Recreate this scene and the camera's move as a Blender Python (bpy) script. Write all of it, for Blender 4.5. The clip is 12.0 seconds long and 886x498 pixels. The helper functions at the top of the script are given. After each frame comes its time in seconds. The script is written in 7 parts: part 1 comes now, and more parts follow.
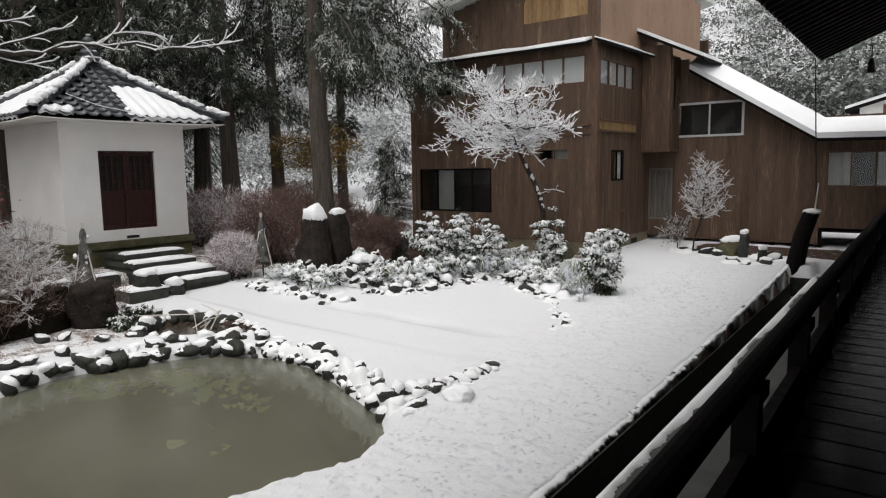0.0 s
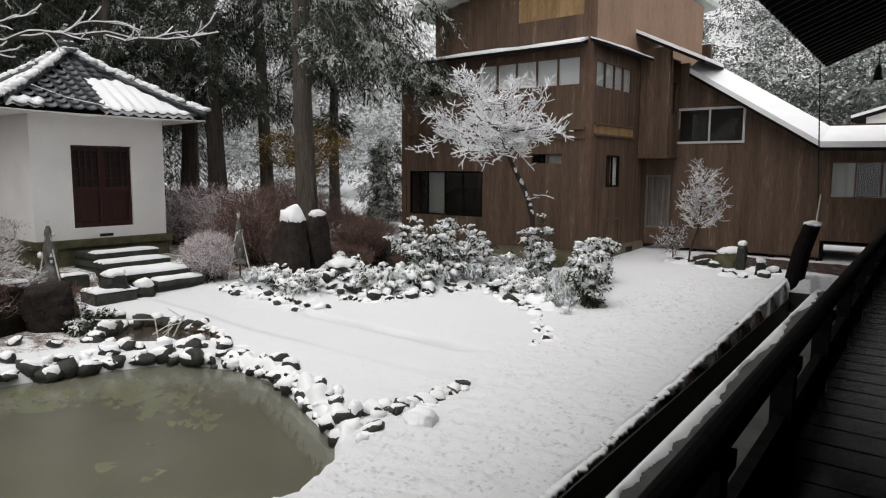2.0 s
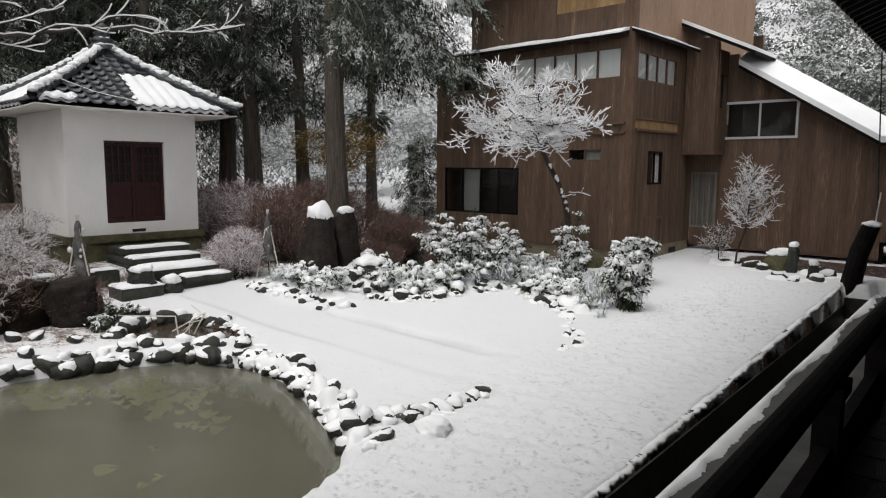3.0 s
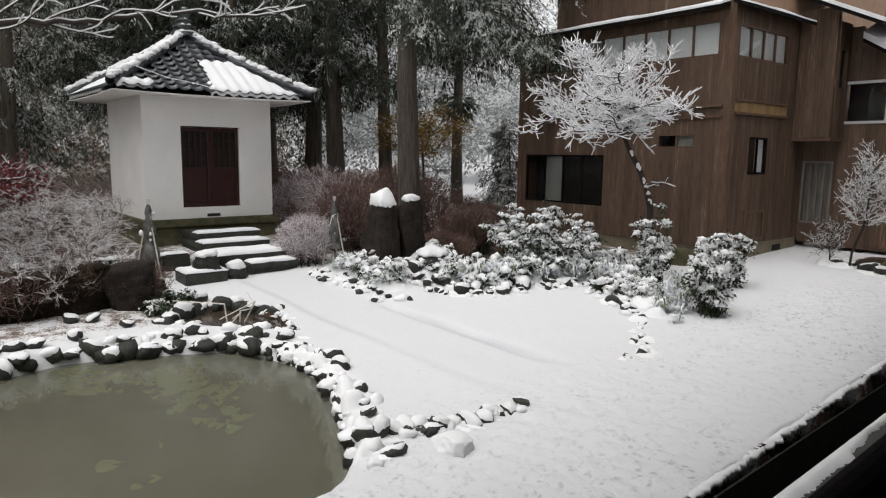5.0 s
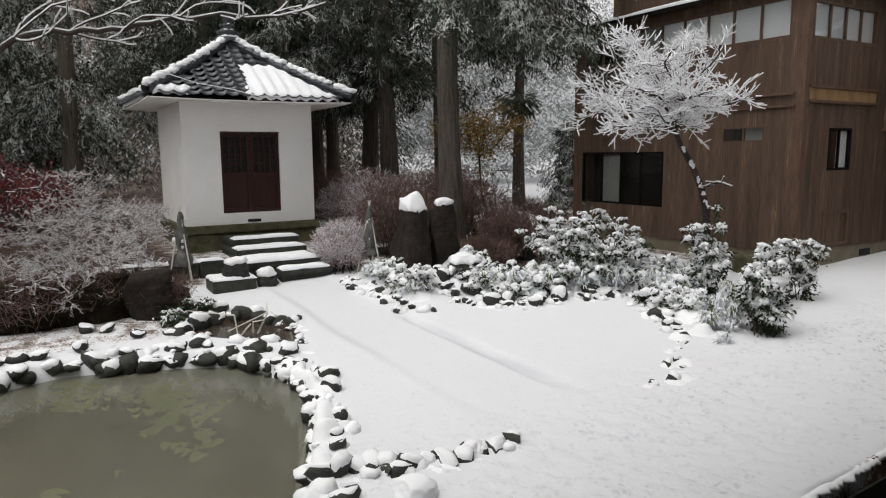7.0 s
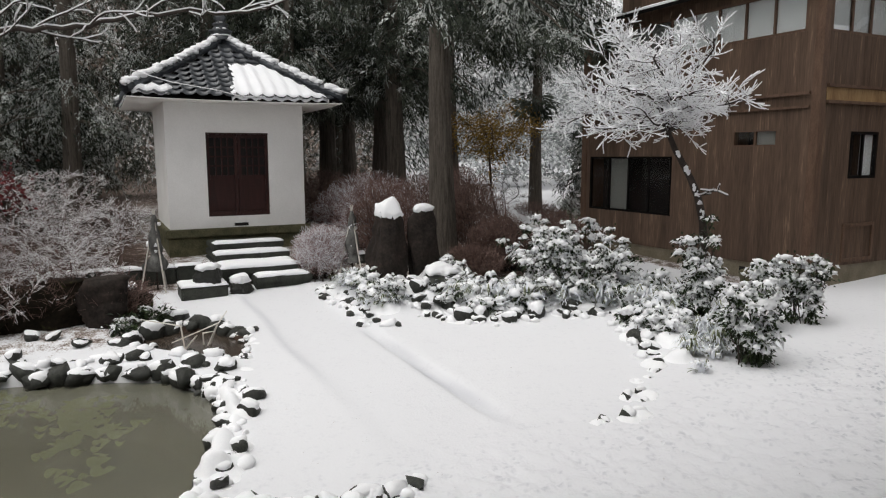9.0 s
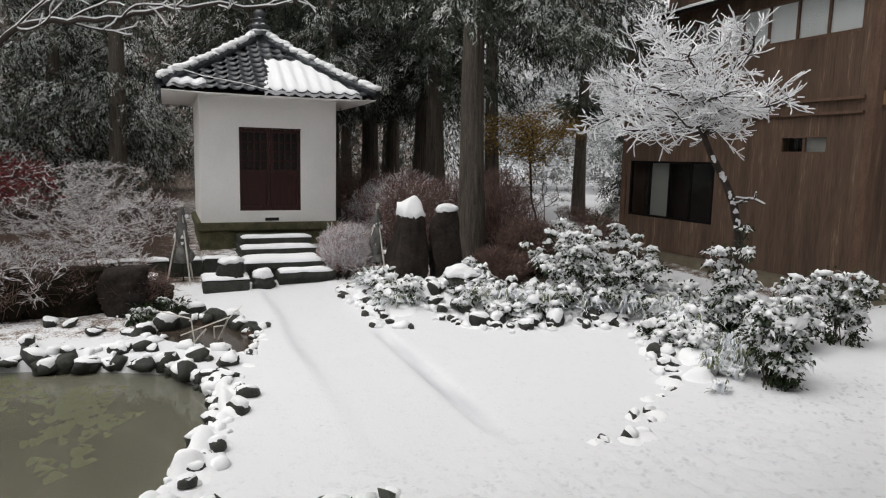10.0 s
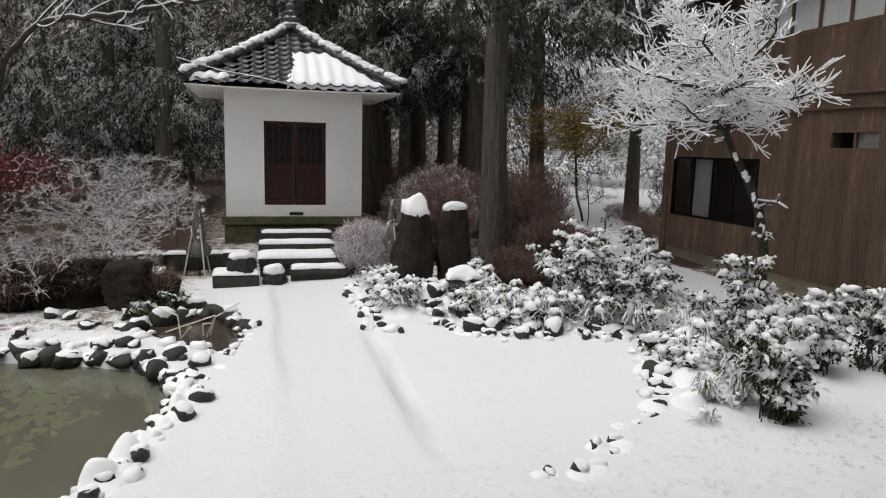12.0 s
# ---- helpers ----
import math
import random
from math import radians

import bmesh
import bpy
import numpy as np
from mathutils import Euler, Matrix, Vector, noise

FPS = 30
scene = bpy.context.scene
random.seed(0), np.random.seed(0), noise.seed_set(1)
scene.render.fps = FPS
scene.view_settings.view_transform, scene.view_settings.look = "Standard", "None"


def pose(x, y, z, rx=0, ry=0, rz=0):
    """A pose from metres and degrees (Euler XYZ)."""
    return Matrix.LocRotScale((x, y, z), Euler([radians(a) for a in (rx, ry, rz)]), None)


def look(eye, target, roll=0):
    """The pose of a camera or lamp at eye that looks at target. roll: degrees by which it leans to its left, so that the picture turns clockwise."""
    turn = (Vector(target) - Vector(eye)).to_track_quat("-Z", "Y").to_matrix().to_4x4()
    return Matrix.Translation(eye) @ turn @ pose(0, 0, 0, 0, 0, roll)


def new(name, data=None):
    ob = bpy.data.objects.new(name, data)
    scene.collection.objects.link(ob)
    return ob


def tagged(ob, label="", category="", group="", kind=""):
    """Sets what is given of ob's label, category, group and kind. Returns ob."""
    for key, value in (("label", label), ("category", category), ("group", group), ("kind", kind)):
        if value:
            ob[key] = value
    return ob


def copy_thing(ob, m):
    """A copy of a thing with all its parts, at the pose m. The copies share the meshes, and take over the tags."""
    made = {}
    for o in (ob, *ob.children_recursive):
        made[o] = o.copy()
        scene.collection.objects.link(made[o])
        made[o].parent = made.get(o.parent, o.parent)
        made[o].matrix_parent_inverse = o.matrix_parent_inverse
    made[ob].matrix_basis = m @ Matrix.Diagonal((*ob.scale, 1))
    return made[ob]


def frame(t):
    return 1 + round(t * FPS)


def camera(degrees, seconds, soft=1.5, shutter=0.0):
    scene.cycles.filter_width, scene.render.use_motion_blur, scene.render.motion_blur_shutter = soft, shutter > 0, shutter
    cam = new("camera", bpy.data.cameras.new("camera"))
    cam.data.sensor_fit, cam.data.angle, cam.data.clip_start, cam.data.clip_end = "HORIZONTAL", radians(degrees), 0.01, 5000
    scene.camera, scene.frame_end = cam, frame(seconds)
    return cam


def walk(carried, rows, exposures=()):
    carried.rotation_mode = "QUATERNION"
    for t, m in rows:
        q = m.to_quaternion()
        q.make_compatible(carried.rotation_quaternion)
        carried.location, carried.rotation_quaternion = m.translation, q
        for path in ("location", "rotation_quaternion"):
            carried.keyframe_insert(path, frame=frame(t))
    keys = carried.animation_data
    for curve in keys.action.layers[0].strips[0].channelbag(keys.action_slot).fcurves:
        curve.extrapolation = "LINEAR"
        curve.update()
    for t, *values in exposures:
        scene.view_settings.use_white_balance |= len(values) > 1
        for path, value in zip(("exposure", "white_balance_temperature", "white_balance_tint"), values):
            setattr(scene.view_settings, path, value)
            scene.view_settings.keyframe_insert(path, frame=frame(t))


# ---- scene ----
cam = camera(66.8, 12.0, 1.15)
PATH = [
    (0, (0.579, -0.162, 2.69), (-0.65, 1.398, 2.452), -0.9),
    (0.5, (0.568, -0.054, 2.714), (-0.671, 1.497, 2.469), -1.4),
    (1, (0.537, 0.169, 2.707), (-0.687, 1.735, 2.487), -0.8),
    (1.5, (0.498, 0.393, 2.677), (-0.718, 1.969, 2.473), -0.0),
    (2, (0.525, 0.589, 2.714), (-0.712, 2.143, 2.48), 0.3),
    (2.5, (0.523, 0.889, 2.68), (-0.798, 2.373, 2.447), 0.3),
    (3, (0.463, 1.124, 2.659), (-0.875, 2.592, 2.42), 0.4),
    (4.8, (0.436, 2.044, 2.659), (-1.094, 3.3, 2.374), -0.2),
    (5, (0.431, 2.188, 2.653), (-1.113, 3.428, 2.374), 0.7),
    (5.5, (0.435, 2.514, 2.66), (-1.123, 3.735, 2.379), 0.2),
    (6, (0.453, 2.833, 2.656), (-1.173, 3.966, 2.384), -0.7),
    (6.5, (0.418, 3.177, 2.656), (-1.246, 4.253, 2.384), 1.4),
    (7, (0.397, 3.508, 2.681), (-1.298, 4.532, 2.4), -0.5),
    (7.2, (0.391, 3.668, 2.687), (-1.302, 4.691, 2.394), 0.0),
    (8.8, (0.337, 4.81, 2.67), (-1.42, 5.727, 2.405), -0.6),
    (9, (0.332, 4.951, 2.683), (-1.431, 5.855, 2.411), -0.1),
    (9.5, (0.34, 5.242, 2.679), (-1.468, 6.05, 2.401), -0.1),
    (10, (0.285, 5.596, 2.647), (-1.546, 6.353, 2.378), 1.3),
    (10.5, (0.259, 5.946, 2.666), (-1.575, 6.691, 2.377), 0.8),
    (11, (0.244, 6.291, 2.702), (-1.62, 6.95, 2.403), 0.0),
    (11.5, (0.221, 6.629, 2.695), (-1.665, 7.221, 2.39), 0.9),
    (12, (0.199, 6.955, 2.735), (-1.707, 7.483, 2.437), 1.5),
]
walk(cam, [(t, look(eye, target, roll)) for t, eye, target, roll in PATH])

# ---- daylight: heavy overcast, snow light ----
world = bpy.data.worlds.new("overcast_sky")
scene.world = world
world.use_nodes = True
wn = world.node_tree
wn.nodes.clear()
sky = wn.nodes.new("ShaderNodeTexSky")
sky.sky_type = "NISHITA"
sky.sun_disc = False
sky.sun_elevation = radians(71)
sky.sun_rotation = radians(176)
sky.dust_density = 4.0
wash = wn.nodes.new("ShaderNodeHueSaturation")
wash.inputs["Saturation"].default_value = 0.06
bg = wn.nodes.new("ShaderNodeBackground")
bg.inputs["Strength"].default_value = 0.15
wout = wn.nodes.new("ShaderNodeOutputWorld")
wn.links.new(sky.outputs["Color"], wash.inputs["Color"])
wn.links.new(wash.outputs["Color"], bg.inputs["Color"])
wn.links.new(bg.outputs["Background"], wout.inputs["Surface"])
sun = new("sun", bpy.data.lights.new("sun", "SUN"))
sun.data.energy = 1.1
sun.data.angle = radians(75)
sun.data.color = (1.0, 0.965, 0.90)
sun.matrix_world = look((0.5, -7, 20), (0, 0, 0))
scene.view_settings.exposure = -0.04

# ---- materials ----


def mat(name, c1, c2, scale=6.0, rough=0.8, bump=0.3, fine=60.0, c3=None, stretch=(1, 1, 1), spec=0.3, metal=0.0, vary=0.0, stain=0.5, dist=0.02, placed=False):
    m = bpy.data.materials.new(name)
    m.use_nodes = True
    n, l = m.node_tree.nodes, m.node_tree.links
    b = n["Principled BSDF"]
    b.inputs["Roughness"].default_value = rough
    b.inputs["Metallic"].default_value = metal
    b.inputs["Specular IOR Level"].default_value = spec
    tc = n.new("ShaderNodeNewGeometry" if placed else "ShaderNodeTexCoord")
    mp = n.new("ShaderNodeMapping")
    mp.inputs["Scale"].default_value = stretch
    l.new(tc.outputs["Position" if placed else "Object"], mp.inputs["Vector"])
    big = n.new("ShaderNodeTexNoise")
    big.inputs["Scale"].default_value = scale
    big.inputs["Detail"].default_value = 5
    small = n.new("ShaderNodeTexNoise")
    small.inputs["Scale"].default_value = fine
    small.inputs["Detail"].default_value = 4
    for t in (big, small):
        l.new(mp.outputs["Vector"], t.inputs["Vector"])
    ramp = n.new("ShaderNodeValToRGB")
    ramp.color_ramp.elements[0].position, ramp.color_ramp.elements[1].position = 0.34, 0.66
    ramp.color_ramp.elements[0].color, ramp.color_ramp.elements[1].color = (*c1, 1), (*c2, 1)
    if c3:
        e = ramp.color_ramp.elements.new(0.5 + 0.16 * stain)
        e.color = (*c3, 1)
    mixf = n.new("ShaderNodeMix")
    mixf.inputs[0].default_value = 0.45
    l.new(big.outputs["Fac"], mixf.inputs[2])
    l.new(small.outputs["Fac"], mixf.inputs[3])
    l.new(mixf.outputs[0], ramp.inputs["Fac"])
    colour = ramp.outputs["Color"]
    if vary:
        oi = n.new("ShaderNodeObjectInfo")
        mr = n.new("ShaderNodeMapRange")
        mr.inputs[3].default_value, mr.inputs[4].default_value = 1 - vary, 1 + vary
        l.new(oi.outputs["Random"], mr.inputs[0])
        hs = n.new("ShaderNodeHueSaturation")
        l.new(mr.outputs[0], hs.inputs["Value"])
        l.new(colour, hs.inputs["Color"])
        colour = hs.outputs["Color"]
    l.new(colour, b.inputs["Base Color"])
    if bump:
        bp = n.new("ShaderNodeBump")
        bp.inputs["Strength"].default_value = bump
        bp.inputs["Distance"].default_value = dist
        l.new(mixf.outputs[0], bp.inputs["Height"])
        l.new(bp.outputs["Normal"], b.inputs["Normal"])
    return m


def leafy(name, c1, c2, rough=0.6, snow=0.0, drift=0.0, scale=0.9):
    """Foliage: colour varies leaf by leaf, and with drift also from bough to bough."""
    m = bpy.data.materials.new(name)
    m.use_nodes = True
    n, l = m.node_tree.nodes, m.node_tree.links
    b = n["Principled BSDF"]
    b.inputs["Roughness"].default_value = rough
    b.inputs["Specular IOR Level"].default_value = 0.25
    geo = n.new("ShaderNodeNewGeometry")
    ramp = n.new("ShaderNodeValToRGB")
    ramp.color_ramp.elements[0].color, ramp.color_ramp.elements[1].color = (*c1, 1), (*c2, 1)
    if snow:
        e = ramp.color_ramp.elements.new(1 - snow)
        e.color = (*c2, 1)
        ramp.color_ramp.elements[2].color = (0.8, 0.82, 0.86, 1)
        ramp.color_ramp.elements[2].position = min(1.0, 1 - snow + 0.06)
    if drift:
        tc, tone, sharp, mix = n.new("ShaderNodeTexCoord"), n.new("ShaderNodeTexNoise"), n.new("ShaderNodeMapRange"), n.new("ShaderNodeMix")
        tone.inputs["Scale"].default_value = scale
        tone.inputs["Detail"].default_value = 3
        sharp.inputs[1].default_value, sharp.inputs[2].default_value = 0.35, 0.68
        mix.inputs[0].default_value = drift
        l.new(tc.outputs["Object"], tone.inputs["Vector"])
        l.new(tone.outputs["Fac"], sharp.inputs[0])
        l.new(geo.outputs["Random Per Island"], mix.inputs[2])
        l.new(sharp.outputs[0], mix.inputs[3])
        l.new(mix.outputs[0], ramp.inputs["Fac"])
    else:
        l.new(geo.outputs["Random Per Island"], ramp.inputs["Fac"])
    l.new(ramp.outputs["Color"], b.inputs["Base Color"])
    return m


def loose_snow(name):
    """Thin crusts of fresh snow on twigs: very white, letting some light through."""
    m = mat(name, (0.90, 0.905, 0.915), (0.95, 0.95, 0.955), 9.0, 0.8, 0.2, 70.0, spec=0.1)
    n, l = m.node_tree.nodes, m.node_tree.links
    mx, tr = n.new("ShaderNodeMixShader"), n.new("ShaderNodeBsdfTranslucent")
    tr.inputs["Color"].default_value = (0.95, 0.95, 0.96, 1)
    mx.inputs[0].default_value = 0.42
    l.new(n["Principled BSDF"].outputs["BSDF"], mx.inputs[1])
    l.new(tr.outputs["BSDF"], mx.inputs[2])
    l.new(mx.outputs["Shader"], n["Material Output"].inputs["Surface"])
    return m


SNOW = mat("snow", (0.85, 0.855, 0.875), (0.90, 0.90, 0.915), 3.0, 0.75, 0.35, 45.0, spec=0.2, dist=0.015)
SNOW_TWIG = loose_snow("twig_snow")
SNOW_SOFT = mat("snow_clump", (0.86, 0.865, 0.88), (0.93, 0.93, 0.94), 9.0, 0.8, 0.3, 70.0, spec=0.15)
STONE = mat("dark_wet_stone", (0.018, 0.018, 0.018), (0.075, 0.072, 0.068), 7.0, 0.55, 0.6, 40.0, c3=(0.04, 0.042, 0.034), vary=0.25)
ROCK_BROWN = mat("brown_standing_stone", (0.010, 0.008, 0.007), (0.052, 0.036, 0.029), 4.0, 0.8, 1.0, 20.0, c3=(0.032, 0.025, 0.021), spec=0.15)
STEP_STONE = mat("mossy_step_stone", (0.016, 0.019, 0.015), (0.065, 0.068, 0.056), 6.0, 0.7, 0.5, 50.0)
CONCRETE = mat("damp_concrete", (0.045, 0.045, 0.042), (0.105, 0.104, 0.098), 3.0, 0.6, 0.3, 60.0)
FOUNDATION = mat("weathered_foundation", (0.15, 0.125, 0.085), (0.28, 0.245, 0.18), 3.0, 0.8, 0.3, 50.0)
PLASTER = mat("white_lime_plaster", (0.775, 0.76, 0.735), (0.88, 0.865, 0.845), 1.2, 0.85, 0.12, 40.0)
MOSSY = mat("mossy_plinth_stone", (0.045, 0.047, 0.024), (0.14, 0.125, 0.07), 5.0, 0.8, 0.5, 40.0)
SIDING = mat("brown_cedar_siding", (0.070, 0.045, 0.032), (0.265, 0.172, 0.114), 1.6, 0.7, 0.3, 11.0, c3=(0.142, 0.092, 0.063), stretch=(3.2, 3.2, 0.28), vary=0.10, placed=True)
SIDING_LIGHT = mat("worn_pale_siding", (0.22, 0.125, 0.055), (0.44, 0.29, 0.145), 1.4, 0.7, 0.35, 14.0, stretch=(4, 4, 0.5), vary=0.12, placed=True)
PLYWOOD = mat("brown_plywood", (0.22, 0.138, 0.090), (0.34, 0.215, 0.142), 1.2, 0.6, 0.15, 12.0, stretch=(1.5, 1.5, 0.4), placed=True)
TRIM_BROWN = mat("brown_trim_wood", (0.085, 0.048, 0.032), (0.17, 0.105, 0.070), 3.0, 0.6, 0.3, 30.0, stretch=(4, 4, 1))
DOOR_RED = mat("dark_red_lacquered_wood", (0.020, 0.007, 0.006), (0.048, 0.016, 0.013), 4.0, 0.45, 0.2, 40.0, stretch=(5, 5, 0.6))
DARK_WOOD = mat("black_stained_timber", (0.003, 0.0025, 0.0025), (0.013, 0.0105, 0.010), 3.0, 0.75, 0.35, 30.0, stretch=(3, 3, 3), vary=0.2, spec=0.08)
FLOOR_WOOD = mat("dark_polished_floor_boards", (0.003, 0.003, 0.003), (0.016, 0.015, 0.015), 2.0, 0.22, 0.25, 30.0, stretch=(6, 0.6, 6), vary=0.4, spec=0.16)
TILE = mat("dark_glazed_roof_tile", (0.030, 0.034, 0.040), (0.085, 0.092, 0.10), 6.0, 0.35, 0.2, 50.0, vary=0.3, spec=0.5)
ALU = mat("pale_aluminium_frame", (0.55, 0.56, 0.56), (0.66, 0.67, 0.67), 4.0, 0.4, 0.05, 50.0, metal=0.3)
FASCIA = mat("pale_painted_fascia", (0.50, 0.53, 0.50), (0.64, 0.67, 0.63), 4.0, 0.5, 0.1, 40.0)
CURTAIN = mat("pale_curtain", (0.74, 0.75, 0.74), (0.88, 0.89, 0.88), 1.0, 0.9, 0.3, 8.0, stretch=(9, 9, 0.2))
CURTAIN_DULL = mat("dull_interior_curtain", (0.20, 0.20, 0.185), (0.30, 0.30, 0.28), 1.0, 0.9, 0.3, 8.0, stretch=(9, 9, 0.2))
# near-black: the shade inside rooms, vents and dark panes, put into colour
INTERIOR_SHADE = mat("painted_interior_shade", (0.010, 0.010, 0.010), (0.03, 0.028, 0.026), 2.0, 0.9, 0.0)
BARK = mat("grey_brown_bark", (0.038, 0.031, 0.025), (0.165, 0.140, 0.115), 3.0, 0.9, 1.0, 18.0, stretch=(9, 9, 0.5), dist=0.05)
BARK_THIN = mat("dark_twig_bark", (0.022, 0.017, 0.014), (0.06, 0.046, 0.038), 8.0, 0.85, 0.3, 50.0)
TWIG_BROWN = leafy("russet_twigs", (0.085, 0.050, 0.041), (0.25, 0.165, 0.140), 0.8)
TWIG_FROST = leafy("frosted_twigs", (0.16, 0.080, 0.072), (0.44, 0.30, 0.285), 0.8, snow=0.34)
NEEDLE = leafy("cedar_needles", (0.010, 0.014, 0.009), (0.12, 0.138, 0.100), drift=0.8)
# darker copy of the needles, painting the shade deep in the crown
NEEDLE_SHADE = leafy("shaded_inner_needles", (0.010, 0.014, 0.010), (0.034, 0.042, 0.030), 0.9)
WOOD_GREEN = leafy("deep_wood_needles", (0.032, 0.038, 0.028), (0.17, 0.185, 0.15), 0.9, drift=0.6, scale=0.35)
# snowy needles, their pale colour also painting the light on clump tops
NEEDLE_FROST_LIT = leafy("frosted_top_lit_needles", (0.34, 0.37, 0.34), (0.78, 0.80, 0.78), drift=0.5, scale=2.0)
# frosted far foliage, paled further in its colour to imitate mist
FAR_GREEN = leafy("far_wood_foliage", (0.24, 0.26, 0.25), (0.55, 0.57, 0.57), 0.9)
# hillside green and snow drawn together in tone, haze painted into the colours
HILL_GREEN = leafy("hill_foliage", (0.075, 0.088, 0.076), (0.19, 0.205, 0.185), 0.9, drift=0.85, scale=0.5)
HILL_SNOW = leafy("hazed_hill_snow", (0.40, 0.42, 0.42), (0.70, 0.72, 0.72), 0.9, drift=0.7, scale=0.4)
LEAF = leafy("evergreen_leaves", (0.009, 0.016, 0.007), (0.040, 0.060, 0.022), 0.45)
LEAF_RED = leafy("red_maple_leaves", (0.06, 0.010, 0.012), (0.16, 0.028, 0.028), 0.6)
LEAF_OCHRE = leafy("ochre_autumn_leaves", (0.13, 0.08, 0.02), (0.36, 0.22, 0.05), 0.7)
BLADE = leafy("snowy_grass_blades", (0.07, 0.085, 0.035), (0.30, 0.32, 0.20), 0.7, snow=0.70)
REED = mat("dry_reed", (0.50, 0.46, 0.40), (0.78, 0.75, 0.70), 6.0, 0.8, 0.1, 40.0)
NETTING = mat("grey_green_net", (0.035, 0.035, 0.032), (0.20, 0.195, 0.185), 9.0, 0.8, 0.3, 80.0)
PAD = leafy("sunken_lily_leaf", (0.27, 0.33, 0.08), (0.58, 0.65, 0.28), 0.6)
METAL = mat("dark_gutter_metal", (0.02, 0.02, 0.02), (0.06, 0.06, 0.06), 8.0, 0.4, 0.1, 40.0, metal=0.6)


def glass_mat():
    m = bpy.data.materials.new("window_glass")
    m.use_nodes = True
    n, l = m.node_tree.nodes, m.node_tree.links
    n.remove(n["Principled BSDF"])
    tr, gl, lw, pw, mx = n.new("ShaderNodeBsdfTransparent"), n.new("ShaderNodeBsdfGlossy"), n.new("ShaderNodeLayerWeight"), n.new("ShaderNodeMath"), n.new("ShaderNodeMixShader")
    gl.inputs["Roughness"].default_value = 0.03
    tr.inputs["Color"].default_value = (0.96, 0.97, 0.97, 1)
    pw.operation = "POWER"
    pw.inputs[1].default_value = 3.5
    l.new(lw.outputs["Facing"], pw.inputs[0])
    ad = n.new("ShaderNodeMath")
    ad.operation = "ADD"
    ad.inputs[1].default_value = 0.04
    l.new(pw.outputs[0], ad.inputs[0])
    l.new(ad.outputs[0], mx.inputs[0])
    l.new(tr.outputs["BSDF"], mx.inputs[1])
    l.new(gl.outputs["BSDF"], mx.inputs[2])
    l.new(mx.outputs["Shader"], n["Material Output"].inputs["Surface"])
    return m


GLASS = glass_mat()
MOSS_ROCK = mat("mossy_dark_rock", (0.008, 0.008, 0.005), (0.048, 0.052, 0.018), 3.0, 0.9, 1.0, 18.0, c3=(0.022, 0.016, 0.011), spec=0.1)
TWIG_BARK = mat("pinkish_twig_bark", (0.12, 0.076, 0.066), (0.27, 0.195, 0.175), 8.0, 0.85, 0.2, 50.0)
MUD_WATER = mat("brown_shallow_water", (0.035, 0.026, 0.019), (0.085, 0.065, 0.050), 3.0, 0.18, 0.1, 14.0, spec=0.5)
DOOR_GREY = mat("weathered_grey_door_wood", (0.13, 0.115, 0.10), (0.26, 0.235, 0.21), 3.0, 0.7, 0.2, 30.0, stretch=(6, 6, 0.5))


def water_mat():
    m = mat("murky_pond_water", (0.128, 0.126, 0.092), (0.182, 0.177, 0.130), 0.5, 0.20, 0.03, 3.0, spec=0.5, dist=0.01)
    n, l = m.node_tree.nodes, m.node_tree.links
    mx, tr = n.new("ShaderNodeMixShader"), n.new("ShaderNodeBsdfTransparent")
    mx.inputs[0].default_value = 0.76
    l.new(tr.outputs["BSDF"], mx.inputs[1])
    l.new(n["Principled BSDF"].outputs["BSDF"], mx.inputs[2])
    l.new(mx.outputs["Shader"], n["Material Output"].inputs["Surface"])
    return m


WATER = water_mat()


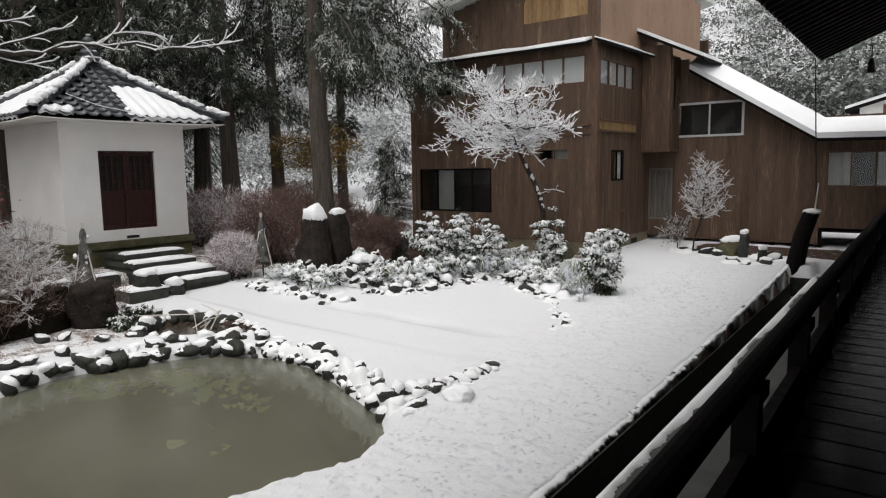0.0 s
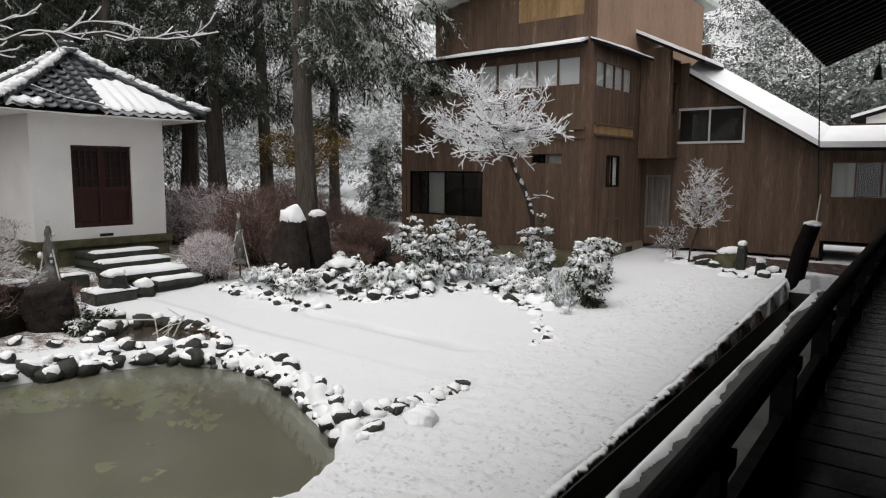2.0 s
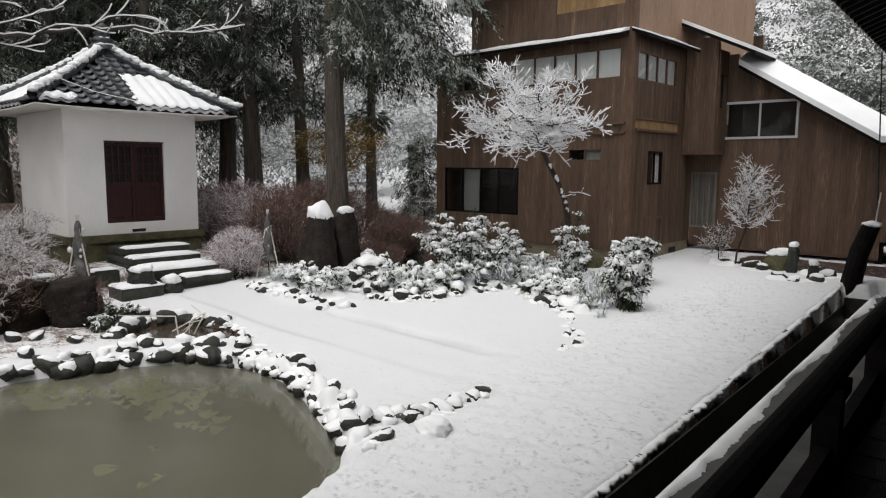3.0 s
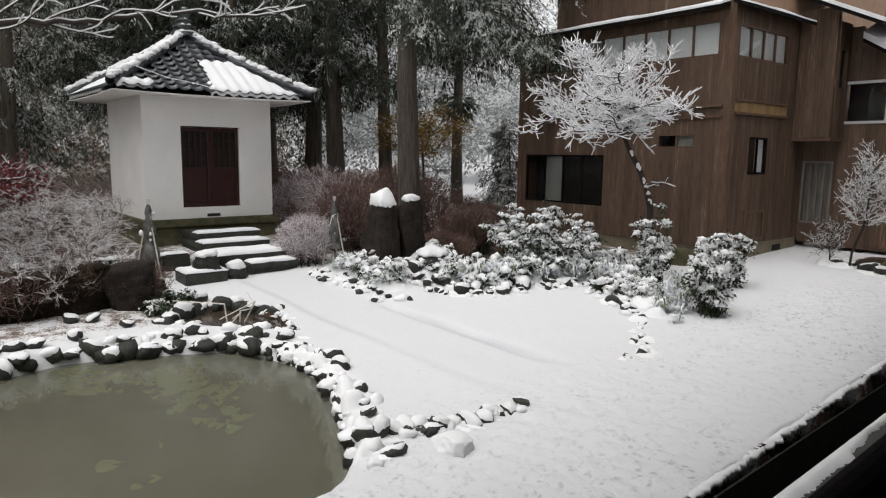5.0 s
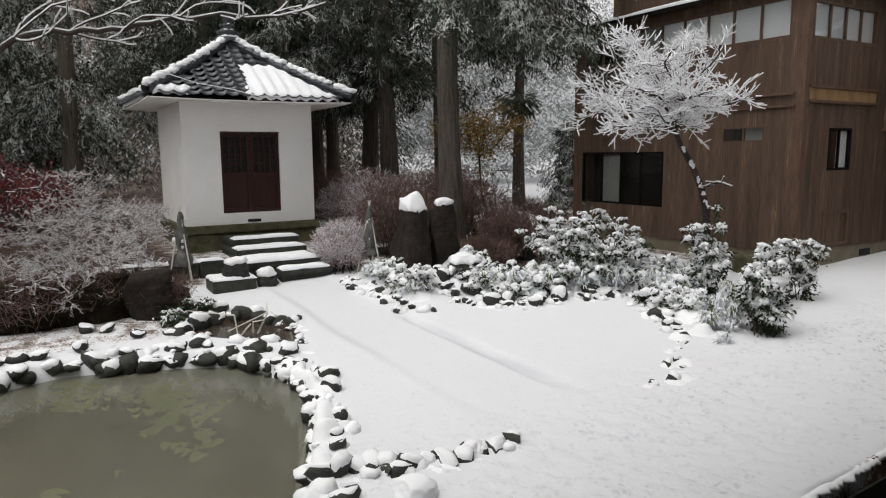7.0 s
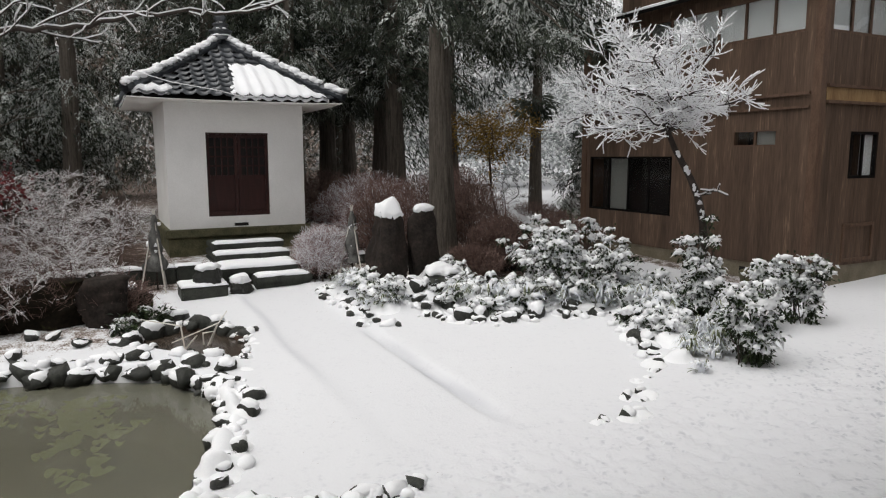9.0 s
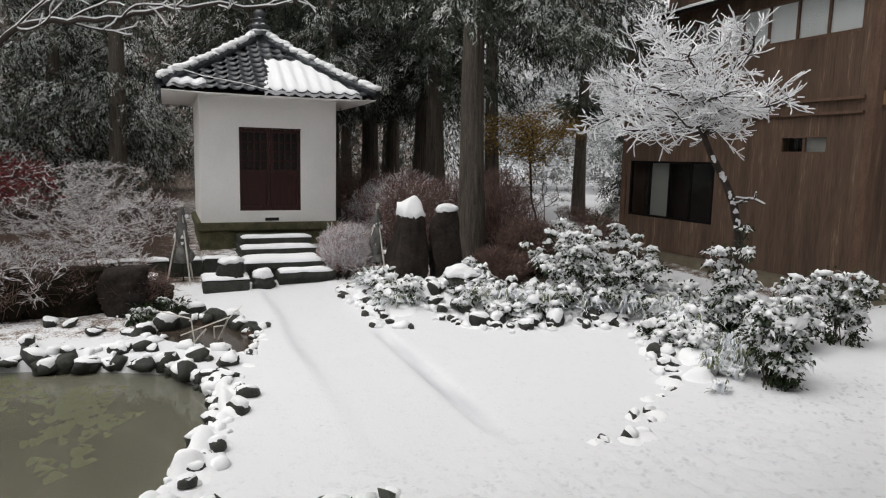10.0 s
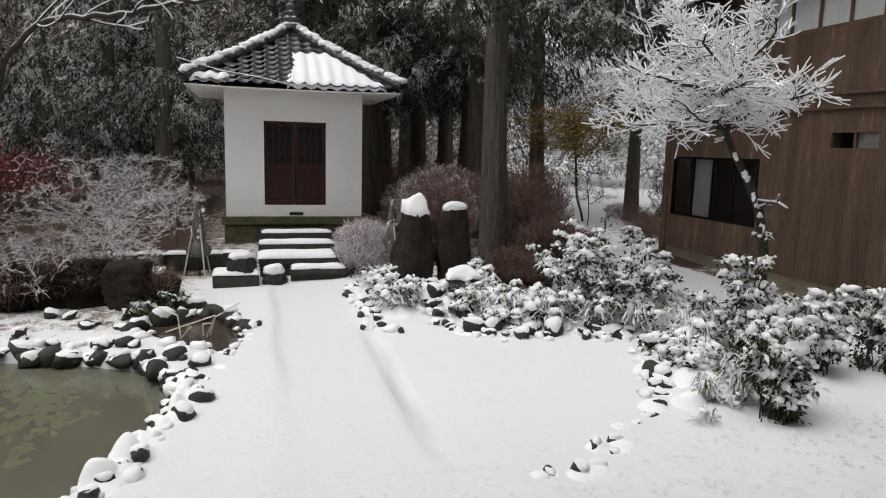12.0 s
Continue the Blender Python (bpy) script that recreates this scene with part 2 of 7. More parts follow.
def ground_mat():
    """Snow, thin and littered with leaves under the trees and beside the pond, grainy where it half melted along the
    veranda, the shade of its pits painted as grey dots.
    """
    m = bpy.data.materials.new("snow_covered_ground")
    m.use_nodes = True
    n, l = m.node_tree.nodes, m.node_tree.links
    b = n["Principled BSDF"]
    b.inputs["Roughness"].default_value = 0.8
    b.inputs["Specular IOR Level"].default_value = 0.15
    tc = n.new("ShaderNodeTexCoord")
    at = n.new("ShaderNodeAttribute")
    at.attribute_name = "litter"
    def noise_tex(scale, detail=5):
        t = n.new("ShaderNodeTexNoise")
        t.inputs["Scale"].default_value = scale
        t.inputs["Detail"].default_value = detail
        l.new(tc.outputs["Object"], t.inputs["Vector"])
        return t.outputs["Fac"]
    a, f = noise_tex(5.0), noise_tex(38.0)
    add = n.new("ShaderNodeMath")
    add.operation = "ADD"
    l.new(a, add.inputs[0])
    l.new(f, add.inputs[1])
    sub = n.new("ShaderNodeMath")
    sub.operation = "MULTIPLY_ADD"
    l.new(add.outputs[0], sub.inputs[0])
    sub.inputs[1].default_value = 0.5
    sub.inputs[2].default_value = 0.0
    lit = n.new("ShaderNodeMath")
    lit.operation = "ADD"
    l.new(sub.outputs[0], lit.inputs[0])
    l.new(at.outputs["Fac"], lit.inputs[1])
    ramp = n.new("ShaderNodeValToRGB")
    ramp.color_ramp.elements[0].position, ramp.color_ramp.elements[0].color = 0.92, (0.75, 0.752, 0.77, 1)
    ramp.color_ramp.elements[1].position, ramp.color_ramp.elements[1].color = 1.12, (0.055, 0.034, 0.024, 1)
    e = ramp.color_ramp.elements.new(0.99)
    e.color = (0.30, 0.25, 0.22, 1)
    half = n.new("ShaderNodeMath")
    half.operation = "MULTIPLY"
    half.inputs[1].default_value = 1.0
    l.new(lit.outputs[0], half.inputs[0])
    for el, p in zip(ramp.color_ramp.elements, (0.66, 0.74, 0.86)):
        el.position = p
    l.new(half.outputs[0], ramp.inputs["Fac"])
    # grey-lilac dots paint the shade inside the snow's shallow pits
    cells = n.new("ShaderNodeTexVoronoi")
    cells.inputs["Scale"].default_value = 15.0
    wob = n.new("ShaderNodeTexNoise")
    wob.inputs["Scale"].default_value = 9.0
    wob.inputs["Detail"].default_value = 3
    l.new(tc.outputs["Object"], wob.inputs["Vector"])
    push = n.new("ShaderNodeMix")
    push.data_type = "VECTOR"
    push.inputs[0].default_value = 0.12
    l.new(tc.outputs["Object"], push.inputs[4])
    l.new(wob.outputs["Color"], push.inputs[5])
    l.new(push.outputs[1], cells.inputs["Vector"])
    dot = n.new("ShaderNodeMapRange")
    dot.inputs[1].default_value, dot.inputs[2].default_value = 0.12, 0.48
    dot.inputs[3].default_value, dot.inputs[4].default_value = 1.0, 0.0
    l.new(cells.outputs["Distance"], dot.inputs[0])
    some = n.new("ShaderNodeMapRange")
    some.inputs[1].default_value, some.inputs[2].default_value = 0.44, 0.58
    l.new(noise_tex(6.0, 3), some.inputs[0])
    pr = n.new("ShaderNodeMath")
    pr.operation = "MULTIPLY"
    l.new(dot.outputs[0], pr.inputs[0])
    l.new(some.outputs[0], pr.inputs[1])
    ga = n.new("ShaderNodeAttribute")
    ga.attribute_name = "grain"
    pm = n.new("ShaderNodeMath")
    pm.operation = "MULTIPLY"
    l.new(pr.outputs[0], pm.inputs[0])
    l.new(ga.outputs["Fac"], pm.inputs[1])
    pk = n.new("ShaderNodeMath")
    pk.operation = "MULTIPLY"
    pk.inputs[1].default_value = 0.75
    l.new(pm.outputs[0], pk.inputs[0])
    cm = n.new("ShaderNodeMix")
    cm.data_type = "RGBA"
    # grey mask: painted shade of the path's edges, and the path's own grey
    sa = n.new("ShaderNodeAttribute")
    sa.attribute_name = "edge_shade_grey"
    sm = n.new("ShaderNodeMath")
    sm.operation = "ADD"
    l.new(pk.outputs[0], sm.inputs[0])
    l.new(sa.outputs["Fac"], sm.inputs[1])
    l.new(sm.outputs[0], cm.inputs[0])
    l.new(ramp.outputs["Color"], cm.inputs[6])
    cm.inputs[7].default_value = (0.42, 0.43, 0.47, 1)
    l.new(cm.outputs[2], b.inputs["Base Color"])
    bp = n.new("ShaderNodeBump")
    bp.inputs["Strength"].default_value = 0.35
    bp.inputs["Distance"].default_value = 0.07
    gr = n.new("ShaderNodeAttribute")
    gr.attribute_name = "grain"
    mul = n.new("ShaderNodeMath")
    mul.operation = "MULTIPLY_ADD"
    lump = noise_tex(10.0, 7)
    g2 = n.new("ShaderNodeMath")
    g2.operation = "MULTIPLY"
    l.new(gr.outputs["Fac"], g2.inputs[0])
    l.new(lump, g2.inputs[1])
    l.new(f, mul.inputs[0])
    mul.inputs[1].default_value = 0.22
    l.new(g2.outputs[0], mul.inputs[2])
    l.new(mul.outputs[0], bp.inputs["Height"])
    l.new(bp.outputs["Normal"], b.inputs["Normal"])
    return m


GROUND = ground_mat()

# ---- building helpers ----
rng = np.random.default_rng(7)


def mesh_of(name, verts, faces, smooth=False):
    me = bpy.data.meshes.new(name)
    me.from_pydata([tuple(v) for v in verts], [], [tuple(int(i) for i in f) for f in faces])
    if smooth:
        me.polygons.foreach_set("use_smooth", [True] * len(me.polygons))
    me.update()
    return me


def quads_mesh(name, q, smooth=False):
    """A mesh of loose quads, from an array of n x 4 x 3."""
    n = len(q)
    me = bpy.data.meshes.new(name)
    me.vertices.add(4 * n)
    me.vertices.foreach_set("co", np.asarray(q, dtype=np.float32).reshape(-1))
    me.loops.add(4 * n)
    me.loops.foreach_set("vertex_index", np.arange(4 * n, dtype=np.int32))
    me.polygons.add(n)
    me.polygons.foreach_set("loop_start", np.arange(0, 4 * n, 4, dtype=np.int32))
    me.update(calc_edges=True)
    return me


def grid_faces(rows, cols):
    i = np.arange(rows - 1)[:, None] * cols + np.arange(cols - 1)[None, :]
    i = i.reshape(-1)
    return np.stack([i, i + 1, i + cols + 1, i + cols], 1)


def boxes_data(blocks):
    v, f = [], []
    for (x0, y0, z0), (x1, y1, z1) in blocks:
        k = len(v)
        v += [(x0, y0, z0), (x1, y0, z0), (x1, y1, z0), (x0, y1, z0), (x0, y0, z1), (x1, y0, z1), (x1, y1, z1), (x0, y1, z1)]
        f += [(k, k + 3, k + 2, k + 1), (k + 4, k + 5, k + 6, k + 7), (k, k + 1, k + 5, k + 4), (k + 1, k + 2, k + 6, k + 5), (k + 2, k + 3, k + 7, k + 6), (k + 3, k, k + 4, k + 7)]
    return v, f


def box_mesh(name, lo, hi, bevel=0.0):
    lo, hi = np.minimum(lo, hi), np.maximum(lo, hi)
    v, f = boxes_data([(lo, hi)])
    if not bevel:
        return mesh_of(name, v, f)
    bm = bmesh.new()
    vs = [bm.verts.new(c) for c in v]
    for c in f:
        bm.faces.new([vs[i] for i in c])
    bmesh.ops.bevel(bm, geom=bm.edges[:], offset=bevel, segments=2, affect="EDGES")
    me = bpy.data.meshes.new(name)
    bm.to_mesh(me)
    bm.free()
    return me


def thing(name, loc, label, category, group="", kind=""):
    e = new(name)
    e.empty_display_size = 0.2
    e.location = loc
    return tagged(e, label, category, group, kind)


def root_of(ob):
    p = Vector((0, 0, 0))
    while ob is not None:
        p += ob.location
        ob = ob.parent
    return p


def part(name, me, material, parent, label="", kind=""):
    """Links a mesh given in world coordinates as one part of a thing."""
    p = root_of(parent)
    if p.length > 0:
        me.transform(Matrix.Translation(-p))
    ob = new(name, me)
    if material and not me.materials:
        me.materials.append(material)
    ob.parent = parent
    if label:
        ob["label"] = label
    if kind:
        ob["kind"] = kind
    return ob


def single(name, me, material, label, category, group="", kind=""):
    ob = new(name, me)
    if material:
        me.materials.append(material)
    return tagged(ob, label, category, group, kind)


def block(name, lo, hi, material, parent, bevel=0.0, label=""):
    return part(name, box_mesh(name, lo, hi, bevel), material, parent, label)


def unit(v):
    v = np.asarray(v, float)
    return v / np.maximum(np.linalg.norm(v, axis=-1, keepdims=True), 1e-9)


def tubes(a, b, ra, rb, sides=5):
    """Quads of tapered tubes between the points a and b."""
    a, b = np.asarray(a, float), np.asarray(b, float)
    d = unit(b - a)
    ref = np.where(np.abs(d[:, 2:3]) > 0.9, np.array([[1.0, 0, 0]]), np.array([[0, 0, 1.0]]))
    u = unit(np.cross(d, ref))
    w = np.cross(d, u)
    ang = np.arange(sides) * 2 * np.pi / sides
    ring = u[:, None, :] * np.cos(ang)[None, :, None] + w[:, None, :] * np.sin(ang)[None, :, None]
    lo = a[:, None, :] + ring * np.asarray(ra)[:, None, None]
    hi = b[:, None, :] + ring * np.asarray(rb)[:, None, None]
    return np.stack([lo, np.roll(lo, -1, 1), np.roll(hi, -1, 1), hi], 2).reshape(-1, 4, 3)


def blades(base, direction, length, width, droop=0.0):
    """Leaf-like quads from their base along a direction."""
    direction = unit(direction)
    side = unit(np.cross(direction, unit(rng.normal(size=direction.shape))))
    length, width = np.asarray(length)[:, None], np.asarray(width)[:, None]
    mid = base + direction * length * 0.5
    tip = base + direction * length
    tip[:, 2] -= droop * length[:, 0]
    return np.stack([base, mid + side * width / 2, tip, mid - side * width / 2], 1)


def lumps(centres, radii, flat=0.6, rough=0.25, seed=3, detail=1):
    """Loose rounded lumps (snow clumps): arrays of vertices and faces."""
    bm = bmesh.new()
    bmesh.ops.create_icosphere(bm, subdivisions=detail, radius=1)
    v0 = np.array([v.co[:] for v in bm.verts])
    f0 = np.array([[v.index for v in f.verts] for f in bm.faces])
    bm.free()
    r = np.random.default_rng(seed)
    n = len(centres)
    v = v0[None] * (1 + rough * r.normal(size=(n, len(v0), 1))) * np.asarray(radii)[:, None, None]
    v *= np.stack([r.uniform(0.7, 1.35, n), r.uniform(0.7, 1.35, n), np.full(n, flat)], 1)[:, None, :]
    v += np.asarray(centres)[:, None, :]
    f = f0[None] + (np.arange(n) * len(v0))[:, None, None]
    return v.reshape(-1, 3), f.reshape(-1, 3)


def lump_mesh(name, centres, radii, flat=0.6, rough=0.2, seed=3):
    v, f = lumps(centres, radii, flat, rough, seed)
    return mesh_of(name, v, f, True)


# ---- the lie of the land ----
POND = [(-4.35, 2.2), (-4.09, 3.22), (-3.83, 4.05), (-4.1, 4.75), (-4.5, 5.15), (-5.25, 5.45), (-5.95, 5.75), (-6.7, 6.0), (-7.4, 6.02), (-8.0, 5.85), (-8.5, 5.6), (-8.8, 5.0), (-9.15, 4.1), (-9.25, 3.6), (-9.0, 2.8), (-8.9, 1.2), (-8.0, 0.0), (-6.0, -0.4), (-4.8, 0.9)]
POOL = [(-9.94, 5.16), (-10.5, 5.62), (-10.54, 6.42), (-9.4, 6.70), (-8.62, 6.55), (-9.09, 6.03), (-9.59, 5.53)]
RING = [(-9.97, 9.57), (-9.4, 9.45), (-8.95, 9.49), (-8.42, 9.92), (-8.08, 10.54), (-7.77, 11.23), (-7.36, 11.76), (-6.85, 11.8), (-6.34, 11.47), (-5.85, 11.15), (-5.38, 10.78), (-4.99, 10.08), (-4.5, 9.49), (-4.42, 8.9)]
WATER_Z = -0.12


def signed(poly, x, y):
    """Distance to a polygon's edge, negative inside."""
    p = np.array(poly)
    q = np.roll(p, -1, 0)
    best = np.full(x.shape, 1e9)
    inside = np.zeros(x.shape, bool)
    for (ax, ay), (bx, by) in zip(p, q):
        t = np.clip(((x - ax) * (bx - ax) + (y - ay) * (by - ay)) / ((bx - ax) ** 2 + (by - ay) ** 2), 0, 1)
        best = np.minimum(best, np.hypot(x - ax - t * (bx - ax), y - ay - t * (by - ay)))
        cross = ((ay > y) != (by > y)) & (x < (bx - ax) * (y - ay) / (by - ay + 1e-12) + ax)
        inside ^= cross
    return np.where(inside, -best, best)


def step(a, b, v):
    t = np.clip((v - a) / (b - a), 0, 1)
    return t * t * (3 - 2 * t)


def bump_at(x, y, cx, cy, r, h):
    return h * np.exp(-((x - cx) ** 2 + (y - cy) ** 2) / (r * r))


def wave(x, y, k, s):
    r = np.random.default_rng(s)
    z = 0
    for i in range(9):
        a, ph, f = r.uniform(0, 6.28), r.uniform(0, 6.28), k * r.uniform(0.6, 1.8)
        z = z + np.sin(f * (x * np.cos(a) + y * np.sin(a)) + ph)
    return z / 9


def land(x, y):
    x, y = np.asarray(x, float), np.asarray(y, float)
    z = 0.04 + 0.036 * np.clip(y - 6.5, 0, 14) + 0.03 * np.clip(-x - 8.0, 0, 16)
    z = z + 0.022 * wave(x, y, 1.3, 1) + 0.010 * wave(x, y, 6.0, 2) + 0.012 * wave(x, y, 16.0, 3) * step(-5.0, -3.3, x + 0.045 * y)
    # the garden bed behind the lawn, with its rocks and shrubs
    z = z + bump_at(x, y, -10.2, 10.25, 0.8, 0.30) + bump_at(x, y, -9.75, 9.35, 0.55, 0.24) + bump_at(x, y, -10.7, 9.1, 0.5, 0.22) + bump_at(x, y, -9.0, 11.4, 1.0, 0.22) + bump_at(x, y, -8.0, 12.6, 1.1, 0.18) + bump_at(x, y, -6.1, 12.6, 0.9, 0.10)
    # the swept path, a little lower than the lawn beside it
    on = step(7.05, 7.35, y) * (1 - step(8.25, 8.62, y)) * step(-12.8, -12.5, x) * (1 - step(-5.4, -4.2, x))
    z = z - 0.03 * on - 0.07 * np.exp(-((y - 8.43) / 0.08) ** 2) * step(-9.2, -8.6, x) * (1 - step(-5.6, -4.9, x))
    # ponds
    for poly, depth in ((POND, 0.75), (POOL, 0.45)):
        d = signed(poly, x, y)
        z = z + (-depth - z) * (1 - step(-0.35, 0.12, d))
    # raised terrace under the shrine
    z = z + 0.30 * step(13.75, 13.82, -x) * (1 - step(9.8, 10.8, y))
    # gutter along the veranda
    s = x + 0.045 * y
    gut = step(-1.86, -1.80, s) * (1 - step(-1.36, -1.30, s)) * (1 - step(16.4, 16.6, y))
    z = z + (-0.5 - z) * gut
    under = step(-1.40, -1.34, s) * (1 - step(17.2, 17.4, y)) * (1 - step(6, 7, x))
    z = z + (0.0 - z) * under
    # wooded hills all round
    r = np.hypot(x + 8, y - 8)
    hill = np.clip(r - 36, 0, 130)
    z = z + (0.46 + 0.08 * wave(x, y, 0.05, 8)) * hill ** 1.02 * step(30, 60, r)
    return z


def axis_lines(dense_lo, dense_hi, stepm, far):
    mid = np.arange(dense_lo, dense_hi, stepm)
    out, d = [], stepm
    p = dense_hi
    while p < far:
        out.append(p)
        d *= 1.13
        p += d
    lo, d, p = [], stepm, dense_lo
    while p > -far:
        d *= 1.13
        p -= d
        lo.append(p)
    return np.array(lo[::-1] + list(mid) + out)


gx, gy = axis_lines(-13.5, -1.2, 0.06, 420), axis_lines(2.0, 19.7, 0.06, 420)
XX, YY = np.meshgrid(gx, gy)
ZZ = land(XX, YY)
ZZ = ZZ + 0.017 * rng.normal(size=ZZ.shape) * step(-5.0, -3.3, XX + 0.045 * YY) * (1 - step(-2.2, -1.95, XX + 0.045 * YY)) * (1 - step(14, 16, YY)) * step(1, 2, YY)
ground_me = mesh_of("ground", np.stack([XX, YY, ZZ], -1).reshape(-1, 3), grid_faces(len(gy), len(gx)), True)
litter = 0.21 * step(9.3, 10.2, -XX) * (1 - step(5.2, 6.4, YY)) + 0.12 * np.exp(-((XX + 11.8) ** 2 + (YY - 9.3) ** 2) / 1.0) + 0.22 * step(12.5, 13.5, -XX) * (1 - step(0.0, 2.0, YY + 0.42 * XX - 5.0)) + 0.34 * np.exp(-((XX + 11.6) ** 2 + (YY - 11.2) ** 2) / 2.2)
litter = litter - 0.3 * step(30, 40, np.hypot(XX + 8, YY - 8)) * step(0.0, 4.0, YY + 0.42 * XX - 5.0) + 0.12 * step(25, 30, -XX) * (1 - step(0.0, 2.0, YY + 0.42 * XX - 5.0)) - 0.25 * step(13, 15, YY) * step(-12, -11, XX) + 0.6 * step(-1.875, -1.85, XX + 0.045 * YY) * (1 - step(2.4, 3.0, XX)) * (1 - step(16.3, 16.6, YY)) + 0.5 * step(15.1, 15.4, YY) * (1 - step(15.9, 16.4, YY)) * (1 - step(-7.2, -6.9, XX)) * step(-13.6, -13, XX) + 0.30 * step(-7.3, -7.0, XX) * (1 - step(-6.75, -6.45, XX)) * step(15.6, 16.0, YY)
litter = litter + 0.34 * np.exp(-((XX + 10.0) ** 2 / 1.6 + (YY - 12.6) ** 2 / 0.9)) + 0.2 * np.exp(-((XX + 17.0) ** 2 / 9 + (YY - 12.5) ** 2 / 5))
litter = litter + 0.85 * step(17.45, 17.7, YY + 0.12 * np.sin(3 * XX)) * (1 - step(19.05, 19.2, YY)) * step(-5.5, -5.0, XX) * (1 - step(-0.8, -0.5, XX))
litter = litter + 0.16 * np.exp(-((XX + 15.6) ** 2 / 6 + (YY - 16.6) ** 2 / 1.2))
litter = litter + 0.8 * (1 - step(-0.30, -0.05, signed(POND, XX, YY))) + 0.8 * (signed(POOL, XX, YY) < 0.05)
la = ground_me.attributes.new("litter", "FLOAT", "POINT")
la.data.foreach_set("value", litter.reshape(-1).astype(np.float32))
grain = 1.1 * step(-5.0, -3.3, XX + 0.045 * YY) * (0.55 + 0.45 * wave(XX, YY, 1.5, 21) * 2) + 0.15
# shade in the creases at both path edges, painted as grey lines
edge_shade_grey = 0.60 * np.exp(-((YY - 8.43 - 0.03 * np.sin(XX * 3)) / 0.075) ** 2) * step(-9.3, -8.8, XX) * (1 - step(-5.9, -4.4, XX)) * (0.75 + 0.6 * wave(XX, YY, 2.0, 31))
edge_shade_grey = edge_shade_grey + 0.36 * np.exp(-((YY - 7.18 - 0.03 * np.sin(XX * 2.3)) / 0.06) ** 2) * step(-12.2, -11.8, XX) * (1 - step(-8.6, -6.6, XX))
# the swept path itself slightly greyer all over
edge_shade_grey = edge_shade_grey + 0.06 * step(7.1, 7.3, YY) * (1 - step(8.3, 8.45, YY)) * step(-12.6, -12.2, XX) * (1 - step(-6.5, -4.5, XX))
sl = ground_me.attributes.new("edge_shade_grey", "FLOAT", "POINT")
sl.data.foreach_set("value", np.clip(edge_shade_grey, 0, 1).reshape(-1).astype(np.float32))
ga = ground_me.attributes.new("grain", "FLOAT", "POINT")
ga.data.foreach_set("value", np.clip(grain, 0, 2.2).reshape(-1).astype(np.float32))
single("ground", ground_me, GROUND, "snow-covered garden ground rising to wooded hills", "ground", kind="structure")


def poly_sheet(name, poly, z, grow=0.4):
    c = np.mean(poly, 0)
    v = [(x + (x - c[0]) / np.hypot(x - c[0], y - c[1]) * grow, y + (y - c[1]) / np.hypot(x - c[0], y - c[1]) * grow, z) for x, y in poly]
    return mesh_of(name, v, [range(len(v))])


single("pond_water", poly_sheet("pond_water", POND, WATER_Z, 0.12), WATER, "murky olive-brown still pond water", "water", kind="structure")
single("pool_water", poly_sheet("pool_water", POOL, 0.0, 0.10), MUD_WATER, "dark shallow water of the small pool", "water", kind="structure")

# ---- the shrine: white plastered, tiled pyramid roof ----
SX0, SX1, SY0, SY1 = -18.0, -15.03, 6.28, 9.22
SCX, SCY = (SX0 + SX1) / 2, (SY0 + SY1) / 2
shrine = thing("garden_shrine", (SCX, SCY, 0.8), "small white plastered shrine with tiled pyramid roof and dark red doors", "shrine")
DY0, DY1, DZ0, DZ1 = 7.09, 8.42, 1.39, 3.18


def welded(me):
    """Joins blocks that touch into one wall."""
    bm = bmesh.new()
    bm.from_mesh(me)
    bmesh.ops.remove_doubles(bm, verts=bm.verts, dist=0.0005)
    seen = {}
    for face in bm.faces:
        seen.setdefault(tuple(sorted(v.index for v in face.verts)), []).append(face)
    bmesh.ops.delete(bm, geom=[face for group in seen.values() if len(group) > 1 for face in group], context="FACES_ONLY")
    bm.to_mesh(me)
    bm.free()
    return me


def split(u0, u1, z0, z1, openings):
    """Rectangles of a wall round its openings (u0, u1, z0, z1)."""
    us = sorted({u0, u1, *[min(max(o[k], u0), u1) for o in openings for k in (0, 1)]})
    out = []
    for a, b in zip(us, us[1:]):
        m, z = (a + b) / 2, z0
        for o in sorted((o for o in openings if o[0] < m < o[1]), key=lambda o: o[2]):
            if o[2] > z:
                out.append((a, b, z, min(o[2], z1)))
            z = max(z, o[3])
        if z < z1:
            out.append((a, b, z, z1))
    return out


cells = [(a, b, c, d) for a, b in ((SY0, DY0), (DY0, DY1), (DY1, SY1)) for c, d in ((1.12, DZ0), (DZ0, DZ1), (DZ1, 3.86)) if (a, c) != (DY0, DZ0)]
v, f = boxes_data([((SX1 - 0.18, a, c), (SX1, b, d)) for a, b, c, d in cells])
part("front_wall", welded(mesh_of("front_wall", v, f)), PLASTER, shrine)
block("side_wall", (SX0, SY0, 1.12), (SX1 - 0.182, SY0 + 0.18, 3.86), PLASTER, shrine)
block("side_wall", (SX0, SY1 - 0.18, 1.12), (SX1 - 0.182, SY1, 3.86), PLASTER, shrine)
block("back_wall", (SX0, SY0 + 0.182, 1.12), (SX0 + 0.18, SY1 - 0.182, 3.86), PLASTER, shrine)
block("plinth", (SX0 - 0.1, SY0 - 0.10, 0.96), (SX1 + 0.12, SY1 + 0.10, 1.14), MOSSY, shrine, 0.02, "moss-stained stone plinth")
block("plinth_base", (SX0 - 0.04, SY0 - 0.04, 0.3), (SX1 + 0.05, SY1 + 0.04, 0.958), MOSSY, shrine, 0.02)
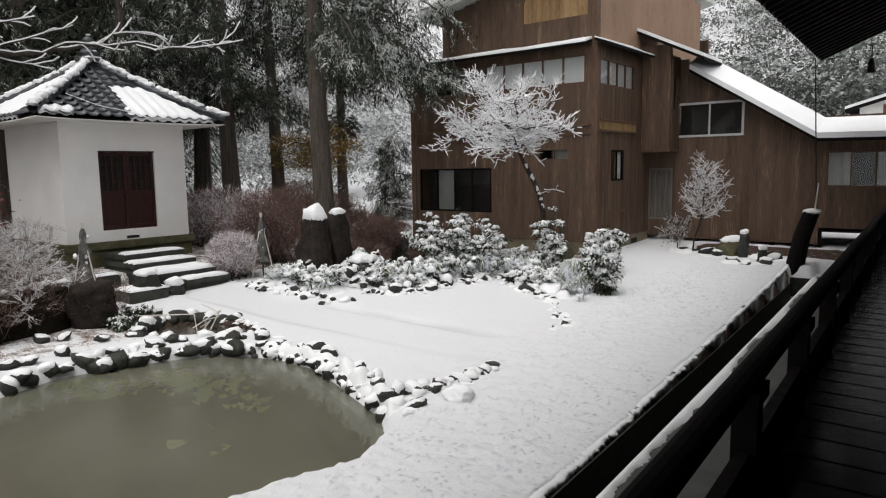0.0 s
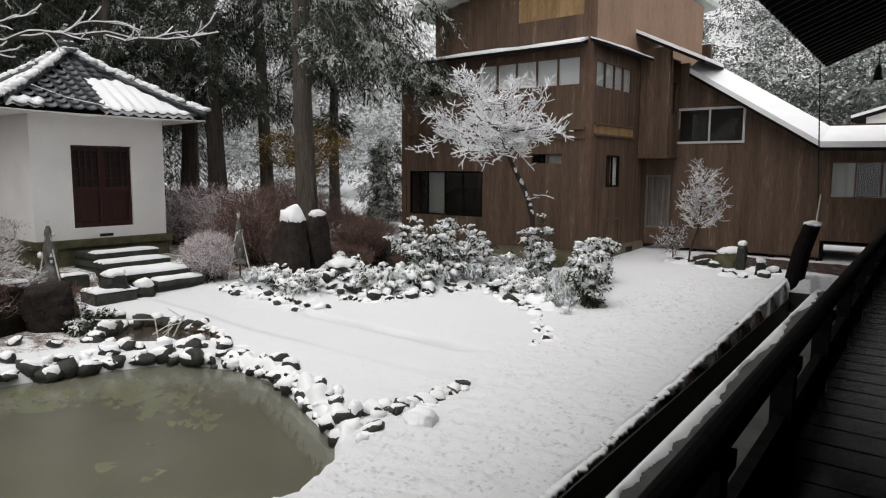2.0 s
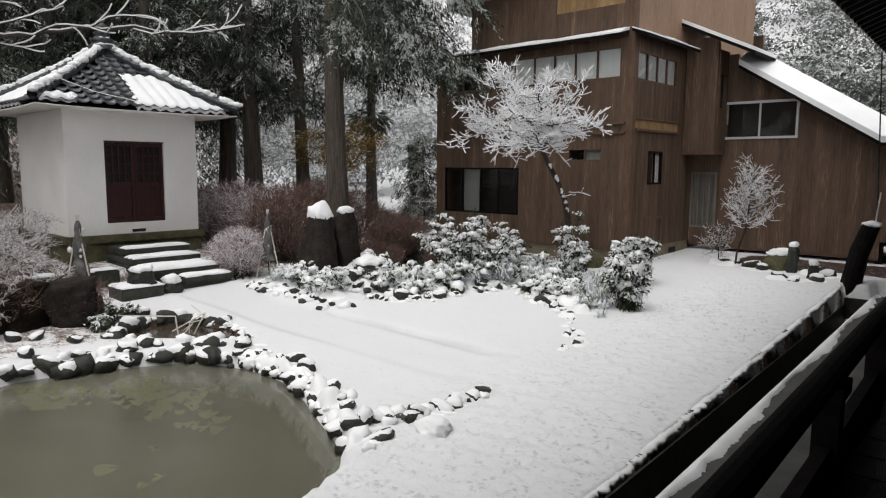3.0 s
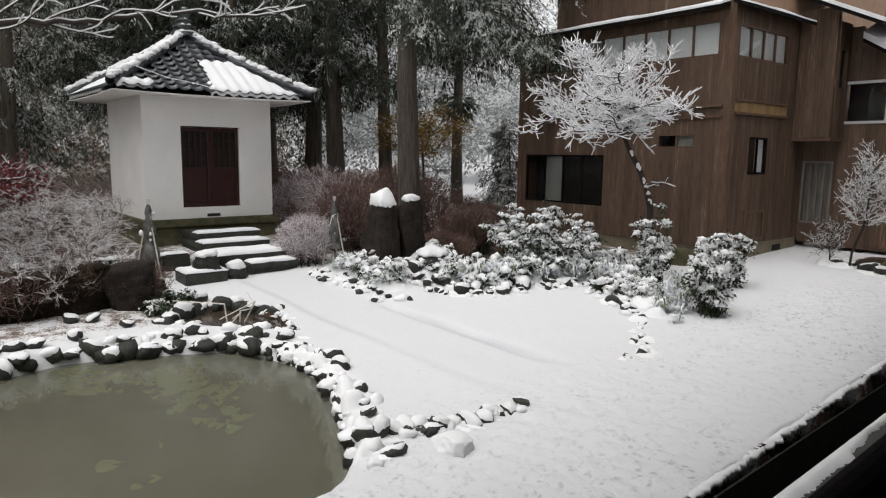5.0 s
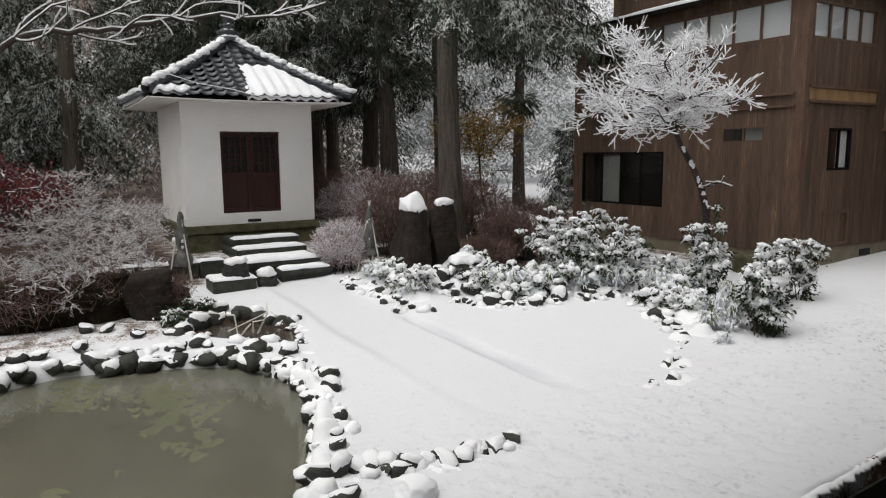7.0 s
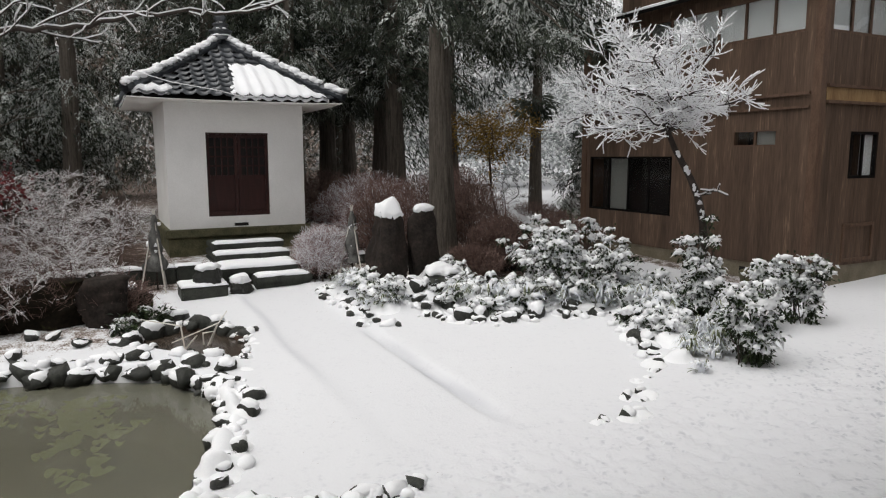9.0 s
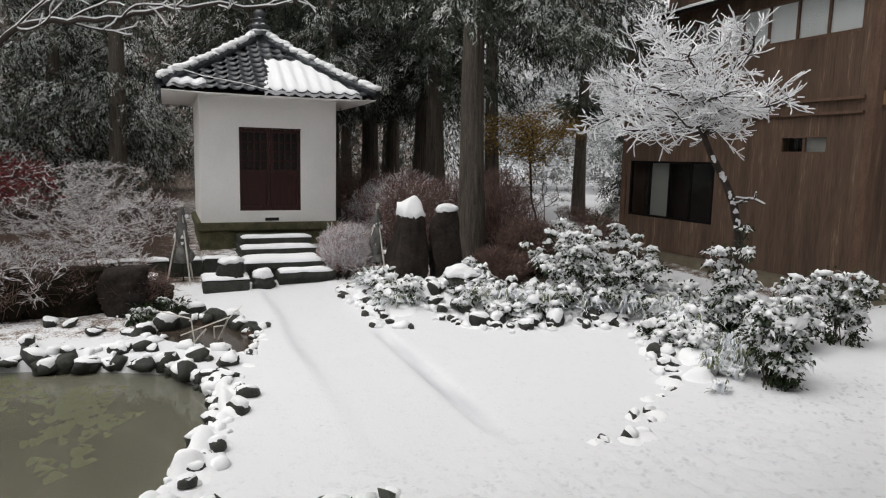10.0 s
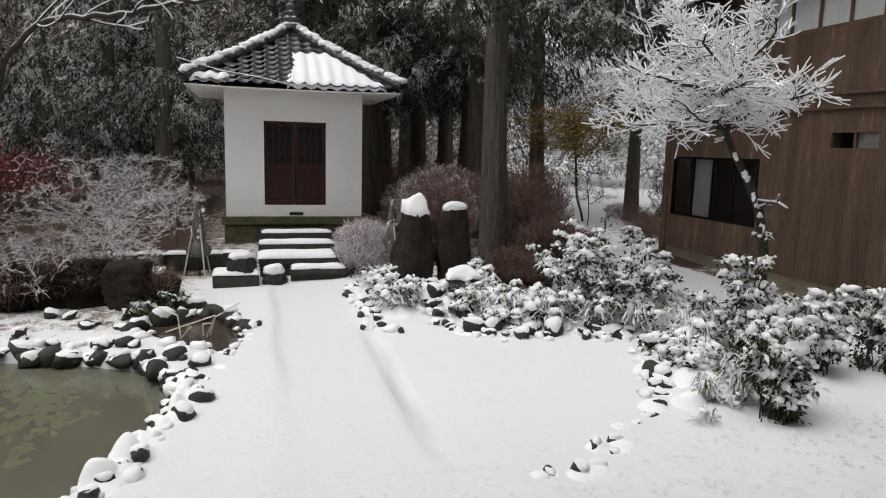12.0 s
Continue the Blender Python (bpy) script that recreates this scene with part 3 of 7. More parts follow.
block("vent", (SX1 - 0.01, 7.62, 1.17), (SX1 + 0.012, 7.92, 1.235), INTERIOR_SHADE, shrine)
# doors: two leaves with a lattice above a panel
for side, (a, b) in enumerate(((DY0, (DY0 + DY1) / 2 - 0.004), ((DY0 + DY1) / 2 + 0.004, DY1))):
    leaf = block("door", (SX1 - 0.13, a, DZ0), (SX1 - 0.10, b, DZ0 + 0.82), DOOR_RED, shrine, label="dark red door leaf with glazed lattice")
    for lo, hi in (((a, DZ0), (a + 0.07, DZ1)), ((b - 0.07, DZ0), (b, DZ1)), ((a + 0.072, DZ1 - 0.08), (b - 0.072, DZ1)), ((a + 0.072, DZ0 + 0.80), (b - 0.072, DZ0 + 0.9)), ((a + 0.072, DZ0), (b - 0.072, DZ0 + 0.1))):
        block("rail", (SX1 - 0.098, lo[0], lo[1]), (SX1 - 0.06, hi[0], hi[1]), DOOR_RED, leaf)
    for k in range(1, 4):
        y = a + 0.07 + k * (b - a - 0.14) / 4
        block("bar", (SX1 - 0.096, y - 0.017, DZ0 + 0.902), (SX1 - 0.072, y + 0.017, DZ1 - 0.082), DOOR_RED, leaf)
    for k in range(1, 4):
        z = DZ0 + 0.9 + k * (DZ1 - 0.08 - DZ0 - 0.9) / 4
        block("bar", (SX1 - 0.09, a + 0.072, z - 0.017), (SX1 - 0.070, b - 0.072, z + 0.017), DOOR_RED, leaf)
    block("pane", (SX1 - 0.125, a + 0.03, DZ0 + 0.86), (SX1 - 0.118, b - 0.03, DZ1 - 0.03), INTERIOR_SHADE, leaf)
block("door_frame", (SX1 - 0.15, DY0 - 0.002, DZ1), (SX1 + 0.004, DY1 + 0.002, DZ1 + 0.03), DOOR_RED, shrine)
# roof: four faces between the eaves and the apex
EZ, AZ, OV = 3.93, 5.36, 0.72
apex = np.array((SCX, SCY, AZ))
corners = [np.array(c) for c in ((SX1 + OV, SY0 - OV, EZ), (SX1 + OV, SY1 + OV, EZ), (SX0 - OV, SY1 + OV, EZ), (SX0 - OV, SY0 - OV, EZ))]


def roof_point(k, u, w, lift=0.0):
    """A place on roof face k: u along the eave 0..1, w up the slope 0..1; the slope sags and its corners turn up."""
    a, b = corners[k], corners[(k + 1) % 4]
    e = a + (b - a) * u
    p = e + (apex - e) * w
    p = p.copy()
    p[2] += lift - 0.06 * math.sin(math.pi * min(w, 1)) * (1 - 0.3 * abs(2 * u - 1)) + 0.03 * abs(2 * u - 1) ** 3 * (1 - w) ** 2
    return p


deck_v, deck_f = [], []
for k in range(4):
    n0, N = len(deck_v), 9
    for i in range(N):
        for j in range(N):
            deck_v.append(roof_point(k, j / (N - 1), i / (N - 1), -0.06))
    deck_f += [tuple(n0 + x for x in q) for q in grid_faces(N, N)]
part("roof_deck", mesh_of("roof_deck", deck_v, deck_f, True), DARK_WOOD, shrine)
# plastered soffit of the eaves
sv, sf = [], []
for k in range(4):
    n0 = len(sv)
    a, b = corners[k], corners[(k + 1) % 4]
    wa = [np.array(c) for c in ((SX1, SY0, 3.84), (SX1, SY1, 3.84), (SX0, SY1, 3.84), (SX0, SY0, 3.84))]
    for j in range(7):
        u = j / 6
        e = roof_point(k, u, 0, -0.085)
        e2 = roof_point(k, u, 0, -0.105)
        w = wa[k] + (wa[(k + 1) % 4] - wa[k]) * u
        sv += [e, e2, w]
    for j in range(6):
        m = n0 + 3 * j
        sf += [(m, m + 3, m + 4, m + 1), (m + 1, m + 4, m + 5, m + 2)]
part("soffit", mesh_of("soffit", sv, sf), PLASTER, shrine, "white plastered eave soffit")


def tile_mesh():
    """A curved pan-and-roll tile, 0.26 wide along x, 0.30 long along y."""
    vs, fs = [], []
    prof = [(-0.13, 0.035), (-0.10, 0.05), (-0.07, 0.035), (-0.035, 0.008), (0.03, 0.0), (0.09, 0.010), (0.13, 0.032)]
    for y, lift in ((0.0, 0.026), (0.30, 0.0)):
        for x, z in prof:
            vs.append((x, y, z + lift))
        for x, z in prof:
            vs.append((x, y, z + lift - 0.02))
    n = len(prof)
    for i in range(n - 1):
        fs += [(i, i + 1, 2 * n + i + 1, 2 * n + i), (n + i, i + n + 1, i + 1, i)]
    return mesh_of("tile", vs, fs, True)


TILE_ME = tile_mesh()
TILE_ME.materials.append(TILE)
ROWS_UP, TILE_W = 11, 0.265
rest_v, rest_f = [], []
tv = np.array([v.co[:] for v in TILE_ME.vertices])
tf = [tuple(p.vertices) for p in TILE_ME.polygons]
tile_spots = []
for k in range(4):
    a, b = corners[k], corners[(k + 1) % 4]
    width = np.linalg.norm(b - a)
    along = (b - a) / width
    for i in range(ROWS_UP):
        w = i / ROWS_UP
        half = width / 2 * (1 - w) - 0.10
        n = int(half / TILE_W)
        for j in range(-n, n + 1):
            u = 0.5 + j * TILE_W / (width * (1 - w))
            p = roof_point(k, u, w - 0.01, 0.0)
            q = roof_point(k, u, w + 0.09, 0.0)
            up = unit(q - p)
            nrm = np.cross(along, up)
            m = Matrix(((along[0], up[0], nrm[0], p[0]), (along[1], up[1], nrm[1], p[1]), (along[2], up[2], nrm[2], p[2]), (0, 0, 0, 1)))
            tile_spots.append((k, m))
for k, m in tile_spots:
    if k in (1, 2):
        n0 = len(rest_v)
        rest_v += [m @ Vector(c) for c in tv]
        rest_f += [tuple(n0 + c for c in q) for q in tf]
part("far_roof_tiles", mesh_of("far_roof_tiles", rest_v, rest_f, True), TILE, shrine, kind="stuff")


def roof_snow(k, u0, u1, w0, w1, name, seed, thick=0.07, ragged=0.06):
    """A sheet of snow lying on the tiles, following their rolls."""
    r = np.random.default_rng(seed)
    a, b = corners[k], corners[(k + 1) % 4]
    width = np.linalg.norm(b - a)
    NU, NW = 60, 16
    top = []
    for i in range(NW):
        w = w0 + (w1 - w0) * i / (NW - 1)
        for j in range(NU):
            t = j / (NU - 1)
            lo = u0 + ragged * math.sin(9 * w + seed) * 0.3
            u = lo + (u1 - lo) * t
            u = 0.5 + (u - 0.5) / 1.0
            roll = 0.022 * math.cos(2 * math.pi * (u - 0.5) * width * (1 - w) / TILE_W + 2.4)
            edge = min(1, 6 * t, 6 * (1 - t), 0.25 + 5 * i / (NW - 1), 6 * (1 - i / (NW - 1)))
            top.append(roof_point(k, u, w, 0.02 + thick * max(edge, 0) ** 0.6 + roll + 0.006 * r.normal()))
    vs = top + [p - np.array((0, 0, thick + 0.03)) for p in top]
    fs = [tuple(q) for q in grid_faces(NW, NU)]
    n = NW * NU
    rim = [i for i in range(NU)] + [NU * i + NU - 1 for i in range(1, NW)] + [n - 2 - i for i in range(NU - 1)] + [NU * i for i in range(NW - 2, 0, -1)]
    fs += [(rim[i], rim[i - 1], rim[i - 1] + n, rim[i] + n) for i in range(len(rim))]
    return part(name, mesh_of(name, vs, fs, True), SNOW, shrine, "sheet of snow left on the tiles")


roof_snow(0, 0.47, 0.93, 0.0, 0.60, "roof_snow", 4)
roof_snow(0, 0.03, 0.17, 0.02, 0.10, "roof_snow", 11, 0.06)
roof_snow(3, 0.04, 0.80, 0.0, 0.8, "roof_snow", 6)
roof_snow(1, 0.05, 0.9, 0.02, 0.85, "roof_snow", 8)
# hip ridges: stacked dark tiles with snow humps
for k in range(4):
    pts = [roof_point(k, 0.0, w, 0.03) for w in np.linspace(-0.015, 0.97, 17)]
    for i, (p, q) in enumerate(zip(pts, pts[1:])):
        d = q - p
        me = quads_mesh("hip_tile", tubes([p + (0, 0, 0.05)], [q + d * 0.12 + (0, 0, 0.02)], [0.105], [0.085], 8))
        part("hip_tile", me, TILE, shrine)
    c = np.array([p + (q - p) * t for p, q in zip(pts, pts[1:]) for t in (0.25, 0.75)])
    keep = rng.random(len(c)) < (0.93 if k != 0 else 0.97)
    c = c[keep] + np.array((0, 0, 0.135)) + rng.normal(size=(keep.sum(), 3)) * 0.012
    part("hip_snow", lump_mesh("hip_snow", c, rng.uniform(0.10, 0.135, len(c)), 0.62, 0.10, 5 + k), SNOW_SOFT, shrine, "row of snow humps on the hip", "stuff")
# finial
fin = []
for r, z in ((0.36, 0.0), (0.36, 0.10), (0.30, 0.12), (0.25, 0.22), (0.31, 0.24), (0.31, 0.29), (0.22, 0.32), (0.17, 0.42), (0.22, 0.44), (0.22, 0.48), (0.10, 0.52), (0.16, 0.58), (0.17, 0.66), (0.10, 0.74), (0.0, 0.82)):
    fin.append((r * 0.86, AZ + 0.02 + z * 0.80))
N = 14
fv = [(SCX + r * math.cos(2 * math.pi * i / N), SCY + r * math.sin(2 * math.pi * i / N), z) for r, z in fin for i in range(N)]
ff = [(m * N + i, m * N + (i + 1) % N, (m + 1) * N + (i + 1) % N, (m + 1) * N + i) for m in range(len(fin) - 1) for i in range(N)]
part("finial", mesh_of("finial", fv, ff, True), TILE, shrine, "tiered dark roof finial")
part("finial_snow", lump_mesh("finial_snow", [(SCX + dx, SCY + dy, AZ + z) for dx, dy, z in ((0.24, 0.0, 0.12), (0.22, 0.12, 0.12), (0.22, -0.12, 0.12), (0.17, 0.05, 0.28), (0.17, -0.08, 0.28), (0.12, 0.0, 0.42), (0.02, 0.0, 0.68))], [0.09, 0.07, 0.09, 0.07, 0.06, 0.06, 0.06], 0.35), SNOW_SOFT, shrine, "", "stuff")

# stone steps up to the shrine
steps = thing("stone_steps", (-13.2, 7.7, 0.2), "dark stone steps with snow on their treads", "steps")
for x0, x1, y0, y1, z0, z1 in ((-14.9, -14.0, 6.98, 8.45, 0.3, 0.91), (-14.9, -13.5, 6.96, 8.45, 0.3, 0.75), (-14.9, -12.75, 6.94, 8.5, 0.2, 0.58), (-13.4, -12.38, 7.5, 8.6, 0.05, 0.43)):
    block("step", (x0, y0, z1 - 0.13), (x1, y1, z1), STEP_STONE, steps, 0.02)
    block("riser", (x0 + 0.02, y0 + 0.03, z0), (x1 - 0.06, y1 - 0.03, z1 - 0.132), STEP_STONE, steps)


def snow_slab(name, x0, x1, y0, y1, z, thick, parent, seed, nx=14, ny=18):
    """A rounded blanket of snow on a flat top, with a wavy edge."""
    r = np.random.default_rng(seed)
    ph = r.uniform(0, 6.28, 6)
    top = []
    for i in range(nx):
        for j in range(ny):
            a, b = 2 * i / (nx - 1) - 1, 2 * j / (ny - 1) - 1
            wob = 1 + 0.03 * math.sin(5 * b + ph[0]) + 0.03 * math.sin(7 * a + ph[1])
            x = (x0 + x1) / 2 + a * wob * (x1 - x0) / 2
            y = (y0 + y1) / 2 + b * wob * (y1 - y0) / 2
            ed = max(0.0, 1 - max(abs(a), abs(b)) ** 6)
            top.append((x, y, z + 0.012 + thick * ed ** 0.5 * (0.85 + 0.1 * math.sin(4 * a + ph[2]) + 0.1 * math.sin(5 * b + ph[3]))))
    n = nx * ny
    vs = top + [(x, y, z - 0.01) for x, y, _ in top]
    fs = [tuple(q) for q in grid_faces(nx, ny)]
    rim = [i for i in range(ny)] + [ny * i + ny - 1 for i in range(1, nx)] + [n - 2 - i for i in range(ny - 1)] + [ny * i for i in range(nx - 2, 0, -1)]
    fs += [(rim[i], rim[i - 1], rim[i - 1] + n, rim[i] + n) for i in range(len(rim))]
    return part(name, mesh_of(name, vs, fs, True), SNOW, parent)


snow_slab("snow", -14.30, -14.0, 7.0, 8.42, 0.91, 0.05, steps, 1)
snow_slab("snow", -13.92, -13.5, 6.98, 8.42, 0.75, 0.05, steps, 2)
snow_slab("snow", -13.45, -12.76, 6.96, 8.46, 0.58, 0.08, steps, 3)
snow_slab("snow", -12.74, -12.40, 7.55, 8.55, 0.43, 0.05, steps, 9)

# ---- the brown timber house ----
HX0, HX1, HY = -13.1, -7.0, 15.79
house = thing("timber_house", ((HX0 + HX1) / 2, HY + 3, 0.4), "three-storey brown timber house with snow on its pent roofs", "house")
BOARD = box_mesh("board", (0, 0, 0), (1, 1, 1))
BOARD.materials.append(SIDING)
BOARD_PLY = box_mesh("board", (0, 0, 0), (1, 1, 1))
BOARD_PLY.materials.append(PLYWOOD)
BOARD_LIGHT = box_mesh("board", (0, 0, 0), (1, 1, 1))
BOARD_LIGHT.materials.append(SIDING_LIGHT)


def wall_panel(parent, name, face, at, u0, u1, z0, z1, openings, wide=0.21, skin=SIDING, boards=True, me=None):
    """A wall facing -y (face 'y') or +x (face 'x'), its plane at 'at', with openings and vertical boards on it."""
    rects = split(u0, u1, z0, z1, openings)
    t = 0.14
    if face == "y":
        v, f = boxes_data([((a, at + 0.02, c), (b, at + t, d)) for a, b, c, d in rects])
    else:
        v, f = boxes_data([((at - t, a, c), (at - 0.02, b, d)) for a, b, c, d in rects])
    wall = part(name, mesh_of(name, v, f), skin, parent)
    if boards:
        base = root_of(wall)
        for a, b, c, d in rects:
            n = max(1, round((b - a) / wide))
            for i in range(n):
                x0, x1 = a + (b - a) * i / n, a + (b - a) * (i + 1) / n
                ob = new("board", me or BOARD)
                ob.parent = wall
                jut = 0.017 + 0.0015 * ((i * 7) % 3)
                if face == "y":
                    ob.location = Vector((x0 + 0.0015, at + 0.0195 - jut, c + 0.002)) - base
                    ob.scale = (x1 - x0 - 0.003, jut, d - c - 0.004)
                else:
                    ob.location = Vector((at - 0.0195, x0 + 0.0015, c + 0.002)) - base
                    ob.scale = (jut, x1 - x0 - 0.003, d - c - 0.004)
    return wall


def window(parent, face, at, u0, u1, z0, z1, panes, frame_mat, behind, rail=0.045, name="window", depth=0.06, label="", blind=None):
    """A framed window in an opening, its panes side by side, with what hangs behind the glass."""
    def bx(a, b, c, d, n0, n1):
        return ((a, at + n0, c), (b, at + n1, d)) if face == "y" else ((at - n1, a, c), (at - n0, b, d))
    fr = [bx(u0, u1, z0, z0 + rail, 0.0, depth), bx(u0, u1, z1 - rail, z1, 0.0, depth), bx(u0, u0 + rail, z0 + rail, z1 - rail, 0.0, depth), bx(u1 - rail, u1, z0 + rail, z1 - rail, 0.0, depth)]
    v, f = boxes_data(fr)
    w = part(name, mesh_of(name, v, f), frame_mat, parent, label)
    n = panes
    for i in range(n):
        a, b = u0 + rail + (u1 - u0 - 2 * rail) * i / n, u0 + rail + (u1 - u0 - 2 * rail) * (i + 1) / n
        if i:
            lo, hi = bx(a - 0.02, a + 0.02, z0 + rail, z1 - rail, 0.012, depth - 0.005)
            block("mullion", lo, hi, frame_mat, w)
        lo, hi = bx(a + 0.022, b - 0.022, z0 + rail, z1 - rail, 0.030, 0.034)
        g = block("pane", lo, hi, GLASS, w)
        g.visible_shadow = False
        m = behind[i % len(behind)]
        if m is not None:
            lo, hi = bx(a + 0.005, b - 0.005, z0 + 0.01, z1 - 0.01, 0.07, 0.08)
            block("curtain", lo, hi, m, w)
    # near-black sheet added in place of the unlit room
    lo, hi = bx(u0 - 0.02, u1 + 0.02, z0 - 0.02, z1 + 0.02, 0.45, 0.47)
    block("room_shade_sheet", lo, hi, INTERIOR_SHADE, w)
    return w


up_open = [(-12.85, -7.30, 4.78, 5.52)]
lo_open = [(-12.85, -10.2, 1.42, 2.68), (-8.68, -7.76, 2.87, 3.15)]
wall_panel(house, "front_wall", "y", HY, HX0, HX1 - 0.1, 0.70, 5.7, up_open + lo_open)
wall_panel(house, "front_wall", "y", HY + 0.02, -11.9, HX1 - 0.1, 5.86, 7.05, [(-9.15, -7.28, 6.48, 7.05)])
for i in range(12):
    a, b = -11.9 + 4.8 * i / 12, -11.9 + 4.8 * (i + 1) / 12
    block("gable_board", (a, HY + 0.04, 7.052), (b, HY + 0.16, 7.03 + (a + 12.0) * 0.226 + 0.02), SIDING_LIGHT if a > -9.2 else SIDING, house)
wall_panel(house, "worn_panel", "y", HY + 0.05, -9.15, -7.28, 6.48, 7.05, [], 0.13, SIDING_LIGHT, True, BOARD_LIGHT)
window(house, "y", HY, -12.85, -7.30, 4.78, 5.52, 9, TRIM_BROWN, [None, None, CURTAIN_DULL, CURTAIN_DULL, CURTAIN, CURTAIN, CURTAIN, CURTAIN, CURTAIN], label="row of sliding windows with pale curtains")
window(house, "y", HY, -12.85, -10.2, 1.42, 2.68, 4, DARK_WOOD, [None, CURTAIN_DULL, None, None], label="dark sliding window with one curtain drawn")
window(house, "y", HY, -8.68, -7.76, 2.87, 3.15, 2, TRIM_BROWN, [None, CURTAIN_DULL], 0.02, label="narrow strip window")
wall_panel(house, "side_wall", "x", HX1, HY + 0.12, 19.4, 0.74, 5.7, [(15.98, 18.2, 4.74, 5.43), (16.72, 17.53, 2.29, 3.11)])
window(house, "x", HX1, 15.98, 18.2, 4.74, 5.43, 4, TRIM_BROWN, [CURTAIN], label="four-pane window with pale curtains")
window(house, "x", HX1, 16.72, 17.53, 2.29, 3.11, 2, DARK_WOOD, [None, CURTAIN], 0.05, label="small sliding window in a dark frame")
wall_panel(house, "side_wall", "x", HX1, HY + 0.12, 23.7, 5.86, 8.05, [], 0.9, PLYWOOD, True, BOARD_PLY)
block("back_wall", (HX0, 24.6, 0.4), (HX1, 24.75, 7.0), SIDING, house)
block("side_wall", (HX0 - 0.02, HY + 0.16, 0.4), (HX0 + 0.12, 24.58, 5.75), SIDING, house)
block("side_wall", (-11.9, HY + 0.2, 5.8), (-11.78, 24.58, 7.0), SIDING, house)
block("side_wall", (HX1 - 0.15, 19.8, 0.4), (HX1 - 0.02, 24.58, 5.8), SIDING, house)
# inner decks near-black too, the rooms' shade painted on them
block("ceiling_deck", (HX0, HY + 0.2, 5.6), (HX1 - 0.16, 24.58, 5.7), INTERIOR_SHADE, house)
block("floor_deck", (HX0, HY + 0.2, 3.6), (HX1 - 0.16, 24.58, 3.7), INTERIOR_SHADE, house)
block("foundation", (HX0 + 0.02, HY + 0.03, 0.0), (HX1 - 0.03, HY + 0.2, 0.698), FOUNDATION, house, label="pale stained concrete foundation")
block("foundation", (HX1 - 0.2, HY + 0.202, 0.0), (HX1 - 0.03, 19.4, 0.738), FOUNDATION, house)
for y in (16.0, 18.2):
    block("foundation_vent", (HX1 - 0.04, y, 0.48), (HX1 - 0.022, y + 0.42, 0.62), INTERIOR_SHADE, house)
block("foundation_vent", (-8.4, HY + 0.022, 0.46), (-7.95, HY + 0.04, 0.60), INTERIOR_SHADE, house)
block("frieze", (HX0, HY + 0.03, 5.702), (HX1 - 0.13, HY + 0.14, 5.858), SIDING, house)
block("frieze", (HX1 - 0.14, HY + 0.15, 5.702), (HX1 - 0.02, 19.6, 5.858), SIDING, house)
block("corner_post", (HX1 - 0.12, HY - 0.03, 0.70), (HX1 + 0.035, HY + 0.12, 8.0), TRIM_BROWN, house)
block("corner_post", (HX0 - 0.05, HY - 0.03, 0.4), (HX0 + 0.12, HY + 0.12, 5.7), TRIM_BROWN, house)
for z in (3.60, 3.87):
    block("ledge", (HX1 + 0.001, 15.95, z - 0.03), (HX1 + 0.06, 18.3, z + 0.02), TRIM_BROWN, house)
block("pale_band", (HX1 + 0.004, 15.95, 3.622), (HX1 + 0.02, 18.3, 3.838), SIDING_LIGHT, house)
block("ledge", (-12.9, HY - 0.06, 3.72), (-7.15, HY - 0.01, 3.77), TRIM_BROWN, house)
block("ledge", (-12.9, HY - 0.05, 3.50), (-7.15, HY - 0.01, 3.54), TRIM_BROWN, house)
for lo, hi in (((16.67, 0.80), (17.58, 0.86)), ((16.67, 1.43), (17.58, 1.49)), ((16.67, 0.862), (16.73, 1.428)), ((17.52, 0.862), (17.58, 1.428))):
    block("hatch_frame", (HX1 + 0.003, lo[0], lo[1]), (HX1 + 0.03, hi[0], hi[1]), TRIM_BROWN, house)


def pent(name, a, b, out, z_in, z_out, snow=0.09, axis="y"):
    """A narrow lean-to roof along a wall, snow on it. a, b: ends along the wall; out: how far it stands out."""
    if axis == "y":
        P = lambda u, d, z: (u, HY - d, z)
    else:
        P = lambda u, d, z: (HX1 + d, u, z)
    def sheet(lo, hi, n=22, wob=0.0):
        vs = []
        for i in range(n):
            u = a + (b - a) * i / (n - 1)
            k = wob * math.sin(2.3 * u) + wob * 0.6 * math.sin(5.1 * u + 1)
            vs += [P(u, 0.0, z_in + hi + k), P(u, out * 0.6, z_in + (z_out - z_in) * 0.6 + hi + k), P(u, out + k, z_out + hi * 0.8), P(u, out + k, z_out + lo), P(u, 0.0, z_in + lo)]
        fs = [(5 * i + j, 5 * i + (j + 1) % 5, 5 * i + 5 + (j + 1) % 5, 5 * i + 5 + j) for i in range(n - 1) for j in range(5)] + [(0, 1, 2, 3, 4), tuple(5 * (n - 1) + j for j in (4, 3, 2, 1, 0))]
        return mesh_of(name, vs, fs)
    r = part(name, sheet(-0.07, 0.0), DARK_WOOD, house)
    part("snow", sheet(0.002, snow, wob=0.012), SNOW, r)


pent("pent_roof", HX0 - 0.15, HX1 - 0.12, 0.42, 5.86, 5.73, 0.05)
pent("pent_roof", HY - 0.15, 18.55, 0.42, 5.86, 5.70, 0.05, "x")
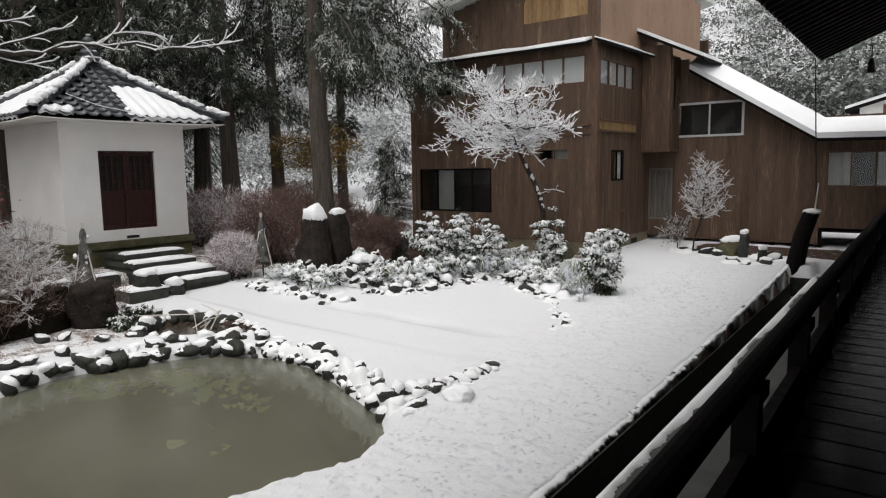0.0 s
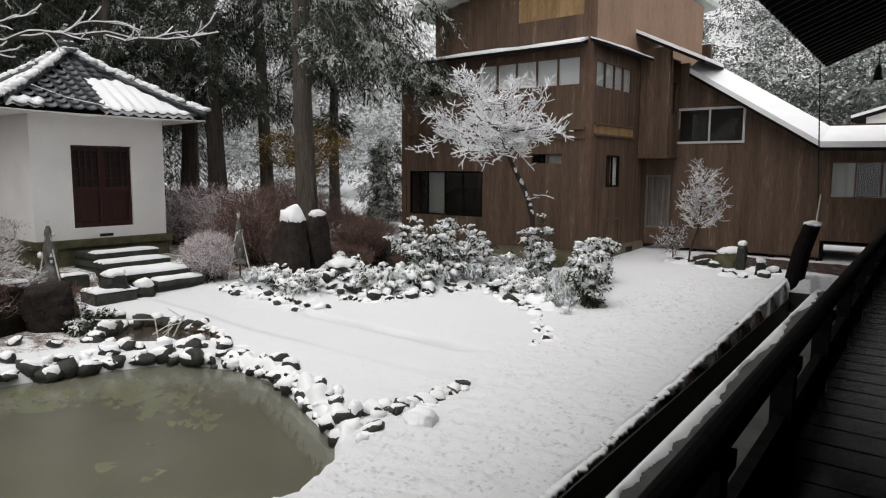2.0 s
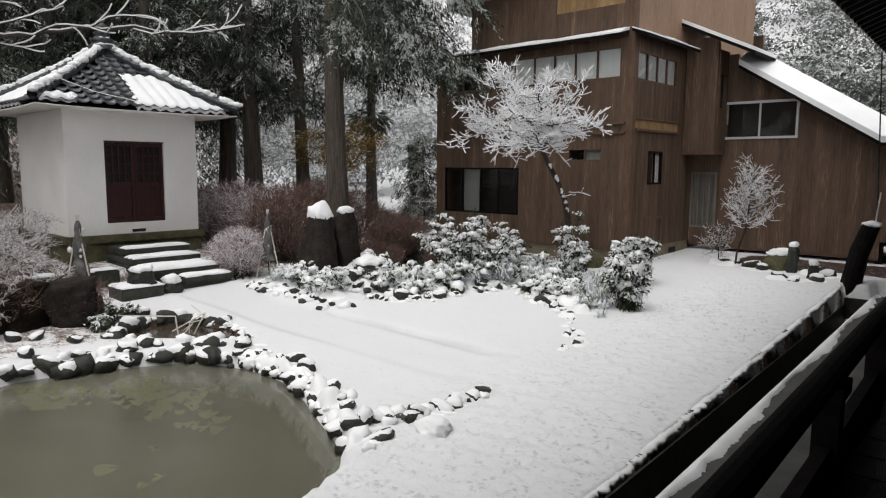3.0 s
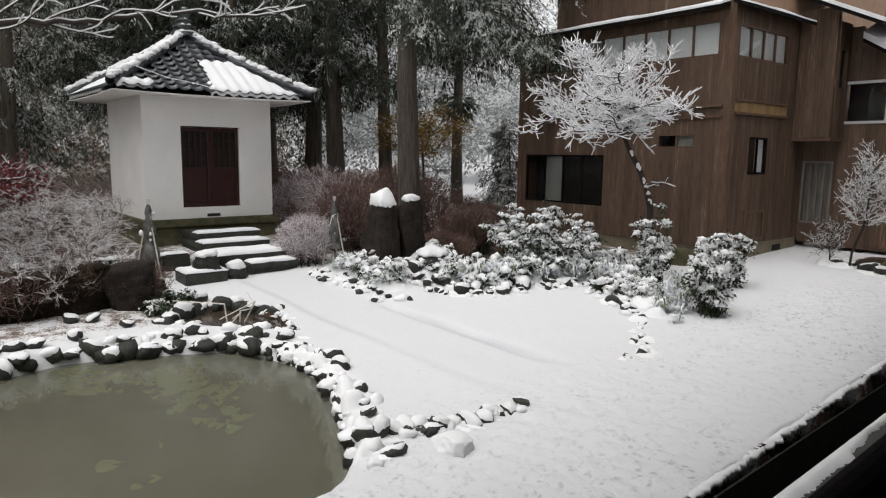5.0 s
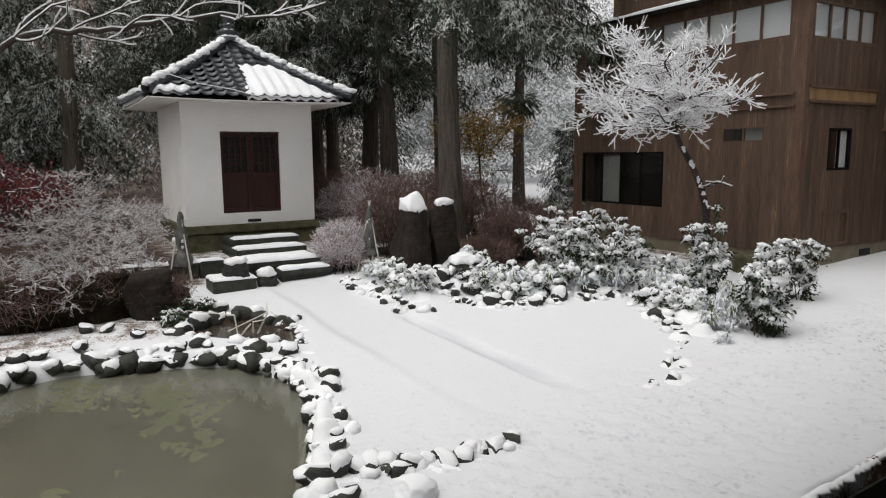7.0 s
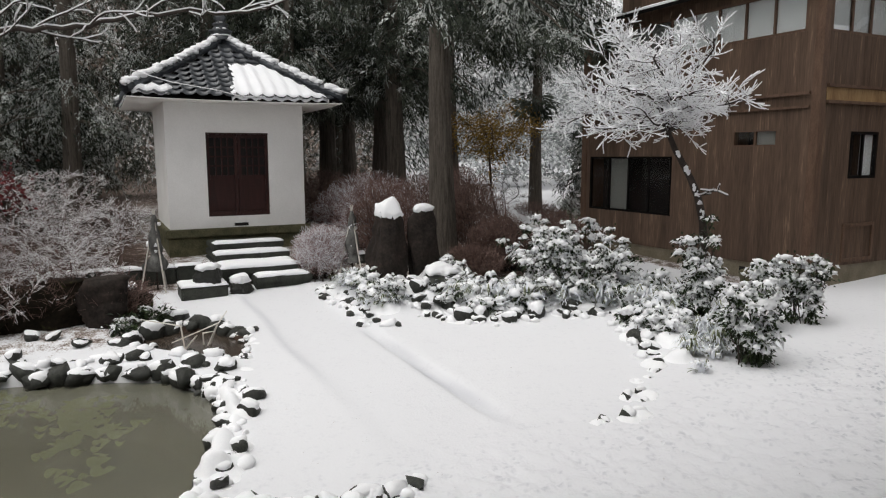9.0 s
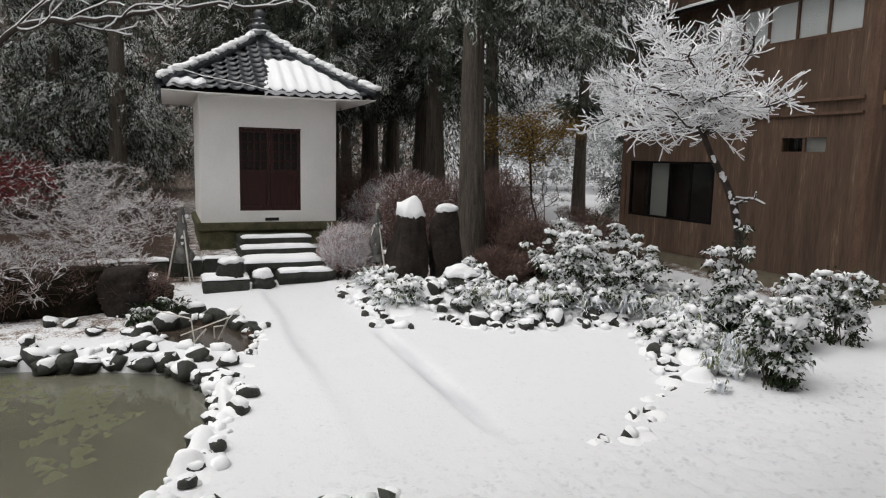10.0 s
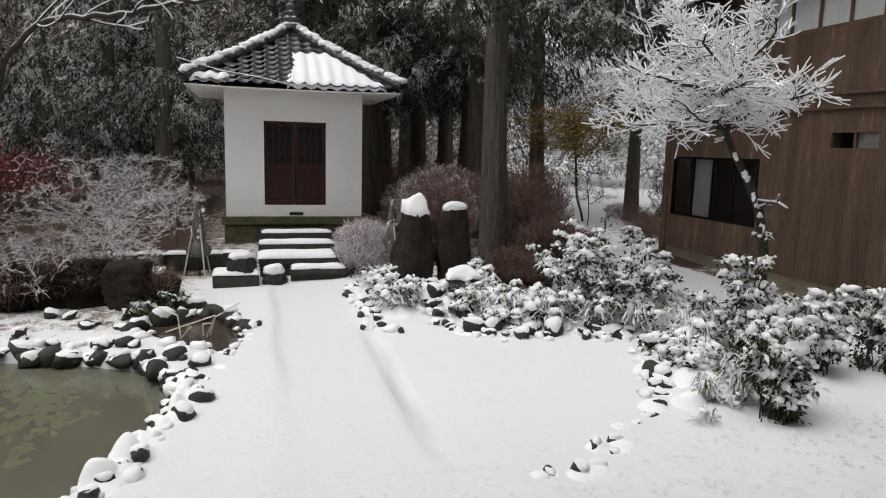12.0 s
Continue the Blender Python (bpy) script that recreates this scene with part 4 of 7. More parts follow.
# mono-pitch main roof with a pale fascia
rv = [(-12.4, 15.35, 6.95), (-6.88, 15.35, 8.19), (-6.88, 24.8, 8.19), (-12.4, 24.8, 6.95)]
rv2 = [(x, y, z + 0.16) for x, y, z in rv]
part("main_roof", mesh_of("main_roof", rv + rv2, [(3, 2, 1, 0), (4, 5, 6, 7), (0, 1, 5, 4), (1, 2, 6, 5), (2, 3, 7, 6), (3, 0, 4, 7)]), FASCIA, house, "pale grey-green metal roof edge")
rv3 = [(x, y, z + 0.163) for x, y, z in rv]
rv4 = [(x, y, z + 0.30) for x, y, z in rv]
part("roof_snow", mesh_of("roof_snow", rv3 + rv4, [(3, 2, 1, 0), (4, 5, 6, 7), (0, 1, 5, 4), (1, 2, 6, 5), (2, 3, 7, 6), (3, 0, 4, 7)]), SNOW, house)
# jutting bay beside the corner
BX = -6.16
bay = wall_panel(house, "bay_front", "y", 18.65, HX1 + 0.03, BX, 3.14, 6.0, [], 0.2)
wall_panel(house, "bay_side", "x", BX + 0.02, 18.77, 19.4, 3.14, 5.7, [(18.9, 19.25, 4.25, 5.1)], 0.2)
block("bay_pane", (BX - 0.09, 18.9, 4.25), (BX - 0.06, 19.25, 5.1), INTERIOR_SHADE, house)
block("bay_floor", (HX1, 18.66, 3.06), (BX + 0.03, 19.4, 3.138), TRIM_BROWN, house)
bv = [(HX1 - 0.1, 18.3, 6.36), (BX + 1.0, 18.3, 5.42), (BX + 1.0, 19.9, 5.42), (HX1 - 0.1, 19.9, 6.36)]
hex_f = [(3, 2, 1, 0), (4, 5, 6, 7), (0, 1, 5, 4), (1, 2, 6, 5), (2, 3, 7, 6), (3, 0, 4, 7)]
bay_roof = part("bay_roof", mesh_of("bay_roof", bv + [(x, y, z + 0.08) for x, y, z in bv], hex_f), DARK_WOOD, house)
part("snow", mesh_of("snow", [(x, y, z + 0.083) for x, y, z in bv] + [(x, y, z + 0.17) for x, y, z in bv], hex_f), SNOW, bay_roof)

# ---- the wing with its descending roof ----
WY = 19.4
wing = thing("stair_wing", (-4.5, WY + 1, 0.6), "brown boarded stair wing with a long snowy roof", "house")
def rake(x):
    return 5.27 + (x + 5.7) * (3.295 - 5.27) / (-2.54 + 5.7)
win_o = (-6.22, -4.39, 3.46, 4.42)
for i, (a, b) in enumerate(((-7.0, -6.30), (-6.30, -6.22), (-6.22, -4.39), (-4.39, -3.4), (-3.4, -2.5))):
    top = min(rake(a), 5.35) if i > 1 else 5.3
    op = [win_o] if i == 2 else [(-7.0, -6.30, 1.1, 2.6)] if i == 0 else []
    wall_panel(wing, "wall", "y", WY, a, b, 0.64, max(3.28, min(top, rake(b) + 0.02)), op, 0.19)
    # stepped infill under the rake
    n = 6
    for j in range(n if i > 1 else 0):
        u0, u1 = a + (b - a) * j / n, a + (b - a) * (j + 1) / n
        zb = max(3.28, min(top, rake(b) + 0.02)) + 0.002
        if rake(u0) > zb - 0.02:
            block("board", (u0 + 0.003, WY + 0.001, zb), (u1 - 0.003, WY + 0.12, rake(u0) + 0.04), SIDING, wing)
window(wing, "y", WY - 0.03, win_o[0], win_o[1], win_o[2], win_o[3], 2, ALU, [None], 0.06, label="aluminium two-pane sliding window")
window(wing, "y", WY, -7.0, -6.30, 1.1, 2.6, 4, DOOR_GREY, [DOOR_GREY], 0.05, name="entrance_door", label="weathered grey slatted sliding entrance door")
block("sill_beam", (-6.3, WY + 0.02, 0.585), (-2.5, WY + 0.14, 0.638), TRIM_BROWN, wing)
for x in (-5.6, -4.6, -3.6):
    block("foundation_post", (x - 0.07, WY + 0.03, 0.1), (x + 0.07, WY + 0.13, 0.583), DARK_WOOD, wing)


def sloped_roof(pts_low, rise, back, thick, name, parent, material=DARK_WOOD, snow=0.14, ridge=True):
    """A roof plane from an eave line up and back, with thick snow."""
    lo = [np.array(p) for p in pts_low]
    hi = [p + np.array((0.0, back, rise)) for p in lo]
    n = len(lo)
    def slab(a, t):
        vs = [p + (0, 0, a) for p in lo] + [p + (0, 0, a) for p in hi] + [p + (0, 0, a + t) for p in lo] + [p + (0, 0, a + t) for p in hi]
        fs = []
        for i in range(n - 1):
            fs += [(i, n + i, n + i + 1, i + 1), (2 * n + i, 2 * n + i + 1, 3 * n + i + 1, 3 * n + i), (i, i + 1, 2 * n + i + 1, 2 * n + i), (n + i + 1, n + i, 3 * n + i, 3 * n + i + 1)]
        fs += [(0, 2 * n, 3 * n, n), (n - 1, 2 * n - 1, 4 * n - 1, 3 * n - 1)]
        return mesh_of(name, vs, fs)
    r = part(name, slab(-0.08, 0.08), material, parent)
    part("snow", slab(0.003, snow), SNOW, r, "thick unbroken roof snow")
    return r


sloped_roof([(-5.75, WY - 0.45, rake(-5.75)), (-2.54, WY - 0.45, 3.295), (2.5, WY - 0.45, 3.23)], 0.42, 1.05, 0.1, "wing_roof", wing)
wall_panel(wing, "corridor_wall", "y", WY, -2.5, 2.5, 1.02, 3.28, [(-2.40, 0.3, 2.06, 2.98)], 0.19)
window(wing, "y", WY, -2.40, 0.3, 2.06, 2.98, 5, TRIM_BROWN, [CURTAIN_DULL, None, CURTAIN_DULL], 0.05, label="row of corridor windows with half-drawn curtains")
block("back_wall", (-7.0, WY + 2.4, 0.7), (2.5, WY + 2.5, 4.0), SIDING, wing)
block("floor_slab", (-6.4, WY + 0.15, 0.95), (2.5, WY + 2.4, 1.1), DARK_WOOD, wing)
for x in (-2.5, -1.2, 0.4, 2.0):
    block("foundation_post", (x - 0.07, WY + 0.03, 0.1), (x + 0.07, WY + 0.17, 1.15), DARK_WOOD, wing)

# ---- the temple veranda that the walk follows ----
SL = 0.045


def vx(s, y):
    return s - SL * y


def strip(name, s0, s1, y0, y1, z0, z1, material, parent, label=""):
    v = [(vx(s0, y0), y0, z0), (vx(s1, y0), y0, z0), (vx(s1, y1), y1, z0), (vx(s0, y1), y1, z0)]
    v += [(x, y, z1) for x, y, _ in v]
    return part(name, mesh_of(name, v, hex_f), material, parent, label)


veranda = thing("temple_veranda", (1.0, 6, 0.0), "dark timber temple veranda with log handrail", "veranda", kind="structure")
VY0, VY1, FZ = -4.0, 18.6, 1.12
strip("apron", -1.385, 2.4, VY0, 17.4, -0.5, 0.10, CONCRETE, veranda, "damp concrete apron strip")
n_boards = 0
y = VY0
while y < VY1:
    strip("floor_board", -0.06, 1.95, y, y + 0.148, FZ - 0.035, FZ + 0.004 * (n_boards % 2), FLOOR_WOOD, veranda)
    n_boards += 1
    y += 0.152
strip("edge_beam", -0.09, 0.04, VY0, VY1, FZ - 0.26, FZ - 0.04, DARK_WOOD, veranda)
strip("inner_wall", 2.0, 2.15, VY0, VY1, 0.1, 5.6, DARK_WOOD, veranda)
# never in view: added behind the walk's start to close the dark veranda
strip("end_wall", -0.2, 2.0, VY0 - 0.15, VY0 - 0.005, 0.1, 5.6, DARK_WOOD, veranda)
rail = part("handrail", quads_mesh("handrail", tubes([(vx(-0.01, y), y, 1.77) for y in np.arange(VY0, 17.9, 1.0)], [(vx(-0.01, y + 1), y + 1, 1.77) for y in np.arange(VY0, 17.9, 1.0)], [0.058] * 22, [0.058] * 22, 14)), DARK_WOOD, veranda, "rounded dark log handrail")
strip("lower_rail", -0.06, 0.0, VY0, 18, 1.13, 1.40, DARK_WOOD, veranda)
for y in np.arange(-3.2, 18.2, 1.55):
    strip("post", -0.085, 0.025, y - 0.065, y + 0.065, 0.1, 1.74, DARK_WOOD, veranda)
    strip("post_block", -0.10, 0.04, y - 0.12, y + 0.12, 1.63, 1.70, DARK_WOOD, veranda)
for y in np.arange(-3.3, 18.2, 3.24):
    strip("column", 1.75, 1.98, y - 0.1, y + 0.1, 0.1, 5.9, DARK_WOOD, veranda)
# gutter: dark walls, and the snow's crisp edge above it
strip("gutter_wall", -1.79, -1.77, VY0 - 8, 16.5, -0.6, 0.0, STONE, veranda)
strip("gutter_wall", -1.40, -1.388, VY0 - 8, 16.5, -0.6, 0.09, STONE, veranda)
strip("gutter_bed", -1.768, -1.402, VY0 - 8, 16.5, -0.47, -0.45, STONE, veranda, "wet dark gutter bed")
lip = []
ys = np.arange(VY0 - 8, 16.4, 0.03)
for yy in ys:
    rag = 0.016 * rng.normal() + 0.02 * float(wave(np.array(yy), np.array(0.0), 3.0, 12))
    zl = float(land(vx(-2.05, yy), yy))
    lip += [(vx(-1.92, yy), yy, zl - 0.015), (vx(-1.88, yy), yy, zl + 0.001 + 0.006 * rng.normal()), (vx(-1.825 + rag, yy), yy, zl - 0.002 + 0.007 * rng.normal()), (vx(-1.815 + rag, yy), yy, zl - 0.035), (vx(-1.88, yy), yy, zl - 0.05)]
lf = [(5 * i + j, 5 * i + j + 1, 5 * i + 6 + j, 5 * i + 5 + j) for i in range(len(ys) - 1) for j in range(4)]
strip("gutter_end", -1.80, -1.39, 16.46, 16.54, -0.55, 0.12, STONE, veranda)
part("snow_edge", mesh_of("snow_edge", lip, lf, True), SNOW, veranda, "melting edge of the snow above the gutter")
# snow blown along the outer edge of the apron
sv, sf = [], []
ys = np.arange(VY0, 17.3, 0.03)
w_in = 0.10 + 0.06 * wave(ys, ys * 0, 1.6, 3) * 2 + 0.03 * wave(ys, ys * 0, 9.0, 4) * 2 + 0.008 * rng.normal(size=len(ys))
for yy, w in zip(ys, w_in):
    sv += [(vx(-1.395, yy), yy, 0.095), (vx(-1.375, yy), yy, 0.135), (vx(-1.375 + max(w, 0.04) * 0.6, yy), yy, 0.14), (vx(-1.375 + max(w, 0.04), yy), yy, 0.102)]
for i in range(len(ys) - 1):
    for j in range(3):
        sf.append((4 * i + j, 4 * i + j + 1, 4 * i + 5 + j, 4 * i + 4 + j))
part("snow_strip", mesh_of("snow_strip", sv, sf, True), SNOW, veranda, "ragged strip of drifted snow", "")
# deep eaves overhead
roof = thing("temple_roof", (1.0, 6, 5.2), "deep dark temple eaves with exposed rafters", "roof", kind="structure")
RS0, RZ0, RS1, RZ1 = -1.6, 5.10, 4.0, 7.4
def slab(name, s0, z0, s1, z1, y0, y1, t, material, parent):
    v = [(vx(s0, y0), y0, z0), (vx(s1, y0), y0, z1), (vx(s1, y1), y1, z1), (vx(s0, y1), y1, z0)]
    v += [(x, y, z + t) for x, y, z in v]
    return part(name, mesh_of(name, v, hex_f), material, parent)
slab("roof_boarding", RS0, RZ0, RS1, RZ1, VY0 - 3, 17.8, 0.05, DARK_WOOD, roof)
slab("roof_cover", RS0 - 0.08, RZ0 + 0.052, RS1, RZ1 + 0.052, VY0 - 3, 17.9, 0.25, TILE, roof)
slab("snow", RS0 - 0.08, RZ0 + 0.305, RS1, RZ1 + 0.305, VY0 - 3, 17.9, 0.12, SNOW, roof)
for y in np.arange(VY0 - 2.8, 17.7, 0.36):
    slab("rafter", RS0 + 0.04, RZ0 - 0.085, RS1, RZ1 - 0.085, y, y + 0.09, 0.08, DARK_WOOD, roof)
strip("eave_beam", RS0 + 0.0, RS0 + 0.035, VY0 - 3, 17.8, RZ0 - 0.02, RZ0 + 0.07, DARK_WOOD, roof)
strip("wall_plate", 1.75, 1.98, VY0, 18.1, 5.9, 6.4, DARK_WOOD, roof)

# ---- plants: how they grow ----


def colonize(trunk, attract, grow=0.12, kill=0.2, reach=1.0, rounds=80):
    """Branches that grow from a trunk's points towards places in the crown. Returns nodes and each one's parent."""
    nodes = [np.array(p, float) for p in trunk]
    parent = [max(i - 1, 0) for i in range(len(nodes))]
    left = np.array(attract, float)
    for _ in range(rounds):
        if not len(left):
            break
        pts = np.array(nodes)
        d = np.linalg.norm(left[:, None, :] - pts[None], axis=2)
        near = d.argmin(1)
        dist = d[np.arange(len(left)), near]
        pull = {}
        for a, n, r in zip(left, near, dist):
            if r < reach:
                pull.setdefault(int(n), []).append((a - pts[n]) / max(r, 1e-6))
        if not pull:
            break
        for n, ds in pull.items():
            v = unit(np.sum(ds, 0) + rng.normal(size=3) * 0.25)
            nodes.append(pts[n] + v * grow)
            parent.append(n)
        pts = np.array(nodes)
        left = left[(np.linalg.norm(left[:, None, :] - pts[None], axis=2).min(1)) > kill]
    return np.array(nodes), np.array(parent)


def widths(nodes, parent, tip=0.006, power=0.45, most=0.2):
    n = len(nodes)
    tips = np.ones(n)
    kids = np.bincount(parent[1:], minlength=n)
    tips[kids > 0] = 0
    for i in range(n - 1, 0, -1):
        tips[parent[i]] += tips[i]
    return np.minimum(tip * np.maximum(tips, 1) ** power, most), kids


def branching(thing_ob, nodes, parent, tip=0.006, power=0.45, most=0.1, twigs=2, twig_len=(0.12, 0.32), snow=0.9, snow_r=0.012, bark=BARK_THIN, up=0.25, spread=0.9, fine=0.0035, flat=1.0, curl=0.28):
    """Parts of a bare tree: trunk and limbs, fine twigs, and the snow that lies along them."""
    r, kids = widths(nodes, parent, tip, power, most)
    i = np.arange(1, len(nodes))
    a, b, ra, rb = nodes[parent[i]], nodes[i], r[parent[i]], r[i]
    ra = np.minimum(ra, rb * 1.6)
    part("trunk", quads_mesh("trunk", tubes(a, b, ra, rb, 6)), bark, thing_ob)
    fine_nodes = i[rb < tip * 2.6]
    base = np.repeat(nodes[fine_nodes], twigs, 0)
    heading = np.repeat(unit(nodes[fine_nodes] - nodes[parent[fine_nodes]]), twigs, 0)
    d = unit(heading + rng.normal(size=base.shape) * 0.55 * spread * (1, 1, flat) + np.array((0, 0, up)))
    ln = rng.uniform(*twig_len, len(base))
    mid = base + d * ln[:, None] * 0.45
    d2 = unit(d + rng.normal(size=d.shape) * curl)
    end = mid + d2 * ln[:, None] * 0.55
    sa1, sb1 = mid, mid + unit(d + rng.normal(size=d.shape) * 0.75) * (ln * rng.uniform(0.25, 0.5, len(ln)))[:, None]
    q = mid + d2 * ln[:, None] * 0.28
    sb2 = q + unit(d2 + rng.normal(size=d.shape) * 0.75) * (ln * rng.uniform(0.2, 0.4, len(ln)))[:, None]
    ta, tb = np.concatenate([base, mid, sa1, q]), np.concatenate([mid, end, sb1, sb2])
    tr = np.full(len(ta), fine)
    part("twig_mass", quads_mesh("twig_mass", tubes(ta, tb, tr, tr * 0.8, 3)), bark, thing_ob, kind="stuff")
    if snow:
        sa, sb = np.concatenate([a, ta]), np.concatenate([b, tb])
        sr = np.concatenate([rb, tr])
        steep = np.abs(unit(sb - sa)[:, 2])
        keep = (rng.random(len(sa)) < snow) & (steep < 0.88) & (sr < 0.07)
        shrink = np.concatenate([np.ones(len(a)), np.full(len(base), 0.9), np.full(3 * len(base), 0.72)])[keep]
        w = snow_r * shrink * rng.uniform(0.6, 1.2, keep.sum()) + 0.25 * np.minimum(sr[keep], 0.03)
        lift = np.array((0, 0, 1.0)) * (sr[keep] * 0.7 + w * 0.3)[:, None]
        part("snow", quads_mesh("snow", tubes(sa[keep] + lift, sb[keep] + lift, w, w * rng.uniform(0.4, 0.85, len(w)) * shrink, 5)), SNOW_TWIG, thing_ob, "snow lying along the branches", "stuff")


def in_ellipsoid(n, c, r, shell=0.35):
    d = unit(rng.normal(size=(n, 3)))
    return np.array(c) + d * np.array(r) * (rng.random((n, 1)) ** shell)


# ---- cedars ----


def cedar(name, seed, height, low, reach, limbs, frost, trunk_r, label, fine=True, spread=1.0, bare=None):
    """A tall cedar at the origin: tapered trunk, drooping boughs hung with needle sprays, snow on them."""
    global rng
    rng = np.random.default_rng(seed)
    t = thing(name, (0, 0, 0), label, "tree", "cedars behind the garden")
    z = np.linspace(-0.6, height, 15)
    c = np.stack([0.10 * np.sin(z * 0.35 + seed), 0.10 * np.cos(z * 0.3 + seed), z], 1)
    rr = trunk_r * (1 - 0.85 * np.clip(z / height, 0, 1)) + 0.12 * trunk_r * np.exp(-np.maximum(z, 0) * 1.2) * 3
    part("trunk", quads_mesh("trunk", tubes(c[:-1], c[1:], rr[:-1], rr[1:], 12)), BARK, t)
    clumps, heading, loaded, la, lb = [], [], [], [], []
    for k in range(limbs):
        f = (k + rng.random()) / limbs
        up = f ** 2.1
        zz = low + (height - low) * up
        ln = reach * (1 - 0.85 * up) * rng.uniform(0.55, 1.1) * (0.65 if f < 0.04 else 1)
        ang = rng.uniform(0, 6.283)
        if bare and zz < 8.5 and bare[0] < math.degrees(ang) < bare[1]:
            continue
        out = np.array((math.cos(ang), math.sin(ang), 0))
        n = max(3, int(ln * 1.9))
        u = np.linspace(0.25, 1, n)
        pts = out[None] * (ln * u)[:, None] + np.array((0, 0, zz)) + np.array((0, 0, 1.0)) * (ln * (0.25 * u - 0.55 * u * u))[:, None]
        la.append(pts[:-1])
        lb.append(pts[1:])
        clumps.append(pts + rng.normal(size=(n, 3)) * (0.18, 0.18, 0.10) - np.array((0, 0, 0.12)))
        heading.append(np.tile(out, (n, 1)))
        loaded.append(np.full(n, rng.random() < frost))
    la, lb = np.concatenate(la), np.concatenate(lb)
    part("bough_mass", quads_mesh("bough_mass", tubes(la, lb, np.full(len(la), 0.022), np.full(len(la), 0.015), 4)), BARK, t, kind="stuff")
    clumps, heading, loaded = np.concatenate(clumps), np.concatenate(heading), np.concatenate(loaded)
    n = len(clumps)
    size = rng.uniform(0.34, 0.62, n) * spread
    # each clump is a handful of drooping fronds, feathered with needle sprays; snow, and painted light on clump tops,
    # whitens whole fronds
    fronds, per, lo, hi, w0, w1 = (10, 30, 0.045, 0.10, 0.010, 0.018) if fine else (8, 17, 0.09, 0.18, 0.016, 0.028)
    fd = unit(heading[:, None] * 0.55 + rng.normal(size=(n, fronds, 3)) * (0.62, 0.62, 0.30) + np.array((0, 0, -0.55)))
    fb = clumps[:, None] + rng.normal(size=(n, fronds, 3)) * size[:, None, None] * (0.34, 0.34, 0.26)
    fl = size[:, None] * rng.uniform(0.7, 1.35, (n, fronds))
    laden = loaded[:, None] & (fb[..., 2] - clumps[:, None, 2] > size[:, None] * (rng.normal(size=(n, fronds)) * 0.07 - 0.08)) | (rng.random((n, fronds)) < 0.05)
    u = rng.random((n, fronds, per))
    b = fb[:, :, None] + fd[:, :, None] * (fl[:, :, None] * u)[..., None]
    b[..., 2] -= 0.30 * fl[:, :, None] * u * u
    b += rng.normal(size=b.shape) * 0.025 * (1.0 if fine else 1.6)
    d = fd[:, :, None] * 0.8 + rng.normal(size=b.shape) * (0.55, 0.55, 0.35) + np.array((0, 0, -0.35))
    white = (laden[:, :, None] & (rng.random(u.shape) < 1.0 - 0.45 * u)).reshape(-1)
    b, d = b.reshape(-1, 3), d.reshape(-1, 3)
    ln, w = rng.uniform(lo, hi, len(b)), rng.uniform(w0, w1, len(b))
    part("crown", quads_mesh("crown", blades(b[~white], d[~white], ln[~white], w[~white], 0.15)), NEEDLE, t, "dark drooping needle sprays", "stuff")
    part("snow", quads_mesh("snow", blades(b[white] + (0, 0, 0.02), d[white] + (0, 0, 0.3), ln[white], w[white] * 1.35, 0.25)), NEEDLE_FROST_LIT, t, "snow and painted top light on the sprays", "stuff")
    # dense hearts behind the sprays, the crown's inner shade put into their dark colour
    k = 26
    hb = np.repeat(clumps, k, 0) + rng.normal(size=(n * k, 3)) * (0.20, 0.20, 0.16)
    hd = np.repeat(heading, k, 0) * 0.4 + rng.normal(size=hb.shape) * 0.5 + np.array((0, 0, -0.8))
    part("inner_foliage", quads_mesh("inner_foliage", blades(hb, hd, rng.uniform(0.10, 0.22, len(hb)) * spread, rng.uniform(0.03, 0.055, len(hb)) * spread, 0.2)), NEEDLE_SHADE, t, "", "stuff")
    return t


def put(t, x, y, turn=0, scale=1.0, dz=-0.1):
    t.matrix_basis = pose(x, y, float(land(x, y)) + dz, 0, 0, turn) @ Matrix.Scale(scale, 4)
    return t


def again(t, x, y, turn=0, scale=1.0, dz=-0.1):
    m = pose(x, y, float(land(x, y)) + dz, 0, 0, turn) @ Matrix.Scale(scale / t.scale[0], 4)
    return copy_thing(t, m)


big = put(cedar("cedar_tree", 21, 21, 5.5, 3.6, 190, 0.4, 0.27, "tall cedar with bare straight trunk and dark crown", bare=(175, 325)), -12.46, 11.55)
slim = put(cedar("cedar_tree", 22, 19, 6.0, 2.8, 64, 0.3, 0.21, "slender cedar with bare straight trunk and dark crown"), -19.36, 18.83)
dark = put(cedar("cedar_tree", 23, 20, 3.0, 2.7, 40, 0.85, 0.24, "dark cedar with boughs drooping low"), -20.3, 4.4)
frosty = put(cedar("cedar_tree", 24, 17, 1.8, 2.7, 50, 0.95, 0.20, "frosted cedar with snow on its sprays"), -21.0, 1.2)
dim = put(cedar("cedar_tree", 25, 20, 4.6, 3.0, 75, 0.28, 0.30, "dark cedar with boughs drooping low", False), -22.0, 10.6)
pale = put(cedar("cedar_tree", 26, 18, 1.8, 3.0, 55, 0.9, 0.22, "frosted cedar with snow on its sprays", False), -24.5, 3.0)
again(slim, -18.95, 15.1, 120, 1.1)
again(dim, -19.0, 13.2, 300, 1.0)
put(cedar("young_conifer", 27, 3.3, 0.45, 1.1, 34, 0.4, 0.05, "small bushy dark conifer dusted with snow", False, 0.55), -17.2, 19.4)
put(cedar("cedar_tree", 28, 18, 4.4, 2.9, 75, 0.5, 0.22, "frosted cedar with snow on its sprays"), -19.6, 10.2)
